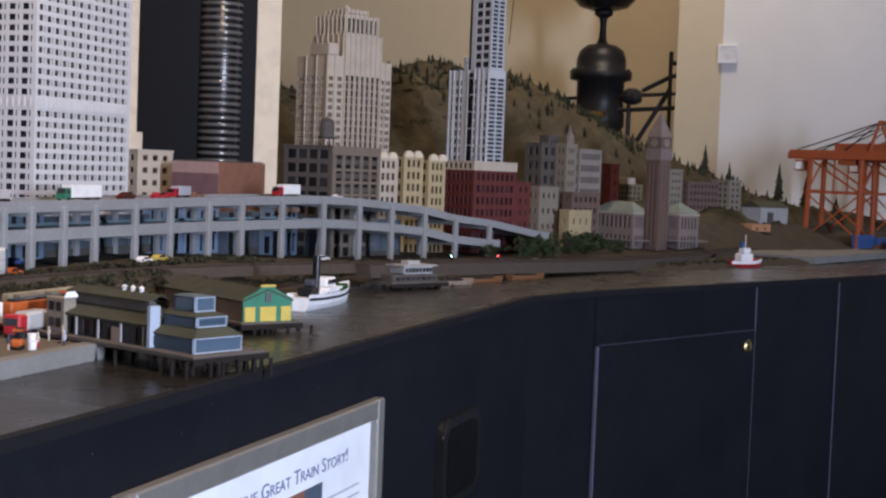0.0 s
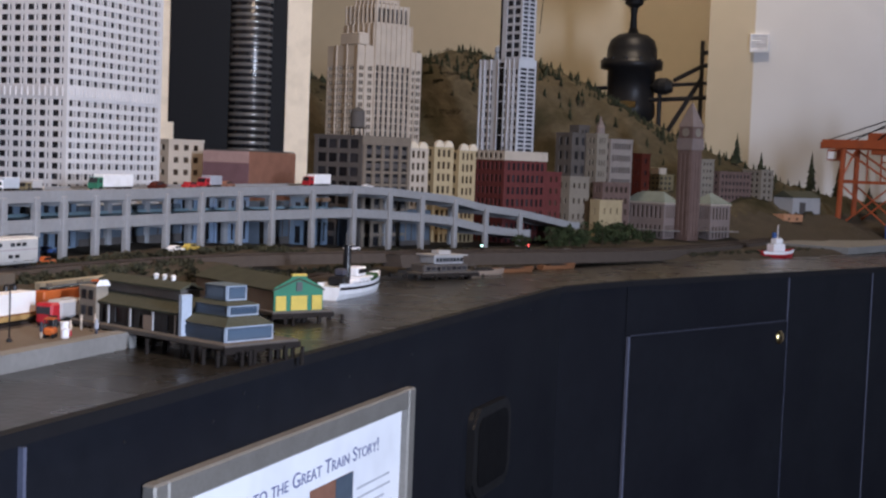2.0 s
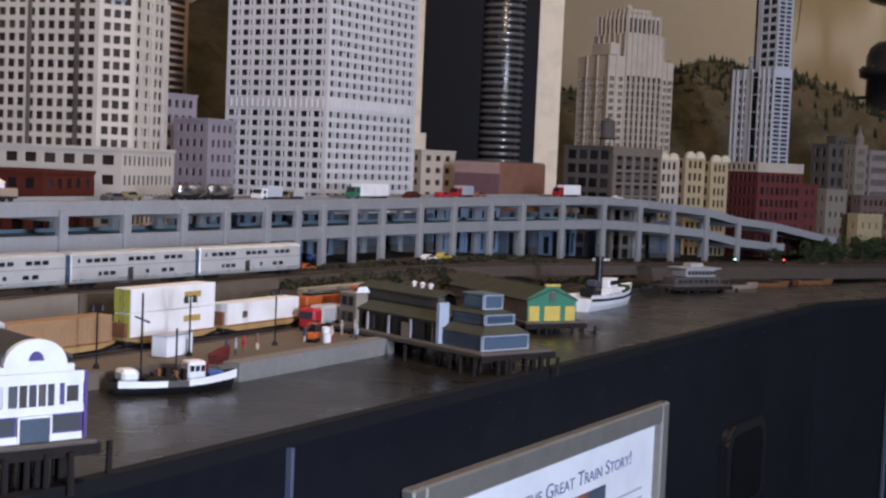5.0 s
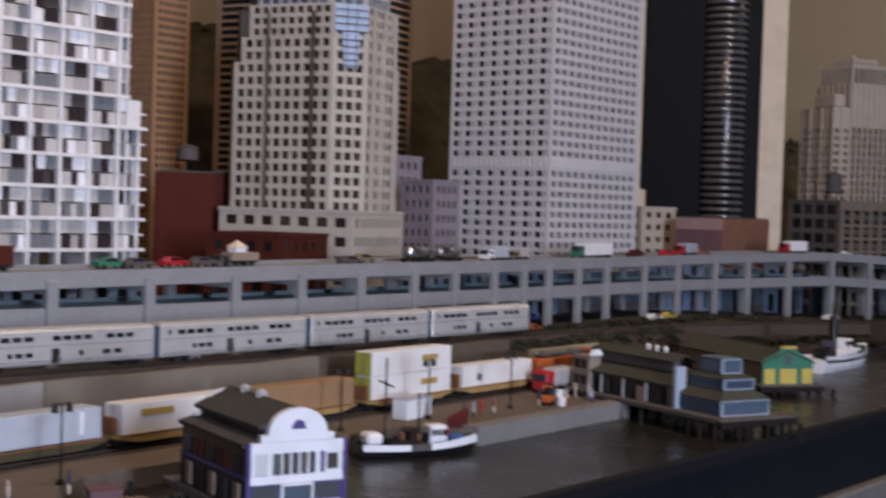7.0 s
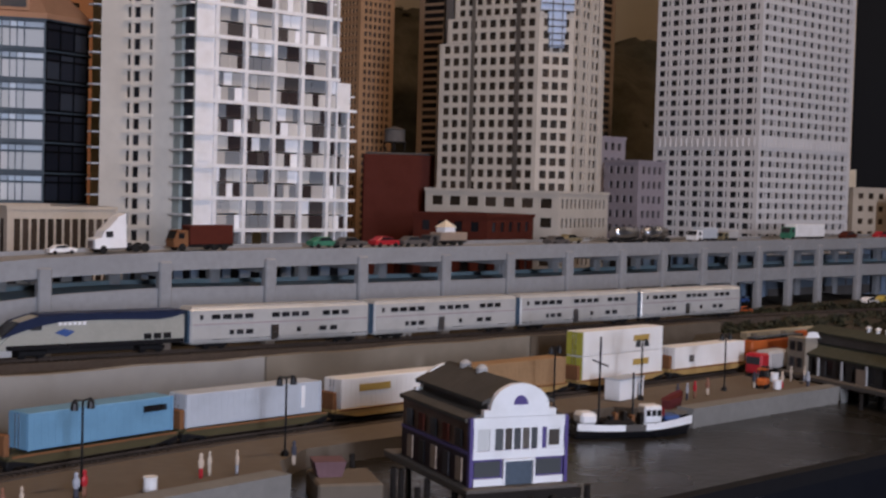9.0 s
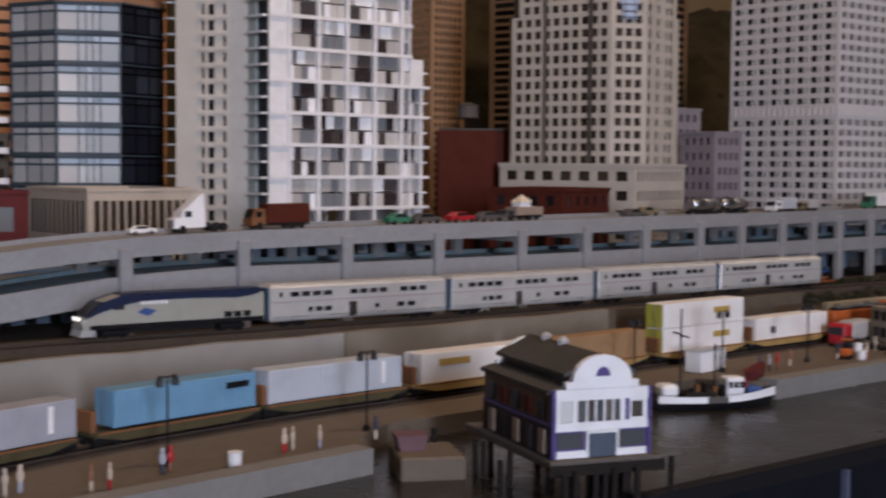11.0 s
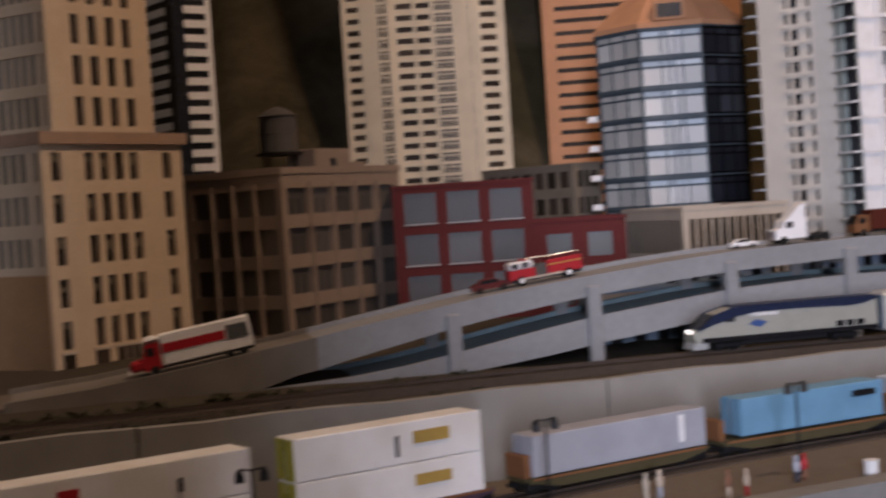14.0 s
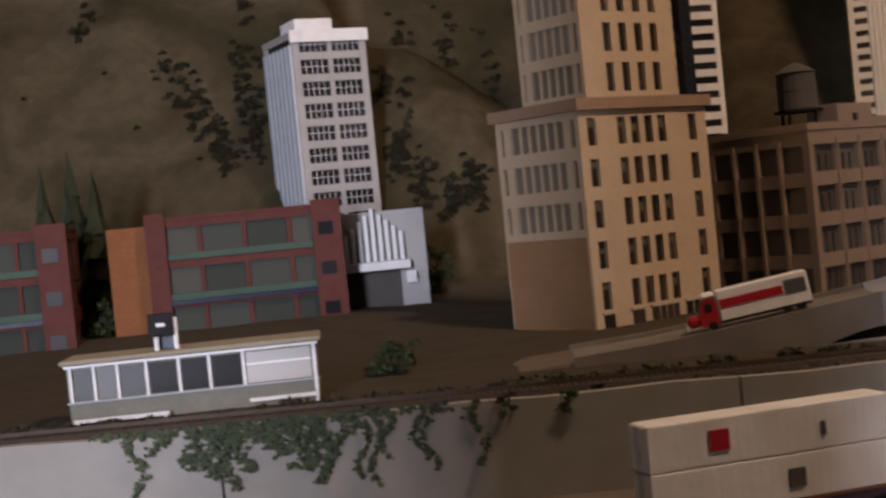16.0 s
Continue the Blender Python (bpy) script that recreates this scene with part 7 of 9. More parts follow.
part("body", B(0, 0.075, 0, 0.03, 0.001, 0.034, bevel=0.001), M["white"], t)
part("roof", B(-0.001, 0.076, -0.001, 0.031, 0.0342, 0.036), M["pale_grey"], t)
part("door", B(0.055, 0.066, -0.0015, -0.0003, 0.002, 0.026), M["pale_grey"], t)
t = hull("skiff", "small red skiff standing on the quay", pose(1.672, 1.150, QUAY + 0.0042, 0, -4, 15), 0.05, 0.018, 0.010, M["brick_red"])

# ---------------------------------------------------------------- tracks
MAIN = smooth_path([(-2.5, 1.55, 1.158), (0.0, 1.555, 1.158), (0.56, 1.585, 1.158), (0.9, 1.585, 1.158), (1.2, 1.56, 1.158), (1.5, 1.535, 1.158), (1.9, 1.52, 1.158), (2.3, 1.51, 1.158), (2.7, 1.495, 1.155), (3.07, 1.44, 1.150), (3.45, 1.33, 1.143), (3.8, 1.24, 1.136), (4.1, 1.13, 1.130), (4.4, 1.02, 1.125), (4.75, 0.91, 1.121), (5.4, 0.79, 1.117), (6.3, 0.66, 1.116), (7.3, 0.6, 1.116)], 0.03)
FREIGHT = smooth_path([(-2.5, 0.93, 1.105), (-0.8, 0.945, 1.105), (-0.3, 0.985, 1.105), (0.0, 1.035, 1.105), (0.2, 1.08, 1.105), (0.4, 1.14, 1.105), (0.6, 1.195, 1.105), (0.8, 1.245, 1.105), (1.0, 1.275, 1.105), (1.2, 1.288, 1.105), (2.1, 1.31, 1.105), (2.7, 1.325, 1.105), (3.2, 1.35, 1.106)], 0.03)


def track(name, label, path, bed):
    t = thing(name, label, "track", kind="structure")
    part("ballast", sweep(bmesh.new(), path, [(-0.030, -0.014 - bed), (-0.022, -0.0035), (0.022, -0.0035), (0.030, -0.014 - bed)]), M["ballast"], t)
    for o in (-0.0085, 0.0085):
        part("rail", sweep(bmesh.new(), path, [(o - 0.0006, -0.002), (o - 0.0006, 0.0), (o + 0.0006, 0.0), (o + 0.0006, -0.002)]), M["rail"], t)
    total = sum(np.linalg.norm(b[:2] - a[:2]) for a, b in zip(path, path[1:]))
    vs, fs = [], []
    s = 0.0
    while s < total:
        p, a = along(path, s)
        m = pose(p[0], p[1], p[2], 0, 0, a)
        k = len(vs)
        vs += [tuple(m @ Vector((x, y, z))) for z in (-0.0036, -0.0021) for y in (-0.0145, 0.0145) for x in (-0.0014, 0.0014)]
        fs += [tuple(k + i for i in q) for q in ((4, 5, 7, 6), (0, 1, 5, 4), (2, 6, 7, 3), (0, 4, 6, 2), (1, 3, 7, 5))]
        s += 0.0072
    ob = new("sleeper", raw("sleeper", vs, fs, M["sleeper"]))
    ob.parent = t
    tagged(ob, kind="stuff")
    return t


track("main_track", "ballasted main line track below the viaduct", MAIN, 0.012)
track("freight_track", "ballasted freight track along the quay", FREIGHT, 0.0)
OFF = [p + np.array([0.02, -0.055, -0.002]) for p in MAIN if p[0] > 3.4]
track("yard_track", "ballasted yard track beside the main line", OFF, 0.02)


def on_track(path, x):
    """Length along a path at which it reaches x."""
    s = 0.0
    for a, b in zip(path, path[1:]):
        if b[0] >= x:
            return s + np.linalg.norm(b[:2] - a[:2]) * (x - a[0]) / (b[0] - a[0])
        s += np.linalg.norm(b[:2] - a[:2])
    return s


def rail_pose(path, s, length):
    """Pose of a vehicle that spans s to s + length."""
    a, _ = along(path, s + 0.14 * length)
    b, _ = along(path, s + 0.86 * length)
    c = (a + b) / 2
    return pose(c[0], c[1], c[2], 0, -math.degrees(math.atan2(b[2] - a[2], np.hypot(b[0] - a[0], b[1] - a[1]))), math.degrees(math.atan2(b[1] - a[1], b[0] - a[0])))


wheel_mesh = mesh_of("wheel", lathe(bmesh.new(), [(0.0056, -0.0016), (0.0060, -0.0010), (0.0052, 0.0), (0.0052, 0.0016)], 14, pose(0, 0, 0, 90)), M["iron"])


def bogie(parent, x, wheels=2, w=0.030):
    b = part("bogie", B(-0.017, 0.017, -w / 2, w / 2, 0.004, 0.010, bevel=0.001), M["iron"], parent, at=pose(x, 0, 0))
    for k in range(wheels):
        for y in (-0.0095, 0.0095):
            shared("wheel", wheel_mesh, b, pose((k - (wheels - 1) / 2) * 0.022 if wheels == 2 else 0, y, 0.0060))


# passenger locomotive
LOCO = 0.232
t = thing("passenger_locomotive", "silver diesel locomotive with dark blue nose and roof", "locomotive", rail_pose(MAIN, on_track(MAIN, 0.97), LOCO))
prof = [(-0.116, 0.012), (0.116, 0.012), (0.116, 0.050), (-0.040, 0.050), (-0.070, 0.0495), (-0.092, 0.043), (-0.111, 0.027), (-0.116, 0.022)]
bm = extrude_xz(bmesh.new(), prof, -0.0175, 0.0175)
bmesh.ops.bevel(bm, geom=[e for e in bm.edges if abs(e.verts[0].co.y - e.verts[1].co.y) < 1e-6 and min(e.verts[0].co.z, e.verts[1].co.z) > 0.021], offset=0.004, segments=2, affect="EDGES")
part("body", bm, M["loco_grey"], t)
stripe = [(-0.1162, 0.0245), (-0.095, 0.0315), (-0.070, 0.0385), (-0.045, 0.0425), (0.0, 0.0435), (0.05, 0.0425), (0.08, 0.0415), (0.100, 0.0435), (0.1155, 0.048), (0.1155, 0.0506), (-0.040, 0.0506), (-0.070, 0.0501), (-0.0925, 0.0436), (-0.1117, 0.0277)]
for y0, y1 in ((-0.0182, -0.0177), (0.0177, 0.0182)):
    part("roof_stripe", extrude_xz(bmesh.new(), stripe, y0, y1), M["navy"], t, "dark blue flowing roof stripe")
part("roof", B(-0.068, 0.114, -0.0135, 0.0135, 0.0502, 0.0522, bevel=0.0006), M["navy"], t, "dark blue roof")
part("nose_band", extrude_xz(bmesh.new(), [(-0.1128, 0.0275), (-0.0935, 0.0440), (-0.0920, 0.0432), (-0.1108, 0.0268)], -0.0165, 0.0165), M["black"], t, "dark windscreen band")
part("skirt", B(-0.060, 0.050, -0.0172, 0.0172, 0.0055, 0.0118, bevel=0.001), M["iron"], t, "dark fuel tank and skirt")
for y0 in (-0.0184, 0.0178):
    part("sill_band", B(-0.108, 0.115, y0, y0 + 0.0006, 0.0118, 0.0172), M["black"], t, "black underframe band")
part("pilot", extrude_xz(bmesh.new(), [(-0.119, 0.004), (-0.100, 0.004), (-0.100, 0.0115), (-0.117, 0.0115)], -0.015, 0.015), M["silver"], t, "silver snowplough")
for y in (-0.0180, 0.0178):
    for k in range(3):
        part("grille", B(0.062 + k * 0.013, 0.072 + k * 0.013, y, y + 0.0006, 0.018, 0.025), M["black"], t)
    part("cab_window", B(-0.080, -0.066, y, y + 0.0006, 0.034, 0.041), DARK[0], t)
    part("chevron", extrude_xz(bmesh.new(), [(-0.050, 0.030), (-0.040, 0.035), (-0.026, 0.031), (-0.036, 0.025)], y - 0.0002, y + 0.0002), M["blue"], t, "plain blue chevron")
    for k in range(6):
        part("roof_vent", B(-0.046 + k * 0.006, -0.042 + k * 0.006, y, y + 0.0006, 0.0385, 0.0425), M["white"], t)
for k in range(2):
    part("headlight", lathe(bmesh.new(), [(0.002, 0), (0.002, 0.002)], 10, pose(-0.1165, -0.006 + 0.012 * k, 0.0245, 0, -90)), glow("headlight_glow", (1.0, 0.95, 0.85), 2.5), t, "lit headlight")
bogie(t, -0.075, 2)
bogie(t, 0.075, 2)

# double-deck coaches
CAR = 0.272
coach = thing("double_deck_coach", "silver double-deck coach with two rows of dark windows", "coach", rail_pose(MAIN, on_track(MAIN, 0.97) + LOCO + 0.008, CAR), group="passenger train coaches")
bm = B(-CAR / 2, CAR / 2, -0.0175, 0.0175, 0.0075, 0.0525, bevel=0.003)
part("body", bm, M["silver"], coach)
part("roof", B(-CAR / 2 + 0.004, CAR / 2 - 0.004, -0.0135, 0.0135, 0.0526, 0.0542, bevel=0.0006), M["silver"], coach)
for y in (-0.0182, 0.0177):
    for x0, x1 in ((-0.122, -0.118), (-0.106, -0.094), (-0.090, -0.078), (-0.074, -0.062), (-0.058, -0.046), (-0.018, -0.007), (-0.003, 0.008), (0.012, 0.023), (0.027, 0.038), (0.060, 0.071), (0.075, 0.086), (0.090, 0.101)):
        part("window", B(x0, x1, y, y + 0.0006, 0.0385, 0.0445), DARK[0], coach)
    for x0, x1 in ((-0.080, -0.074), (-0.070, -0.060), (-0.056, -0.046), (0.020, 0.026), (0.055, 0.066), (0.072, 0.083)):
        part("window", B(x0, x1, y, y + 0.0006, 0.0185, 0.0245), DARK[0], coach)
    part("stripe", B(-CAR / 2 + 0.004, CAR / 2 - 0.004, y + 0.0001, y + 0.0005, 0.0318, 0.0330), M["stripe_rose"], coach, "thin pale rose waist stripe")
    part("door", B(-0.020, -0.008, y, y + 0.0006, 0.0095, 0.0285), M["steel"], coach, "bright side door")
    part("flute", B(-CAR / 2 + 0.004, CAR / 2 - 0.004, y + 0.0002, y + 0.0005, 0.0128, 0.0136), M["steel"], coach)
for x in (-CAR / 2 - 0.003, CAR / 2 - 0.0001):
    part("gangway", B(x, x + 0.0031, -0.0165, 0.0165, 0.010, 0.0505), M["end_blue"], coach, "dark blue end gangway")
bogie(coach, -0.098)
bogie(coach, 0.098)
for k in range(1, 4):
    copy_thing(coach, rail_pose(MAIN, on_track(MAIN, 0.97) + LOCO + 0.008 + k * (CAR + 0.007), CAR))


# container train
def well_car(x0, x1, color):
    L = x1 - x0
    t = thing("well_wagon", "weathered container well wagon on the freight track", "wagon", rail_pose(FREIGHT, on_track(FREIGHT, x0), L), group="container wagons")
    part("side_sill", extrude_xz(bmesh.new(), [(-L / 2, 0.011), (-L / 2 + 0.03, 0.005), (L / 2 - 0.03, 0.005), (L / 2, 0.011), (L / 2, 0.0145), (-L / 2, 0.0145)], -0.0165, -0.0145), color, t)
    part("side_sill", extrude_xz(bmesh.new(), [(-L / 2, 0.011), (-L / 2 + 0.03, 0.005), (L / 2 - 0.03, 0.005), (L / 2, 0.011), (L / 2, 0.0145), (-L / 2, 0.0145)], 0.0145, 0.0165), color, t)
    part("floor", B(-L / 2, L / 2, -0.0144, 0.0144, 0.009, 0.0125), color, t)
    part("end_platform", B(-L / 2 - 0.004, -L / 2 + 0.022, -0.013, 0.013, 0.0126, 0.0145), color, t)
    if x0 > 0.6:
        part("bulkhead", B(-L / 2 - 0.004, -L / 2 + 0.002, -0.0145, 0.0145, 0.0147, 0.034, bevel=0.0008), M["rust"], t, "rusty brown end bulkhead")
    part("top_chord", B(-L / 2 + 0.003, L / 2 - 0.003, -0.0172, -0.0166, 0.0125, 0.0145), M["rust"], t, "rusty top edge of the sill")
    part("coupler", B(-L / 2 - 0.012, -L / 2 - 0.0041, -0.002, 0.002, 0.008, 0.011), M["iron"], t)
    bogie(t, -L / 2 + 0.016)
    bogie(t, L / 2 - 0.016)
    return t


def container(x0, x1, z, h, color, label, end=None, marks=()):
    L = x1 - x0
    m = rail_pose(FREIGHT, on_track(FREIGHT, x0), L)
    m.translation.z += z
    t = thing("container", label, "container", m, group="freight containers")
    part("box", B(-L / 2, L / 2, -0.0145, 0.0145, 0, h, bevel=0.0008), color, t)
    n = int(L / 0.008)
    bm = bmesh.new()
    for k in range(n):
        x = -L / 2 + 0.006 + k * (L - 0.012) / n
        box(bm, x, x + 0.0045, -0.01472, -0.01455, 0.002, h - 0.002)
    tagged(part("corrugation", bm, color, t), kind="stuff")
    for x in (-L / 2 - 0.0006, L / 2 - 0.0020):
        part("corner_post", B(x, x + 0.0026, -0.0153, -0.0125, 0, h), color, t)
    part("door", B(-L / 2 - 0.0012, -L / 2 - 0.0007, -0.0135, 0.0135, 0.001, h - 0.001), end or color, t)
    part("lock_bar", B(-L / 2 - 0.0020, -L / 2 - 0.0013, -0.003, -0.0022, 0.001, h - 0.001), M["steel"], t)
    part("lock_bar", B(-L / 2 - 0.0020, -L / 2 - 0.0013, 0.0022, 0.003, 0.001, h - 0.001), M["steel"], t)
    for (u0, u1, v0, v1, c) in marks:
        part("marking", B(u0 * L - L / 2, u1 * L - L / 2, -0.0158, -0.0150, v0 * h, v1 * h), c, t)
    return t


tanc = mat("wagon_tan", (0.42, 0.27, 0.10), 0.7, scale=30, var=0.2)
violet = mat("wagon_violet", (0.07, 0.045, 0.07), 0.7, scale=30)
olive = mat("wagon_olive", (0.075, 0.064, 0.032), 0.8, scale=30)
ochre = mat("label_ochre", (0.45, 0.30, 0.08), 0.6)
lime = mat("door_lime", (0.42, 0.40, 0.06), 0.6)
brownc = mat("container_brown", (0.34, 0.21, 0.11), 0.8, scale=25, var=0.2)
HC = 0.0325
for x0, x1, c in ((0.18, 0.375, violet), (0.395, 0.575, violet), (0.605, 0.80, olive), (0.815, 1.01, olive), (1.018, 1.21, olive), (1.222, 1.41, tanc), (1.43, 1.62, tanc), (1.645, 1.83, tanc), (1.85, 2.04, tanc)):
    well_car(x0, x1, c)
lab = "white container with small markings on a well wagon"
container(0.185, 0.372, 0.0128, HC, M["box_white"], "white lower container in a well wagon", None, ((0.55, 0.62, 0.3, 0.7, M["dark_stone"]),))
container(0.185, 0.372, 0.0458, HC, M["box_white"], "white upper container with a red square mark", None, ((0.24, 0.32, 0.30, 0.75, M["red"]), (0.7, 0.72, 0.3, 0.6, M["dark_stone"])))
container(0.400, 0.566, 0.0128, HC, M["box_white"], "white lower container with lime doors", lime, ((0.62, 0.82, 0.45, 0.72, ochre),))
container(0.400, 0.566, 0.0458, HC, M["box_white"], "white upper container with lime doors", lime, ((0.62, 0.82, 0.45, 0.75, ochre), (0.52, 0.54, 0.2, 0.7, M["dark_stone"])))
container(0.610, 0.798, 0.0152, 0.034, M["trailer"], "pale grey trailer on a spine wagon", M["trailer"], ((0.84, 0.87, 0.2, 0.9, M["white"]),))
container(0.836, 1.003, 0.0165, 0.034, M["sky_blue"], "bright blue container on a spine wagon", M["sky_blue"], ((0.78, 0.95, 0.62, 0.80, M["black"]),))
container(1.022, 1.200, 0.0152, 0.034, M["pale_grey"], "pale grey trailer with bright end post", M["pale_grey"], ((0.84, 0.87, 0.2, 0.9, M["white"]),))
container(1.230, 1.405, 0.0140, 0.034, M["box_white"], "white container with an ochre label", None, ((0.15, 0.42, 0.55, 0.78, ochre),))
container(1.436, 1.615, 0.0140, 0.034, brownc, "brown container on a tan wagon", None)
container(1.652, 1.826, 0.0128, HC, M["box_white"], "white lower container in a tan wagon", lime, ((0.62, 0.82, 0.45, 0.7, ochre),))
container(1.652, 1.826, 0.0458, HC, M["box_white"], "white upper container with lime doors", lime, ((0.62, 0.82, 0.45, 0.7, ochre),))
container(1.858, 2.036, 0.0128, HC, M["box_white"], "white lower container with faint markings", None, ((0.2, 0.26, 0.3, 0.6, M["dark_stone"]),))
t = thing("freight_locomotive", "orange and dark freight diesel locomotive", "locomotive", rail_pose(FREIGHT, on_track(FREIGHT, 2.06), 0.22))
part("frame", B(-0.11, 0.11, -0.0165, 0.0165, 0.009, 0.0135), M["iron"], t)
part("hood", B(-0.105, 0.06, -0.011, 0.011, 0.0136, 0.042, bevel=0.002), M["orange"], t)
part("cab", B(0.0605, 0.092, -0.016, 0.016, 0.0136, 0.048, bevel=0.002), M["orange"], t)
part("nose", B(0.0925, 0.108, -0.013, 0.013, 0.0136, 0.032, bevel=0.003), M["orange"], t)
part("roof", B(-0.09, 0.05, -0.009, 0.009, 0.0421, 0.046, bevel=0.001), M["black"], t)
for y in (-0.0168, 0.0160):
    part("cab_window", B(0.066, 0.086, y, y + 0.0008, 0.034, 0.043), DARK[0], t)
bogie(t, -0.075)
bogie(t, 0.075)


# ---------------------------------------------------------------- road vehicles
def wheels(t, xs, w, r):
    me = mesh_of("wheel", lathe(bmesh.new(), [(r * 0.6, -0.0018), (r, -0.0012), (r, 0.0012), (r * 0.6, 0.0018)], 14, pose(0, 0, 0, 90)), M["rubber"])
    for x in xs:
        for y in (-w / 2 + 0.001, w / 2 - 0.001):
            shared("wheel", me, t, pose(x, y, r))


def car(x, y, z, ang, color, label, pitch=0, size=1.0):
    t = thing("car", label, "car", pose(x, y, z, 0, pitch, ang) @ Matrix.Scale(size, 4), group="model cars")
    body = [(-0.026, 0.004), (0.026, 0.004), (0.027, 0.009), (0.024, 0.0105), (0.014, 0.011), (0.007, 0.0165), (-0.012, 0.0168), (-0.020, 0.0115), (-0.026, 0.011)]
    bm = extrude_xz(bmesh.new(), body, -0.0095, 0.0095)
    bmesh.ops.bevel(bm, geom=[e for e in bm.edges if e.verts[0].co.z > 0.008 and e.verts[1].co.z > 0.008 and abs(e.verts[0].co.y - e.verts[1].co.y) < 1e-6], offset=0.0015, segments=1, affect="EDGES")
    part("body", bm, color, t)
    glass = [(-0.0165, 0.0112), (0.0110, 0.0112), (0.0062, 0.0158), (-0.0115, 0.0160)]
    for y0 in (-0.0098, 0.0092):
        part("window", extrude_xz(bmesh.new(), glass, y0, y0 + 0.0006), DARK[0], t)
    wheels(t, (-0.016, 0.016), 0.019, 0.0038)
    return t


def truck(x, y, z, ang, cab, load, label, length=0.085, height=0.036, pitch=0, stripe=None):
    t = thing("truck", label, "truck", pose(x, y, z, 0, pitch, ang), group="model trucks")
    h = length / 2
    part("chassis", B(-h, h, -0.011, 0.011, 0.0055, 0.0085), M["iron"], t)
    part("cab", extrude_xz(bmesh.new(), [(-h, 0.006), (-h + 0.022, 0.006), (-h + 0.022, height * 0.82), (-h + 0.006, height * 0.82), (-h + 0.001, height * 0.48), (-h - 0.001, height * 0.44)], -0.012, 0.012), cab, t)
    part("windscreen", extrude_xz(bmesh.new(), [(-h + 0.0003, height * 0.50), (-h + 0.0052, height * 0.78), (-h + 0.0044, height * 0.79), (-h - 0.0006, height * 0.51)], -0.010, 0.010), DARK[0], t)
    part("cargo_box", B(-h + 0.024, h, -0.0135, 0.0135, 0.0088, height, bevel=0.001), load, t)
    for y0 in (-0.0127, 0.0121):
        part("side_window", B(-h + 0.007, -h + 0.016, y0, y0 + 0.0006, height * 0.5, height * 0.72), DARK[0], t)
    if stripe:
        for y0 in (-0.0142, 0.0136):
            part("stripe", B(-h + 0.026, h - 0.032, y0, y0 + 0.0006, height * 0.52, height * 0.76), stripe, t, "red side stripe")
            part("rear_panel", B(h - 0.030, h - 0.004, y0, y0 + 0.0006, height * 0.48, height * 0.86), GREY[0], t, "grey picture panel")
        part("bonnet", B(-h - 0.016, -h + 0.002, -0.011, 0.011, 0.007, height * 0.46, bevel=0.004), cab, t, "rounded red bonnet")
        part("bumper", B(-h - 0.018, -h - 0.0162, -0.011, 0.011, 0.006, 0.011), M["white"], t)
        part("roof_deflector", B(-h + 0.004, -h + 0.0235, -0.0125, 0.0125, height * 0.83, height, bevel=0.004), load, t, "white overhang above the cab")
    wheels(t, (-h + 0.013, h - 0.03, h - 0.014), 0.024, 0.0055)
    return t


def deck_pose(x, off=0.05):
    i = min(range(len(VPATH) - 1), key=lambda k: abs(VPATH[k][0] - x))
    a, b = VPATH[max(0, i - 1)], VPATH[i + 1]
    ang = math.degrees(math.atan2(b[1] - a[1], b[0] - a[0]))
    y = float(np.interp(x, [p[0] for p in VPATH], [p[1] for p in VPATH]))
    slope = (table(VT, x + 0.03) - table(VT, x - 0.03)) / 0.06
    return x - off * math.sin(radians(ang)), y + off * math.cos(radians(ang)), table(VT, x) - 0.0055, ang, -math.degrees(math.atan(slope))


def place(x, off=0.05):
    x, y, z, a, p = deck_pose(x, off)
    return x, y, z, a, p


for x, c, lab, off in ((1.16, "white", "white saloon car on the viaduct", 0.13), (1.578, "green", "green saloon car on the viaduct", 0.11), (1.70, "red", "red saloon car on the viaduct", 0.11), (1.75, "dark_stone", "dark saloon car on the viaduct", 0.10), (1.62, "dark_stone", "dark saloon car on the viaduct", 0.10), (2.05, "dark_stone", "dark saloon car on the viaduct", 0.05), (3.12, "brick_dark", "maroon saloon car on the viaduct", 0.05), (3.20, "brick_dark", "maroon saloon car on the viaduct", 0.09), (3.28, "red", "red saloon car on the viaduct", 0.05), (2.68, "stone_tan", "tan saloon car on the viaduct", 0.09), (4.08, "white", "white van-like car on the viaduct", 0.05), (0.80, "brick_red", "red car on the viaduct ramp", 0.115), (3.45, "brick_brown", "brown car on the viaduct", 0.05), (2.15, "olive_stone", "olive car on the viaduct", 0.10)):
    px, py, pz, a, p = place(x, off)
    car(px, py, pz, a, M[c], lab, p, 0.74 if c == "white" else 1.0)
for x, cab, load, lab, ln, ht, off in ((2.51, "white", "pale_grey", "white and grey box truck on the viaduct", 0.075, 0.030, 0.05), (2.60, "olive_stone", "stone_grey", "olive truck with a grey load on the viaduct", 0.06, 0.024, 0.05), (2.92, "green", "white", "green truck with a long white box on the viaduct", 0.15, 0.036, 0.05), (3.37, "red", "trailer", "red and pale grey truck on the viaduct", 0.08, 0.032, 0.05), (3.855, "red", "white", "red truck with a white box on the viaduct", 0.10, 0.036, 0.05), (1.36, "rust", "brick_dark", "rusty red stake truck on the viaduct", 0.095, 0.036, 0.11), (1.83, "dark_stone", "tan_wall", "dark flat truck with a tan load", 0.085, 0.022, 0.11)):
    px, py, pz, a, p = place(x, off)
    truck(px, py, pz, a, M[cab], M[load], lab, ln, ht, p)
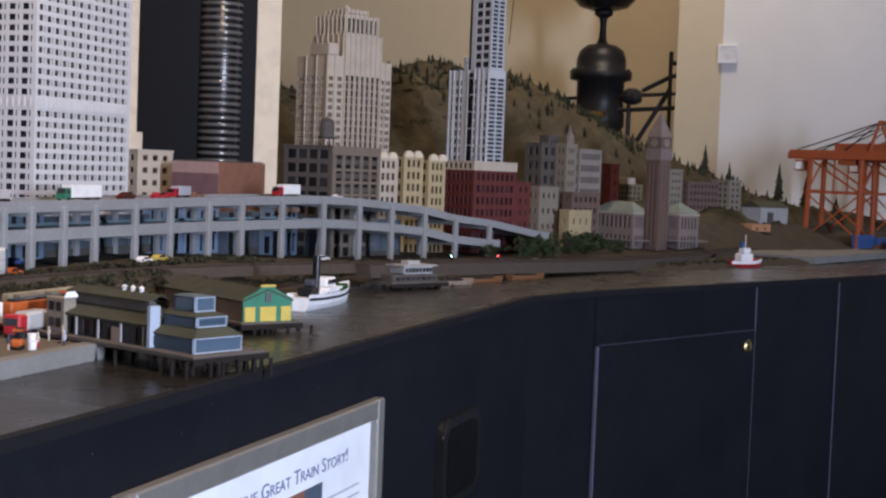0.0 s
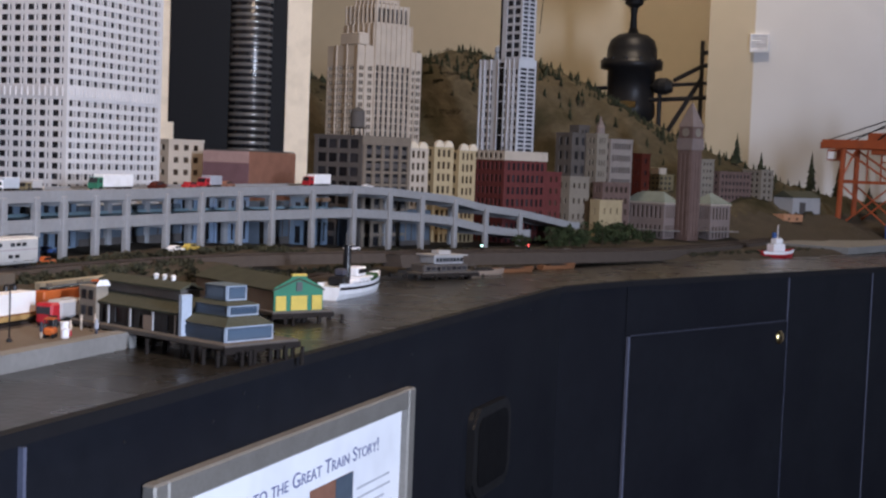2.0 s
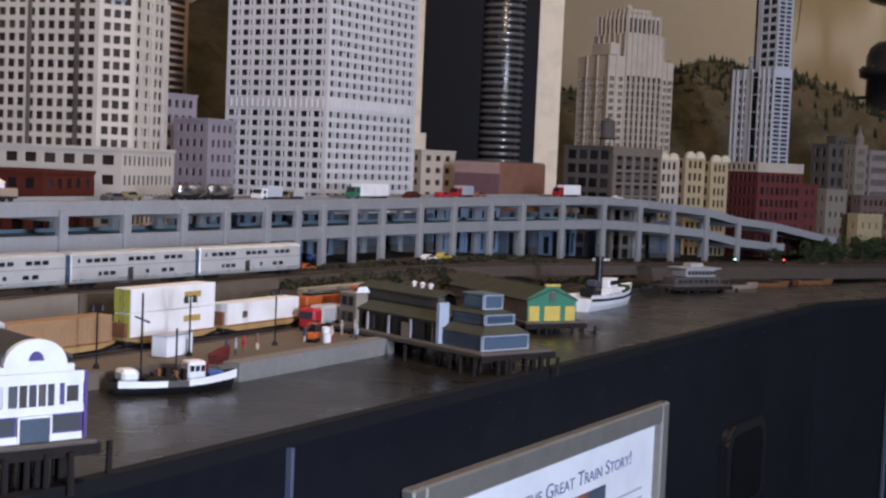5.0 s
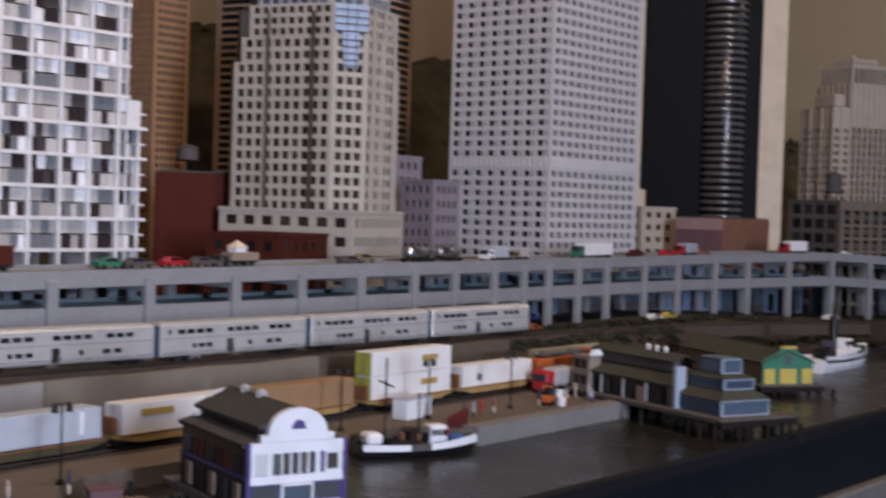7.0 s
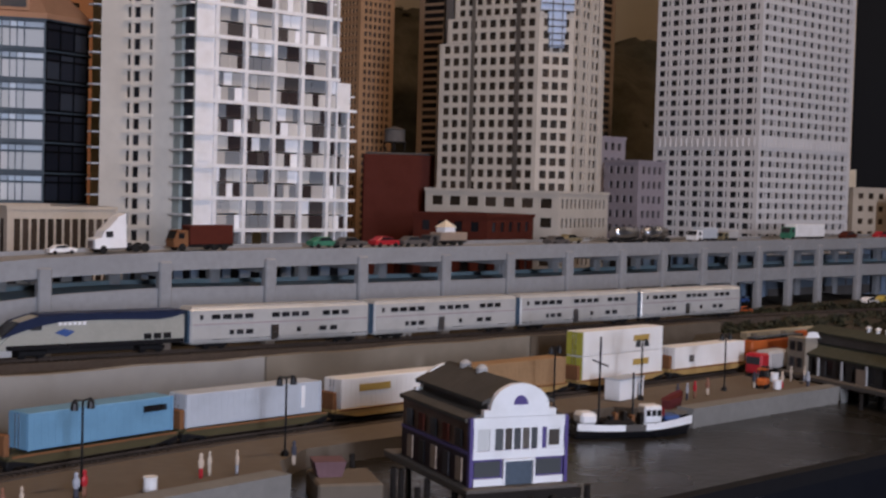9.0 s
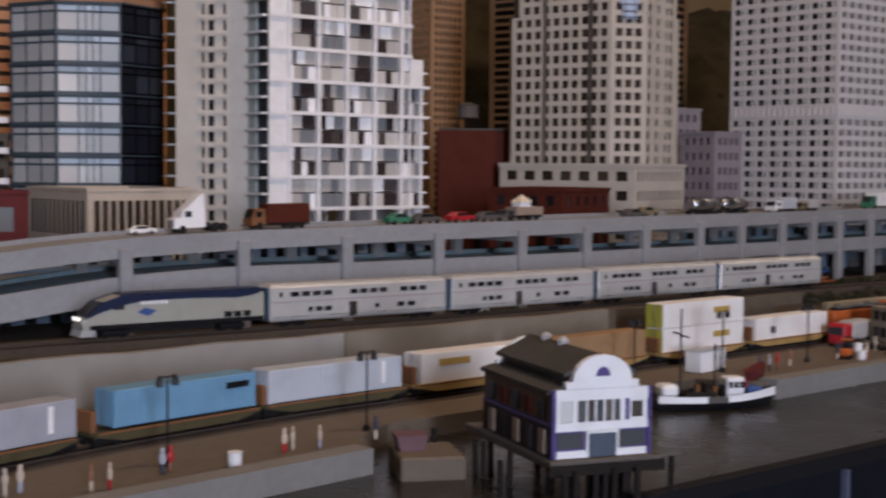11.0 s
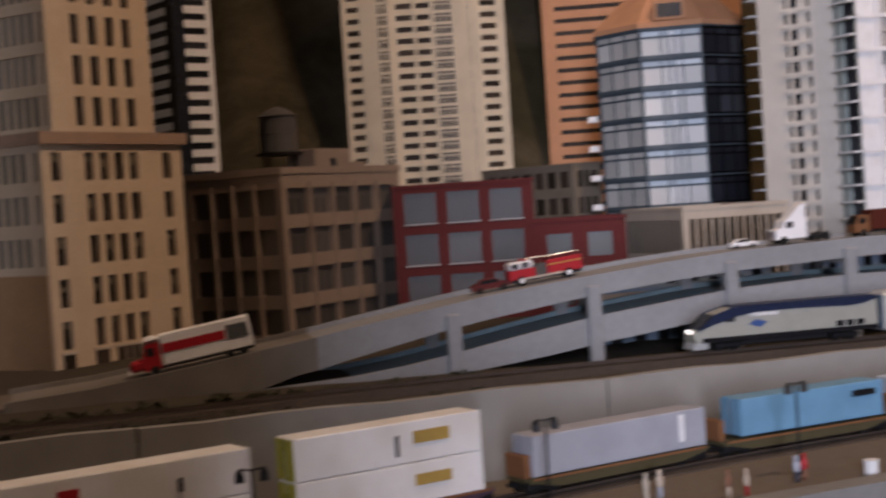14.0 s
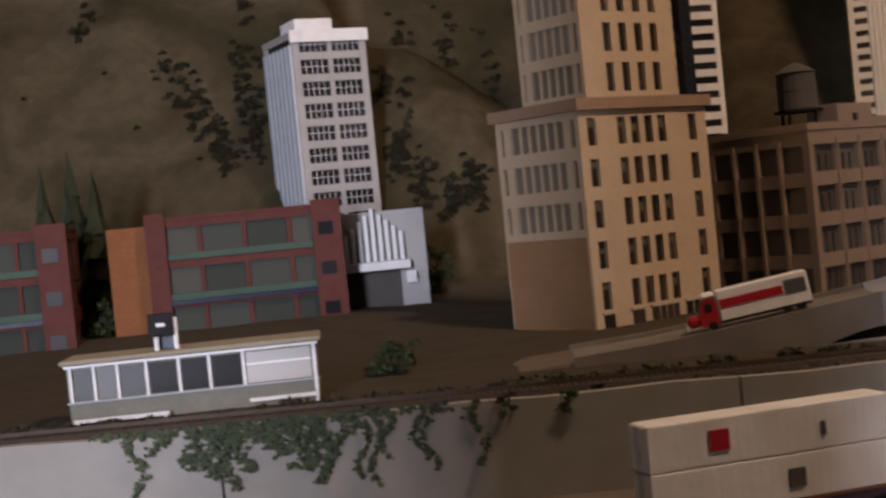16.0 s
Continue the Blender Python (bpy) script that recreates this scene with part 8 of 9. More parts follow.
# tan tent-shaped load and two tank trailers
px, py, pz, a, p = place(1.835, 0.11)
t = thing("tent_load", "small cream pyramid-roofed load on a flat truck", "load", pose(px, py, pz + 0.0225, 0, 0, a))
part("box", B(-0.012, 0.012, -0.010, 0.010, 0, 0.008), M["white"], t)
bm = bmesh.new()
b = [bm.verts.new(q) for q in ((-0.014, -0.012, 0.0082), (0.014, -0.012, 0.0082), (0.014, 0.012, 0.0082), (-0.014, 0.012, 0.0082), (0, 0, 0.020))]
for q in ((0, 1, 4), (1, 2, 4), (2, 3, 4), (3, 0, 4), (3, 2, 1, 0)):
    bm.faces.new([b[k] for k in q])
part("canopy", bm, M["cream"], t)
for x in (2.25, 2.345):
    px, py, pz, a, p = place(x, 0.05)
    t = thing("tank_truck", "polished steel tank truck on the viaduct", "truck", pose(px, py, pz, 0, p, a), group="model trucks")
    part("chassis", B(-0.04, 0.04, -0.010, 0.010, 0.0055, 0.0085), M["iron"], t)
    part("tank", lathe(bmesh.new(), [(0.004, -0.036), (0.011, -0.032), (0.012, 0.0), (0.011, 0.032), (0.004, 0.036)], 16, pose(0, 0, 0.0205, 0, 90)), M["steel"], t, "polished steel tank", smooth=True)
    wheels(t, (-0.028, 0.016, 0.030), 0.022, 0.0055)
# white sleeper-cab tractor
px, py, pz, a, p = place(1.228, 0.11)
t = thing("tractor_unit", "white tractor unit with a tall roof fairing", "truck", pose(px, py, pz, 0, p, a))
part("chassis", B(-0.028, 0.045, -0.009, 0.009, 0.006, 0.009), M["iron"], t)
part("cab", extrude_xz(bmesh.new(), [(-0.034, 0.007), (0.012, 0.007), (0.012, 0.054), (0.002, 0.050), (-0.012, 0.036), (-0.020, 0.031), (-0.024, 0.022), (-0.034, 0.020)], -0.0125, 0.0125), M["white"], t)
for y0 in (-0.0132, 0.0126):
    part("side_window", B(-0.018, -0.008, y0, y0 + 0.0006, 0.022, 0.030), DARK[0], t)
part("grille", B(-0.0352, -0.0342, -0.009, 0.009, 0.008, 0.018), M["steel"], t)
wheels(t, (-0.022, 0.026, 0.040), 0.024, 0.0062)
# fire engine on the ramp
px, py, pz, a, p = place(0.872, 0.112)
t = thing("fire_engine", "red fire engine with a white cab top on the ramp", "fire engine", pose(px, py, pz, 0, p, a))
part("chassis", B(-0.048, 0.048, -0.011, 0.011, 0.005, 0.008), M["iron"], t)
part("cab", B(-0.050, -0.014, -0.0125, 0.0125, 0.0081, 0.021, bevel=0.0015), M["red"], t)
part("cab_top", B(-0.048, -0.016, -0.012, 0.012, 0.0212, 0.031, bevel=0.002), M["white"], t, "white cab top")
part("body", B(0.002, 0.050, -0.0125, 0.0125, 0.0081, 0.027, bevel=0.0015), M["red"], t)
part("pump_panel", B(-0.0135, 0.0015, -0.011, 0.011, 0.0081, 0.024), M["dark_stone"], t)
for y0 in (-0.0127, 0.0121):
    for k in range(2):
        part("side_window", B(-0.045 + k * 0.014, -0.036 + k * 0.014, y0, y0 + 0.0006, 0.0225, 0.029), DARK[0], t)
for o in (-0.006, 0.006):
    part("ladder_rail", rod(bmesh.new(), (-0.030, o, 0.0325), (0.050, o, 0.0315), 0.0009), M["steel"], t)
for k in range(10):
    part("rung", rod(bmesh.new(), (-0.026 + k * 0.008, -0.006, 0.0324), (-0.026 + k * 0.008, 0.006, 0.0324), 0.0006), M["steel"], t)
for y0 in (-0.0131, 0.0126):
    part("side_stripe", B(0.003, 0.049, y0, y0 + 0.0005, 0.0205, 0.0215), M["yellow"], t, "thin yellow side stripe")
    part("running_board", B(-0.030, 0.022, y0, y0 + 0.0005, 0.0070, 0.0095), M["stone_tan"], t, "pale running board")
    for x in (-0.034, 0.030):
        part("hub", lathe(bmesh.new(), [(0.0, -0.0003), (0.0034, 0.0), (0.0034, 0.0008)], 12, pose(x, y0, 0.0062, 90)), M["white"], t, "white wheel hub")
part("hose_bed", B(0.004, 0.048, -0.0095, 0.0095, 0.0271, 0.0305, bevel=0.0006), M["brick_red"], t, "dark red hose bed")
part("light_bar", B(-0.030, -0.024, -0.009, 0.009, 0.0312, 0.0335), M["red"], t)
wheels(t, (-0.034, 0.030), 0.025, 0.0062)
# removal truck at the foot of the ramp
px, py, pz, a, p = place(0.425, 0.07)
truck(px, py, pz, a, M["red"], M["white"], "white removal truck with a broad red stripe on the ramp", 0.135, 0.046, p, M["red"])

for x, y, z, a, c, lab in ((1.60, 1.60, 0, 10, "pale_grey", "pale car under the viaduct"), (1.90, 1.76, 0, 0, "red", "red car under the viaduct"), (2.24, 1.75, 0, 5, "white", "white car under the viaduct"), (2.48, 1.60, 0, 5, "orange", "orange car beside the viaduct"), (2.72, 1.77, 0, 4, "blue", "blue car under the viaduct"), (2.95, 1.60, 0, 0, "white", "white car beside the viaduct"), (3.05, 1.62, 0, 0, "yellow", "yellow car beside the viaduct"), (3.80, 1.55, 0, -15, "white", "white car beside the viaduct"), (4.30, 1.22, 0, -28, "white", "white car on the shore road"), (4.50, 1.12, 0, -28, "pale_grey", "grey car on the shore road"), (4.06, 1.34, 0, -25, "red", "red car on the shore road")):
    car(x, y, ground_at(x, y) + 0.0005, a, M[c], lab)

# ---------------------------------------------------------------- shopfronts behind the viaduct
for x, y, lr, n, z1, c in ((1.02, 1.98, 0.30, 8, 1.240, "shop_pale"), (0.98, 1.86, 0.33, 9, 1.212, "shop_blue"), (1.34, 1.875, 0.16, 5, 1.246, "shop_pale"), (1.52, 1.93, 0.30, 7, 1.243, "shop_pale"), (1.86, 1.85, 0.20, 4, 1.25, "brick_dark"), (2.42, 1.845, 0.20, 5, 1.262, "shop_blue"), (2.64, 1.850, 0.30, 7, 1.258, "shop_blue"), (3.425, 1.875, 0.18, 4, 1.262, "shop_pale"), (3.61, 1.870, 0.19, 5, 1.250, "shop_pale"), (4.02, 1.80, 0.16, 4, 1.245, "shop_blue")):
    t, z = house("shopfront", "pale blue shopfront row with dark arched windows", "shop", (x, y), 0, lr, 0.05, z1, n, 1, 2, c, DARK, fill=(0.5, 0.7), edge=0.006)
    if z1 < 1.25:
        part("eaves_band", B(-0.003, lr + 0.003, -0.005, -0.0005, z1 - z - 0.010, z1 - z + 0.002), M["band_tan"], t, "tan eaves band")
    for k in range(n):
        xx = 0.006 + (k + 0.5) * (lr - 0.012) / n
        part("fanlight", extrude_xz(bmesh.new(), [(0.009 * math.cos(a), 0.009 * math.sin(a)) for a in np.linspace(0, math.pi, 9)], -0.002, -0.0003), DARK[0], t, at=pose(xx, 0, (z1 - z) * 0.43))

for x, y, lr, z1, a in ((2.965, 1.862, 0.45, 1.236, 0), (3.815, 1.845, 0.19, 1.238, 0), (4.19, 1.735, 0.36, 1.214, -24)):
    z = ground_at(x, y) - 0.006
    t = thing("yard_wall", "plain blue-grey building side behind the viaduct", "building", pose(x, y, z, 0, 0, a))
    part("wall", B(0, lr, 0, 0.05, 0, z1 - z, bevel=0.001), M["yard_blue"], t)
    part("plinth", B(0.002, lr - 0.002, -0.004, -0.0005, 0, 0.022), M["dark_stone"], t)
    for k in range(3):
        part("panel_joint", B((k + 1) * lr / 4, (k + 1) * lr / 4 + 0.003, -0.002, -0.0004, 0.0225, z1 - z - 0.004), M["dark_stone"], t)

# wayside eating-house with a long window front
t = thing("diner", "long low diner with white-framed windows by the railway", "diner", pose(-0.372, 1.672, ground_at(-0.25, 1.7) - 0.003, 0, 0, 5))
z = ground_at(-0.25, 1.7) - 0.003
H = 1.214 - z
part("wall", B(0, 0.278, 0.004, 0.075, 0, H * 0.98), M["diner_wall"], t, "grey-green panelled wall")
part("roof", B(-0.006, 0.284, -0.006, 0.082, H * 0.98 + 0.0002, H + 0.004, bevel=0.001), mat("diner_roof", (0.30, 0.27, 0.21), 0.8), t)
edges = [0.004, 0.030, 0.056, 0.088, 0.124, 0.158, 0.196, 0.274]
for k, (a, b) in enumerate(zip(edges, edges[1:])):
    part("window", B(a + 0.003, b - 0.003, 0.0022, 0.0038, H * 0.42, H * 0.90), (GREY[0], GREY[0], GREY[0], DARK[0], DARK[0], DARK[0], SHEEN[0])[k], t)
    part("mullion", B(a - 0.0015, a + 0.0015, 0.0, 0.0037, H * 0.40, H * 0.93), M["white"], t)
part("mullion", B(0.2735, 0.2775, 0.0, 0.0037, 0.0, H * 0.93), M["white"], t)
part("fascia", B(-0.002, 0.280, -0.001, 0.0036, H * 0.931, H * 0.972), M["white"], t, "white eaves board")
part("sill", B(-0.002, 0.280, 0.0005, 0.0037, H * 0.38, H * 0.399), M["pale_grey"], t)
part("transom", B(0.199, 0.271, 0.0005, 0.0021, H * 0.70, H * 0.73), M["white"], t)
part("step_rail", B(0.005, 0.11, -0.010, -0.006, 0.006, 0.010), M["white"], t, "white low rail")
part("step_rail", B(0.20, 0.276, -0.010, -0.006, 0.010, 0.014), M["white"], t, "white low rail")
for k in range(4):
    part("rail_leg", B(0.008 + k * 0.032, 0.011 + k * 0.032, -0.009, -0.007, -0.004, 0.006), M["white"], t)
for x, h in ((0.100, 0.020), (0.122, 0.036)):
    part("flue", rod(bmesh.new(), (x, 0.02, H + 0.004), (x, 0.02, H + 0.004 + h), 0.0028, 10), M["white"], t, "white roof flue")
part("sign_plate", B(0.093, 0.121, 0.012, 0.015, H + 0.020, H + 0.046, bevel=0.001), M["tower_black"], t, "square black sign on a pole")
part("sign_mark", B(0.102, 0.112, 0.0112, 0.0118, H + 0.031, H + 0.035), M["white"], t, "plain white mark on the sign")
part("roof_unit", B(0.102, 0.120, 0.03, 0.045, H + 0.0042, H + 0.026, bevel=0.001), M["pale_blue"], t)

# ---------------------------------------------------------------- table front fittings
ANG = math.degrees(math.atan2(0.11 - 0.775, 5.23 - 3.80))
t = thing("access_door", "black access door with a brass lock in the table front", "door", pose(3.80, 0.775, 0, 0, 0, ANG))
part("leaf", B(0.010, 0.776, -0.008, -0.0005, 0.06, 0.938, bevel=0.003), M["fascia"], t)
lock = part("lock", lathe(bmesh.new(), [(0.020, 0), (0.020, 0.004), (0.015, 0.008), (0.006, 0.009)], 24, pose(0.73, -0.0082, 0.893, 90)), M["brass"], t, "round brass lock")
part("keyhole", B(0.7285, 0.7315, -0.0182, -0.0172, 0.888, 0.898), M["black"], lock)
part("edge_strip", B(0.003, 0.0085, -0.009, -0.0005, 0.06, 0.938), M["seam"], t, "pale strip along the side of the door")
# lighter strip paints the highlight on the door's top edge
part("edge_strip", B(0.0086, 0.776, -0.0095, -0.0082, 0.9385, 0.9425), mat("door_edge_highlight", (0.035, 0.038, 0.055), 0.4, scale=10), t, "painted highlight along the upper door edge")
for u, z1, w in ((0.780, 1.066, 0.004), (1.288, 1.066, 0.004), (-0.002, 1.066, 0.003)):
    tagged(new("trim", mesh_of("trim", B(u, u + w, -0.003, -0.0004, 0.03, z1), M["seam"] if u > 0.1 else M["fascia"])), "pale joint strip between front panels", "trim", kind="structure").matrix_basis = pose(3.80, 0.775, 0, 0, 0, ANG)
tagged(new("trim", mesh_of("trim", B(1.434, 1.4395, 0.863, 0.8695, 0.03, 1.066), mat("joint_blue", (0.20, 0.22, 0.32), 0.3, 0.5))), "pale metal joint strip between front panels", "trim", kind="structure")
specks = random.Random(4)
for k in range(9):
    x = specks.uniform(1.5, 3.4)
    tagged(new("screw", mesh_of("screw", lathe(bmesh.new(), [(0.0025, 0), (0.002, 0.001)], 8, pose(0, 0, 0, 90)), M["iron"])), "small screw head in the table front", "screw", "front screws").matrix_basis = pose(x, 0.8698, 1.045 + specks.uniform(-0.02, 0.01))

# recessed black speaker plate
t = thing("speaker_plate", "black rounded plastic plate on the table front", "plate", pose(2.955, 0.8695, 0.795, 90))
bm = bmesh.new()
pts = []
for cx, cy, a0 in ((0.085, 0.055, 0), (-0.085, 0.055, 90), (-0.085, -0.055, 180), (0.085, -0.055, 270)):
    pts += [(cx + 0.035 * math.cos(radians(a0 + k * 15)), cy + 0.035 * math.sin(radians(a0 + k * 15))) for k in range(7)]
prism(bm, pts, 0.0, 0.016)
bmesh.ops.bevel(bm, geom=[e for e in bm.edges if e.verts[0].co.z > 0.015 and e.verts[1].co.z > 0.015], offset=0.006, segments=2, affect="EDGES")
part("bezel", bm, mat("bezel_black", (0.010, 0.010, 0.011), 0.4, scale=20, bump=0.05, spec=0.4), t)
bm = bmesh.new()
prism(bm, [(x * 0.8, y * 0.78) for x, y in pts], 0.0163, 0.0178)
part("grille", bm, M["tower_black"], t)

# framed welcome panel
t = thing("info_panel", "framed white information panel with blue lettering", "sign", pose(2.0785, 0.8695, 0, 90))
W, Z0, Z1 = 0.4165, 0.46, 0.982
fr = 0.030
bm = bmesh.new()
for a in ((-W, -W + fr, Z0, Z1), (W - fr, W, Z0, Z1), (-W + fr + 0.0002, W - fr - 0.0002, Z1 - 0.033, Z1), (-W + fr + 0.0002, W - fr - 0.0002, Z0, Z0 + 0.040)):
    box(bm, a[0], a[1], a[2], a[3], 0.0, 0.020, 0.003)
pieces("frame", bm, M["frame"], t, "bevelled grey metal frame")
part("panel", B(-W + fr - 0.002, W - fr + 0.002, Z0 + 0.038, Z1 - 0.031, 0.001, 0.006), M["paper"], t, "white printed sheet")
cu = bpy.data.curves.new("title", "FONT")
cu.body, cu.size, cu.align_x, cu.extrude, cu.small_caps_scale = "Welcome to the Great Train Story!", 0.040, "RIGHT", 0.0003, 0.76
for letter in cu.body_format:
    letter.use_small_caps = True
tmp = new("title", cu)
me = bpy.data.meshes.new_from_object(tmp.evaluated_get(bpy.context.evaluated_depsgraph_get()))
bpy.data.objects.remove(tmp)
me.name = "title"
me.materials.clear()
me.materials.append(M["ink"])
ob = new("title", me)
ob.parent = t
wide = max(v.co.x for v in me.vertices) - min(v.co.x for v in me.vertices)
ob.matrix_basis = pose(0.290, 0.895, 0.0064) @ Matrix.Diagonal((0.60 / wide, 0.78, 1, 1))
tagged(ob, "dark blue title lettering")
bars = random.Random(3)
for k in range(14):
    zz = 0.862 - k * 0.016
    part("text_line", B(0.205, 0.205 + bars.uniform(0.11, 0.155), zz, zz + 0.0035, 0.0062, 0.0066), mat("print_grey", (0.50, 0.51, 0.56), 0.6, bump=0), t) if k else None
    part("text_line", B(-0.33, -0.33 + bars.uniform(0.20, 0.30), zz, zz + 0.0035, 0.0062, 0.0066), bpy.data.materials["print_grey"] if "print_grey" in bpy.data.materials else M["ink"], t)
part("picture", B(0.030, 0.185, 0.71, 0.880, 0.0062, 0.0068), M["brick_brown"], t, "printed reddish picture")
part("picture_patch", B(0.055, 0.125, 0.74, 0.84, 0.0069, 0.0073), M["rust"], t)
part("picture_patch", B(0.12, 0.185, 0.82, 0.880, 0.0074, 0.0077), M["pale_blue"], t)

# ---------------------------------------------------------------- container cranes
def crane(x, y, label):
    z = ground_at(x, y) - 0.002
    t = thing("gantry_crane", label, "crane", pose(x, y, z, 0, 0, -18), group="harbour cranes")
    top = 1.497 - z
    for ly in (0.37, 0.13):
        for lx in (-0.06, 0.12):
            part("leg", rod(bmesh.new(), (lx, ly, 0.012), (lx * 0.9, ly - 0.01 * (ly > 0.2), top), 0.012, 8), M["crane_red"], t)
            part("bogie", B(lx - 0.03, lx + 0.03, ly - 0.008, ly + 0.008, 0.0, 0.014, bevel=0.002), M["iron"], t)
        part("sill_beam", B(-0.065, 0.125, ly - 0.007, ly + 0.007, 0.05, 0.064), M["crane_red"], t)
        part("portal_beam", B(-0.06, 0.115, ly - 0.008, ly + 0.008, top - 0.15, top - 0.134), M["crane_red"], t)
        part("diagonal", rod(bmesh.new(), (-0.05, ly, top - 0.14), (0.10, ly, top - 0.01), 0.005), M["crane_red"], t)
    for lx in (-0.055, 0.11):
        part("top_girder", B(lx - 0.008, lx + 0.008, -0.32, 0.465, top, top + 0.030, bevel=0.002), M["crane_red"], t)
        part("tie_beam", B(lx - 0.006, lx + 0.006, 0.138, 0.362, top - 0.15, top - 0.137), M["crane_red"], t)
        part("diagonal", rod(bmesh.new(), (lx, 0.14, top - 0.14), (lx, 0.355, top - 0.005), 0.005), M["crane_red"], t)
        part("a_frame", rod(bmesh.new(), (lx, 0.10, top + 0.03), (lx, 0.06, top + 0.165), 0.007), M["crane_red"], t)
        part("a_frame", rod(bmesh.new(), (lx, 0.0, top + 0.03), (lx, 0.055, top + 0.165), 0.007), M["crane_red"], t)
        for e in (0.455, 0.33, 0.22, -0.22, -0.31):
            part("stay", rod(bmesh.new(), (lx, 0.058, top + 0.163), (lx, e, top + 0.03), 0.0028), M["iron"], t)
        for a, b in (((lx, 0.135, 0.06), (lx, 0.365, top - 0.155)), ((lx, 0.365, 0.06), (lx, 0.135, top - 0.155)), ((lx, 0.25, top - 0.14), (lx, 0.25, top))):
            part("brace", rod(bmesh.new(), a, b, 0.0038), M["crane_red"], t)
        part("walkway", B(lx + (0.010 if lx > 0 else -0.014), lx + (0.014 if lx > 0 else -0.010), -0.30, 0.455, top + 0.004, top + 0.040), M["crane_red"], t, "mesh walkway along the girder")
    part("trolley", B(-0.045, 0.10, 0.16, 0.24, top - 0.022, top - 0.001, bevel=0.002), M["crane_red"], t)
    part("apex_beam", B(-0.062, 0.117, 0.050, 0.064, top + 0.160, top + 0.172), M["crane_red"], t)
    part("machine_house", B(-0.045, 0.10, 0.02, 0.26, top + 0.031, top + 0.072, bevel=0.003), M["crane_red"], t)
    part("cab", B(-0.02, 0.05, 0.40, 0.45, top - 0.052, top - 0.003, bevel=0.003), M["crane_red"], t)
    part("cab_window", B(-0.0215, -0.0203, 0.405, 0.445, top - 0.045, top - 0.012), M["white"], t)
    return t


crane(6.58, 0.10, "orange container gantry crane on the harbour quay")
crane(6.90, -0.12, "second orange container gantry crane further along the quay")
for x, y, c in ((6.62, 0.22, "blue"), (6.75, 0.14, "rust"), (6.66, 0.05, "blue")):
    z = ground_at(x, y)
    t = thing("container_stack", "dark stacked containers below the cranes", "container", pose(x, y, z, 0, 0, -25))
    part("box", B(-0.07, 0.07, -0.016, 0.016, 0, 0.03, bevel=0.001), M[c], t)
    part("box", B(-0.07, 0.07, -0.016, 0.016, 0.0302, 0.06, bevel=0.001), M["blue"], t)
tagged(new("pavement", mesh_of("pavement", sweep(bmesh.new(), [(5.75, 0.47, 1.102), (6.4, 0.24, 1.106), (7.3, 0.0, 1.108)], [(-0.12, -0.02), (-0.12, 0.006), (0.22, 0.006), (0.22, -0.02)]), M["kerb"])), "pale concrete crane apron", "pavement", kind="structure")

# ---------------------------------------------------------------- cast-iron engine exhibit beyond the hills
t = thing("steam_engine", "black cast-iron stationary engine with pipes and a globe", "engine", pose(7.72, 1.66, 0))
part("plinth", B(-0.35, 0.35, -0.42, 0.42, 0, 0.3, bevel=0.02), M["iron"], t)
part("column", lathe(bmesh.new(), [(0.16, 0.3), (0.14, 0.4), (0.105, 0.5), (0.105, 1.55), (0.10, 1.62), (0.135, 1.66), (0.135, 1.72), (0.128, 1.74), (0.128, 1.90), (0.165, 1.91), (0.168, 1.955), (0.135, 1.965), (0.133, 2.02), (0.118, 2.065), (0.08, 2.095), (0.03, 2.105), (0.022, 2.13)], 48), M["iron"], t, smooth=True)
for k in range(12):
    a = k * math.pi / 6
    part("bolt", lathe(bmesh.new(), [(0.010, 0), (0.010, 0.012)], 6), M["iron"], t, at=pose(0.150 * math.cos(a), 0.150 * math.sin(a), 1.955))
part("stem", lathe(bmesh.new(), [(0.020, 2.13), (0.016, 2.2), (0.022, 2.24), (0.05, 2.26), (0.05, 2.275)], 16), M["iron"], t)
part("globe", lathe(bmesh.new(), [(0.04, 2.275), (0.13, 2.30), (0.185, 2.36), (0.195, 2.43), (0.17, 2.51), (0.10, 2.57), (0.02, 2.59)], 28), M["black"], t, smooth=True)
for a, b, r in (((-0.05, 0.23, 1.80), (-0.05, -0.43, 1.84), 0.010), ((-0.05, -0.10, 1.745), (-0.05, -0.43, 1.765), 0.012), ((-0.05, -0.39, 1.3), (-0.05, -0.385, 2.06), 0.011), ((-0.05, -0.24, 1.85), (-0.05, -0.39, 1.93), 0.012), ((-0.05, -0.39, 1.93), (-0.05, -0.44, 1.935), 0.012), ((-0.05, -0.385, 2.0), (-0.05, -0.44, 2.0), 0.012), ((-0.05, -0.385, 1.86), (-0.05, -0.20, 1.55), 0.013), ((-0.05, 0.16, 1.80), (-0.05, 0.17, 1.68), 0.012), ((-0.05, -0.17, 1.4), (-0.05, -0.17, 1.78), 0.012)):
    part("pipe", rod(bmesh.new(), a, b, r, 12), M["iron"], t)
part("valve", lathe(bmesh.new(), [(0.03, -0.05), (0.045, -0.02), (0.045, 0.02), (0.03, 0.05)], 14, pose(-0.05, -0.185, 1.82, 90)), M["iron"], t)
part("gauge_plate", B(-0.14, -0.125, -0.06, 0.03, 1.70, 1.735, bevel=0.002), M["brass"], t, "dull brass plate")

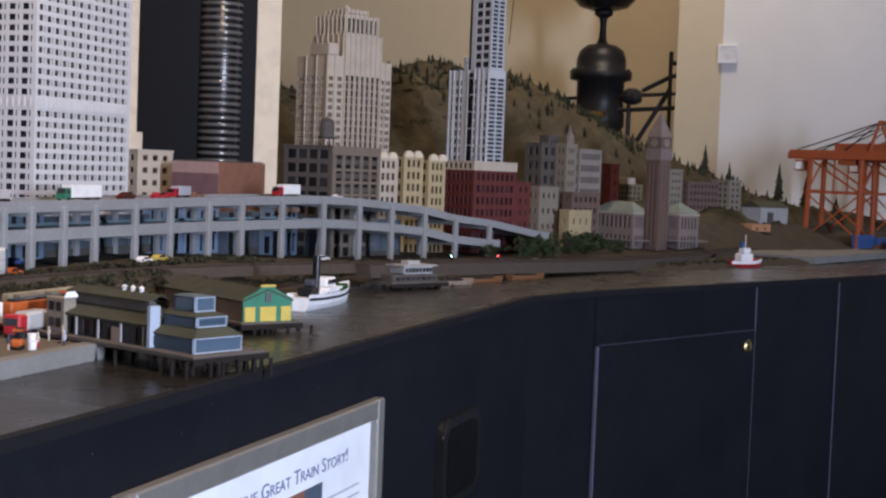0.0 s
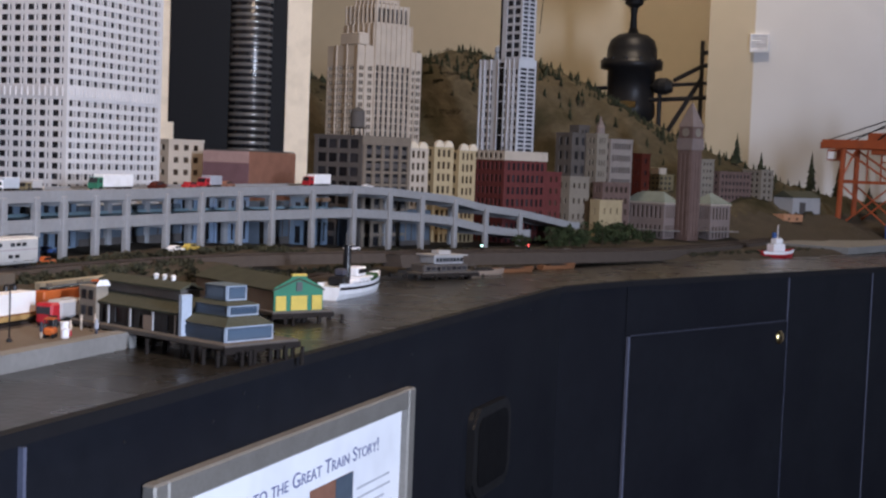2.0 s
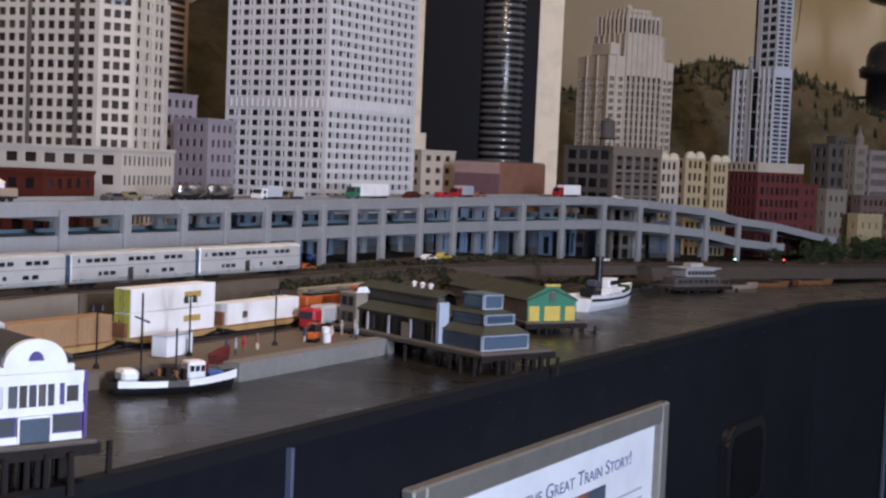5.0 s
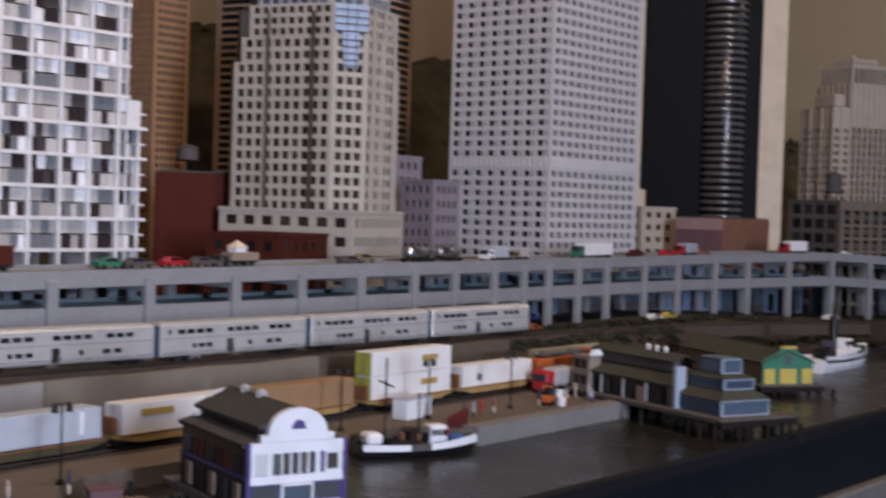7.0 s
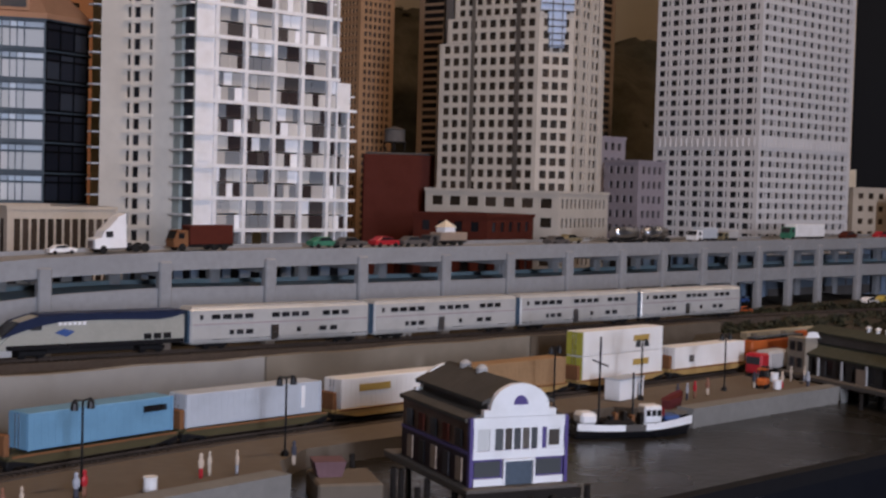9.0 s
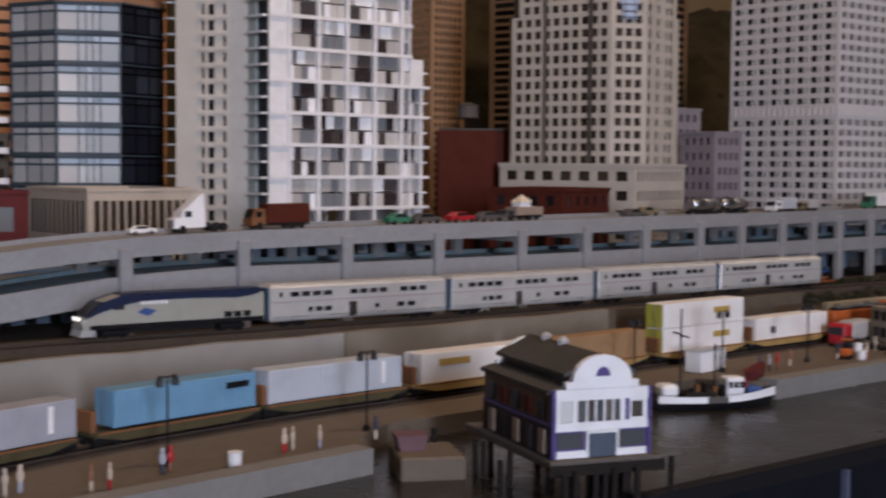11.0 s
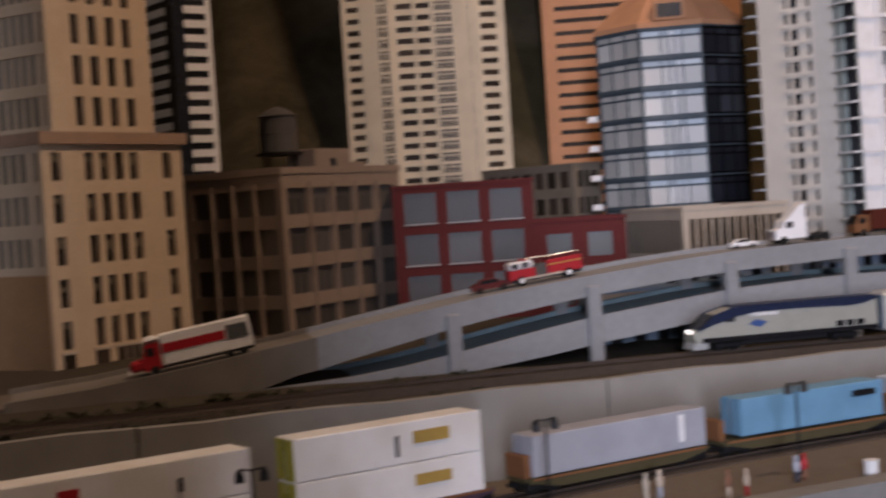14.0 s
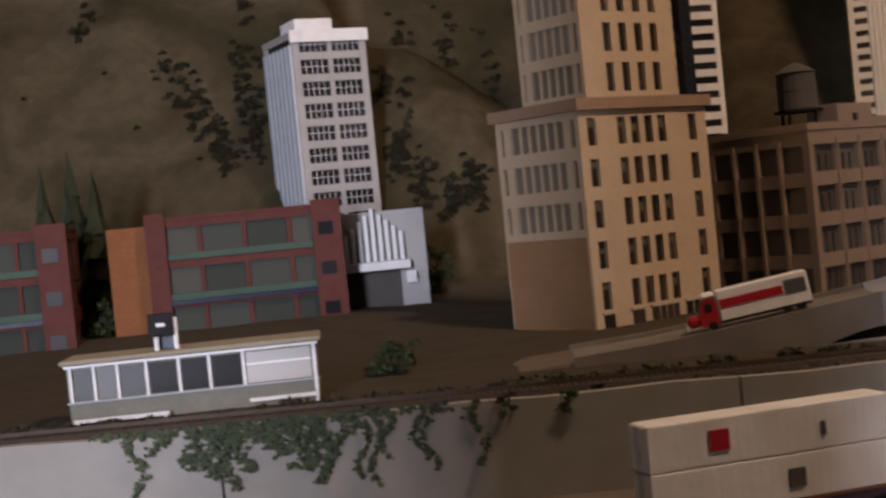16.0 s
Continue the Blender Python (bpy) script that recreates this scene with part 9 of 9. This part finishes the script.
t = thing("wall_vent", "white louvred wall vent", "vent", pose(7.4995, 0.9585, 2.035))
bm = bmesh.new()
for a in ((-0.046, 0.046, 0.040, 0.046), (-0.046, 0.046, -0.046, -0.040), (-0.046, -0.040, -0.0398, 0.0398), (0.040, 0.046, -0.0398, 0.0398)):
    box(bm, -0.022, 0.0, a[0], a[1], a[2], a[3])
pieces("frame", bm, M["white"], t)
for k in range(6):
    part("slat", box(bmesh.new(), -0.010, 0.010, -0.0395, 0.0395, -0.0012, 0.0012, 0, pose(-0.011, 0, -0.033 + k * 0.0132, 0, 35)), M["white"], t)

# ---------------------------------------------------------------- signals and street furniture by the shore
for x, y, z, lit in ((3.85, 1.19, 1.114, (0.55, 1.0, 0.75)), (4.04, 1.115, 1.110, (1.0, 0.08, 0.05))):
    t = thing("railway_signal", "slim railway colour-light signal with one lamp lit", "signal", pose(x, y, z, 0, 0, 20))
    part("base", B(-0.005, 0.005, -0.005, 0.005, -0.012, 0.003), M["dark_stone"], t)
    part("post", rod(bmesh.new(), (0, 0, 0.003), (0, 0, 0.030), 0.0010), M["iron"], t)
    part("head", B(-0.003, 0.003, -0.004, 0.004, 0.024, 0.040, bevel=0.001), M["black"], t)
    part("lamp", lathe(bmesh.new(), [(0.0022, 0), (0.0015, 0.0015)], 10, pose(-0.0031, 0, 0.034, 0, -90)), glow("signal_lamp", lit, 5.0), t, "lit signal lamp")

# ---------------------------------------------------------------- plants
def leaves(centres, count, size, seed):
    """Verts and faces of many small leaf blades in clumps: (x, y, z, rx, ry, rz)."""
    r = np.random.default_rng(seed)
    vs, fs = [], []
    for (x, y, z, a, b, c) in centres:
        for _ in range(count):
            d = r.normal(size=3)
            d /= np.linalg.norm(d)
            rad = r.uniform(0.45, 1.0)
            o = np.array([x + d[0] * a * rad, y + d[1] * b * rad, z + abs(d[2]) * c * rad])
            u = r.normal(size=3)
            u /= np.linalg.norm(u)
            w = np.cross(u, r.normal(size=3))
            w /= np.linalg.norm(w)
            s = size * r.uniform(0.6, 1.5)
            k = len(vs)
            vs += [tuple(o - u * s), tuple(o + w * s * 0.6), tuple(o + u * s), tuple(o - w * s * 0.6)]
            fs.append((k, k + 1, k + 2, k + 3))
    return vs, fs


def conifer_geo(x, y, z, h, r, vs, fs, rng):
    tiers = 6
    for i in range(tiers):
        z0 = z + h * (0.10 + 0.15 * i)
        rad = r * (1 - i / (tiers + 0.3))
        n = 8
        k = len(vs)
        vs.append((x, y, z0 + h * 0.26))
        for j in range(n):
            a = 2 * math.pi * (j + rng.uniform(-0.3, 0.3)) / n
            q = rad * rng.uniform(0.55, 1.15)
            vs.append((x + q * math.cos(a), y + q * math.sin(a), z0 - h * rng.uniform(0.0, 0.05)))
        for j in range(n):
            fs.append((k, k + 1 + j, k + 1 + (j + 1) % n))


rng = random.Random(11)
vs, fs = [], []
for _ in range(900):
    i = rng.randrange(6, 15)
    u = rng.random()
    p = RIDGE[i] * (1 - u) + RIDGE[i + 1] * u
    x, y = p[0] - abs(rng.gauss(0, 0.20)) * 1.2, p[1] - rng.gauss(0.05, 0.22)
    if rng.random() < 0.6 and not (ripple(np.array([x * 1.5]), np.array([y * 1.5]))[0] > -0.1):
        continue
    h = rng.uniform(0.020, 0.046)
    conifer_geo(x, y, ground_at(x, y) - 0.006, h, h * 0.33, vs, fs, rng)
tagged(new("hillside_conifers", raw("hillside_conifers", vs, fs, M["conifer"])), "dark conifers scattered over the scrub hill", "conifers", kind="stuff")
cl = []
# scrub in the folds of the west hill, in loose lines down the slope
FOLDS = ((-0.58, 3.51, 4), (-0.54, 3.48, 6), (-0.51, 3.45, 8), (-0.46, 3.415, 9), (-0.44, 3.395, 8), (-0.37, 3.40, 9), (-0.40, 3.48, 8), (-0.37, 3.44, 8), (-0.06, 3.42, 5), (-0.01, 3.39, 5), (-0.79, 3.60, 7), (-0.72, 3.62, 4), (-0.38, 3.54, 4), (-0.04, 3.34, 14), (0.01, 3.31, 14), (0.08, 3.28, 14), (0.13, 3.29, 12), (-0.02, 3.80, 6), (0.10, 3.84, 8), (0.21, 3.84, 6))
for cx, cy, n in FOLDS:
    for _ in range(n * 3):
        x, y, q = cx + rng.gauss(0, 0.015), cy + rng.gauss(0, 0.018), rng.uniform(0.008, 0.017)
        cl.append((x, y, ground_at(x, y) - 0.2 * q, q, q, q * 1.1))
for _ in range(60):
    x, y = rng.uniform(-1.9, 1.2), rng.uniform(2.9, 4.2)
    q = rng.uniform(0.005, 0.012)
    cl.append((x, y, ground_at(x, y) - 0.2 * q, q, q, q))
for _ in range(220):
    x, y = rng.uniform(2.8, 6.4), rng.uniform(2.2, 4.0)
    s = rng.uniform(0.012, 0.032)
    if ground_at(x, y) > 1.3:
        cl.append((x, y, ground_at(x, y) - 0.3 * s, s, s, s * 0.8))
for _ in range(420):
    x, y = rng.uniform(5.2, 6.45), rng.uniform(1.9, 3.1)
    s = rng.uniform(0.012, 0.034)
    if ground_at(x, y) > 1.55:
        cl.append((x, y, ground_at(x, y) - 0.3 * s, s, s, s * 0.8))
tagged(new("hillside_scrub", raw("hillside_scrub", *leaves(cl, 110, 0.0023, 5), M["scrub"])), "dark scrub clumps in the folds of the hill", "scrub", kind="stuff")
cl = []
for _ in range(330):
    x = rng.uniform(-1.2, 0.75)
    y = rng.choice((rng.uniform(1.47, 1.515), rng.uniform(1.61, 1.66)))
    s = rng.uniform(0.004, 0.013)
    cl.append((x, y, ground_at(x, y), s * 1.6, s, s))
for _ in range(260):
    x = rng.uniform(2.15, 3.6)
    y = rng.uniform(1.38, 1.47) if x < 2.8 else rng.uniform(1.36, 1.42)
    s = rng.uniform(0.005, 0.014)
    cl.append((x, y, ground_at(x, y), s * 1.5, s, s))
for _ in range(330):
    x = rng.uniform(2.35, 4.3)
    y = float(np.interp(x, [2.35, 2.9, 3.5, 3.9, 4.3], [1.585, 1.575, 1.535, 1.47, 1.36])) + rng.uniform(-0.02, 0.035)
    s = rng.uniform(0.005, 0.014)
    cl.append((x, y, ground_at(x, y), s * 1.5, s, s * 1.1))
for _ in range(120):
    x = rng.uniform(3.7, 6.2)
    y = float(np.interp(x, [q[0] for q in SHORE], [q[1] for q in SHORE])) + rng.uniform(0.03, 0.10)
    s = rng.uniform(0.004, 0.010)
    cl.append((x, y, ground_at(x, y), s * 2, s, s * 0.7))
tagged(new("trackside_scrub", raw("trackside_scrub", *leaves(cl, 26, 0.0042, 6), M["verge"])), "low olive and brown scrub beside the tracks", "scrub", kind="stuff")


def tree(x, y, h, r, conifer, label, seed):
    z = ground_at(x, y) - 0.003
    t = thing("tree", label, "tree", pose(x, y, z))
    part("trunk", lathe(bmesh.new(), [(h * 0.035, 0), (h * 0.025, h * 0.4), (h * 0.006, h * 0.92)], 7), M["bark"], t)
    g = random.Random(seed)
    if conifer:
        v, f = [], []
        conifer_geo(0, 0, 0, h, r, v, f, g)
        conifer_geo(0, 0, h * 0.05, h * 0.97, r * 0.85, v, f, g)
        ob = new("crown", raw("crown", v, f, M["conifer"]))
    else:
        for k in range(5):
            a = g.uniform(0, 6.28)
            part("limb", rod(bmesh.new(), (0, 0, h * (0.3 + 0.08 * k)), (r * 0.6 * math.cos(a), r * 0.6 * math.sin(a), h * (0.5 + 0.08 * k)), h * 0.012), M["bark"], t)
        c = [(g.gauss(0, r * 0.42), g.gauss(0, r * 0.42), h * g.uniform(0.10, 0.70), r * g.uniform(0.28, 0.5), r * g.uniform(0.28, 0.5), h * g.uniform(0.16, 0.28)) for _ in range(15)]
        ob = new("crown", raw("crown", *leaves(c, 60, r * 0.09, seed), M["leaf"]))
    ob.parent = t
    return t


for k, (x, y, h, r) in enumerate(((5.18, 1.19, 0.085, 0.055), (5.26, 1.15, 0.095, 0.06), (5.33, 1.12, 0.08, 0.055), (5.10, 1.24, 0.09, 0.05), (5.02, 1.30, 0.08, 0.05), (4.92, 1.25, 0.075, 0.05), (4.70, 1.235, 0.085, 0.040), (4.78, 1.19, 0.095, 0.045), (4.86, 1.16, 0.075, 0.04), (4.95, 1.12, 0.085, 0.045), (5.03, 1.09, 0.07, 0.04), (4.62, 1.31, 0.06, 0.03), (5.36, 1.05, 0.06, 0.03), (0.03, 3.05, 0.13, 0.042), (-0.063, 2.93, 0.06, 0.05), (-0.585, 2.72, 0.08, 0.045), (-0.01, 1.893, 0.055, 0.034), (-0.035, 1.90, 0.03, 0.025))):
    tree(x, y, h, r, False, "bushy green model tree with an uneven crown", 20 + k)
for k, (x, y, h, r) in enumerate(((6.95, 0.62, 0.17, 0.035), (6.98, 0.50, 0.15, 0.035), (7.0, 0.36, 0.12, 0.05), (6.7, 0.82, 0.12, 0.03), (6.62, 0.92, 0.13, 0.03), (-0.725, 2.86, 0.30, 0.085), (-0.68, 2.90, 0.33, 0.085), (-0.625, 2.86, 0.28, 0.08), (-0.655, 2.98, 0.30, 0.08))):
    tree(x, y, h, r, True, "dark pointed model conifer on the hillside", 40 + k)

# creeper hanging over the retaining wall
r = np.random.default_rng(8)
vs, fs = [], []
strands = [(-0.224, 0.060, 0.0030), (-0.203, 0.022, 0.006), (-0.174, 0.038, 0.007), (-0.157, 0.048, 0.006), (-0.142, 0.060, 0.005), (-0.130, 0.044, 0.006), (-0.110, 0.026, 0.007), (-0.098, 0.034, 0.006), (-0.082, 0.044, 0.006), (-0.070, 0.048, 0.005), (-0.057, 0.060, 0.004), (-0.039, 0.028, 0.005), (-0.024, 0.060, 0.0020), (-0.013, 0.068, 0.0020), (-0.003, 0.045, 0.0018), (0.026, 0.048, 0.0018), (0.034, 0.058, 0.0018), (0.079, 0.060, 0.0026), (0.104, 0.018, 0.004), (0.158, 0.020, 0.004)]
strands += [(x, 0.005 + 0.004 * abs(math.sin(37 * x)), 0.007) for x in np.arange(-0.25, 0.05, 0.027)]
for x, drop, wide in strands:
    n = int(110 * drop / 0.03 * (0.85 if wide > 0.0035 else 0.4))
    for _ in range(n):
        q = r.random() ** 1.2
        o = np.array([x + r.normal() * wide * (1 - 0.4 * q) + 0.006 * math.sin(q * 7 + x * 40), float(wall_y(x)) - 0.0015 - r.random() * 0.006, float(wall_top(x)) + 0.003 - q * drop])
        u = np.array([r.normal(), 0.35 * r.normal(), r.normal()])
        u /= np.linalg.norm(u)
        w = np.cross(u, (0, 1, 0.2)) + 0.2 * r.normal(size=3)
        w /= np.linalg.norm(w)
        s = r.uniform(0.0014, 0.0034)
        k = len(vs)
        vs += [tuple(o - u * s), tuple(o + w * s * 0.7), tuple(o + u * s), tuple(o - w * s * 0.7)]
        fs.append((k, k + 1, k + 2, k + 3))
tagged(new("creeper", raw("creeper", vs, fs, M["creeper"])), "green creeper hanging over the retaining wall", "creeper", kind="stuff")
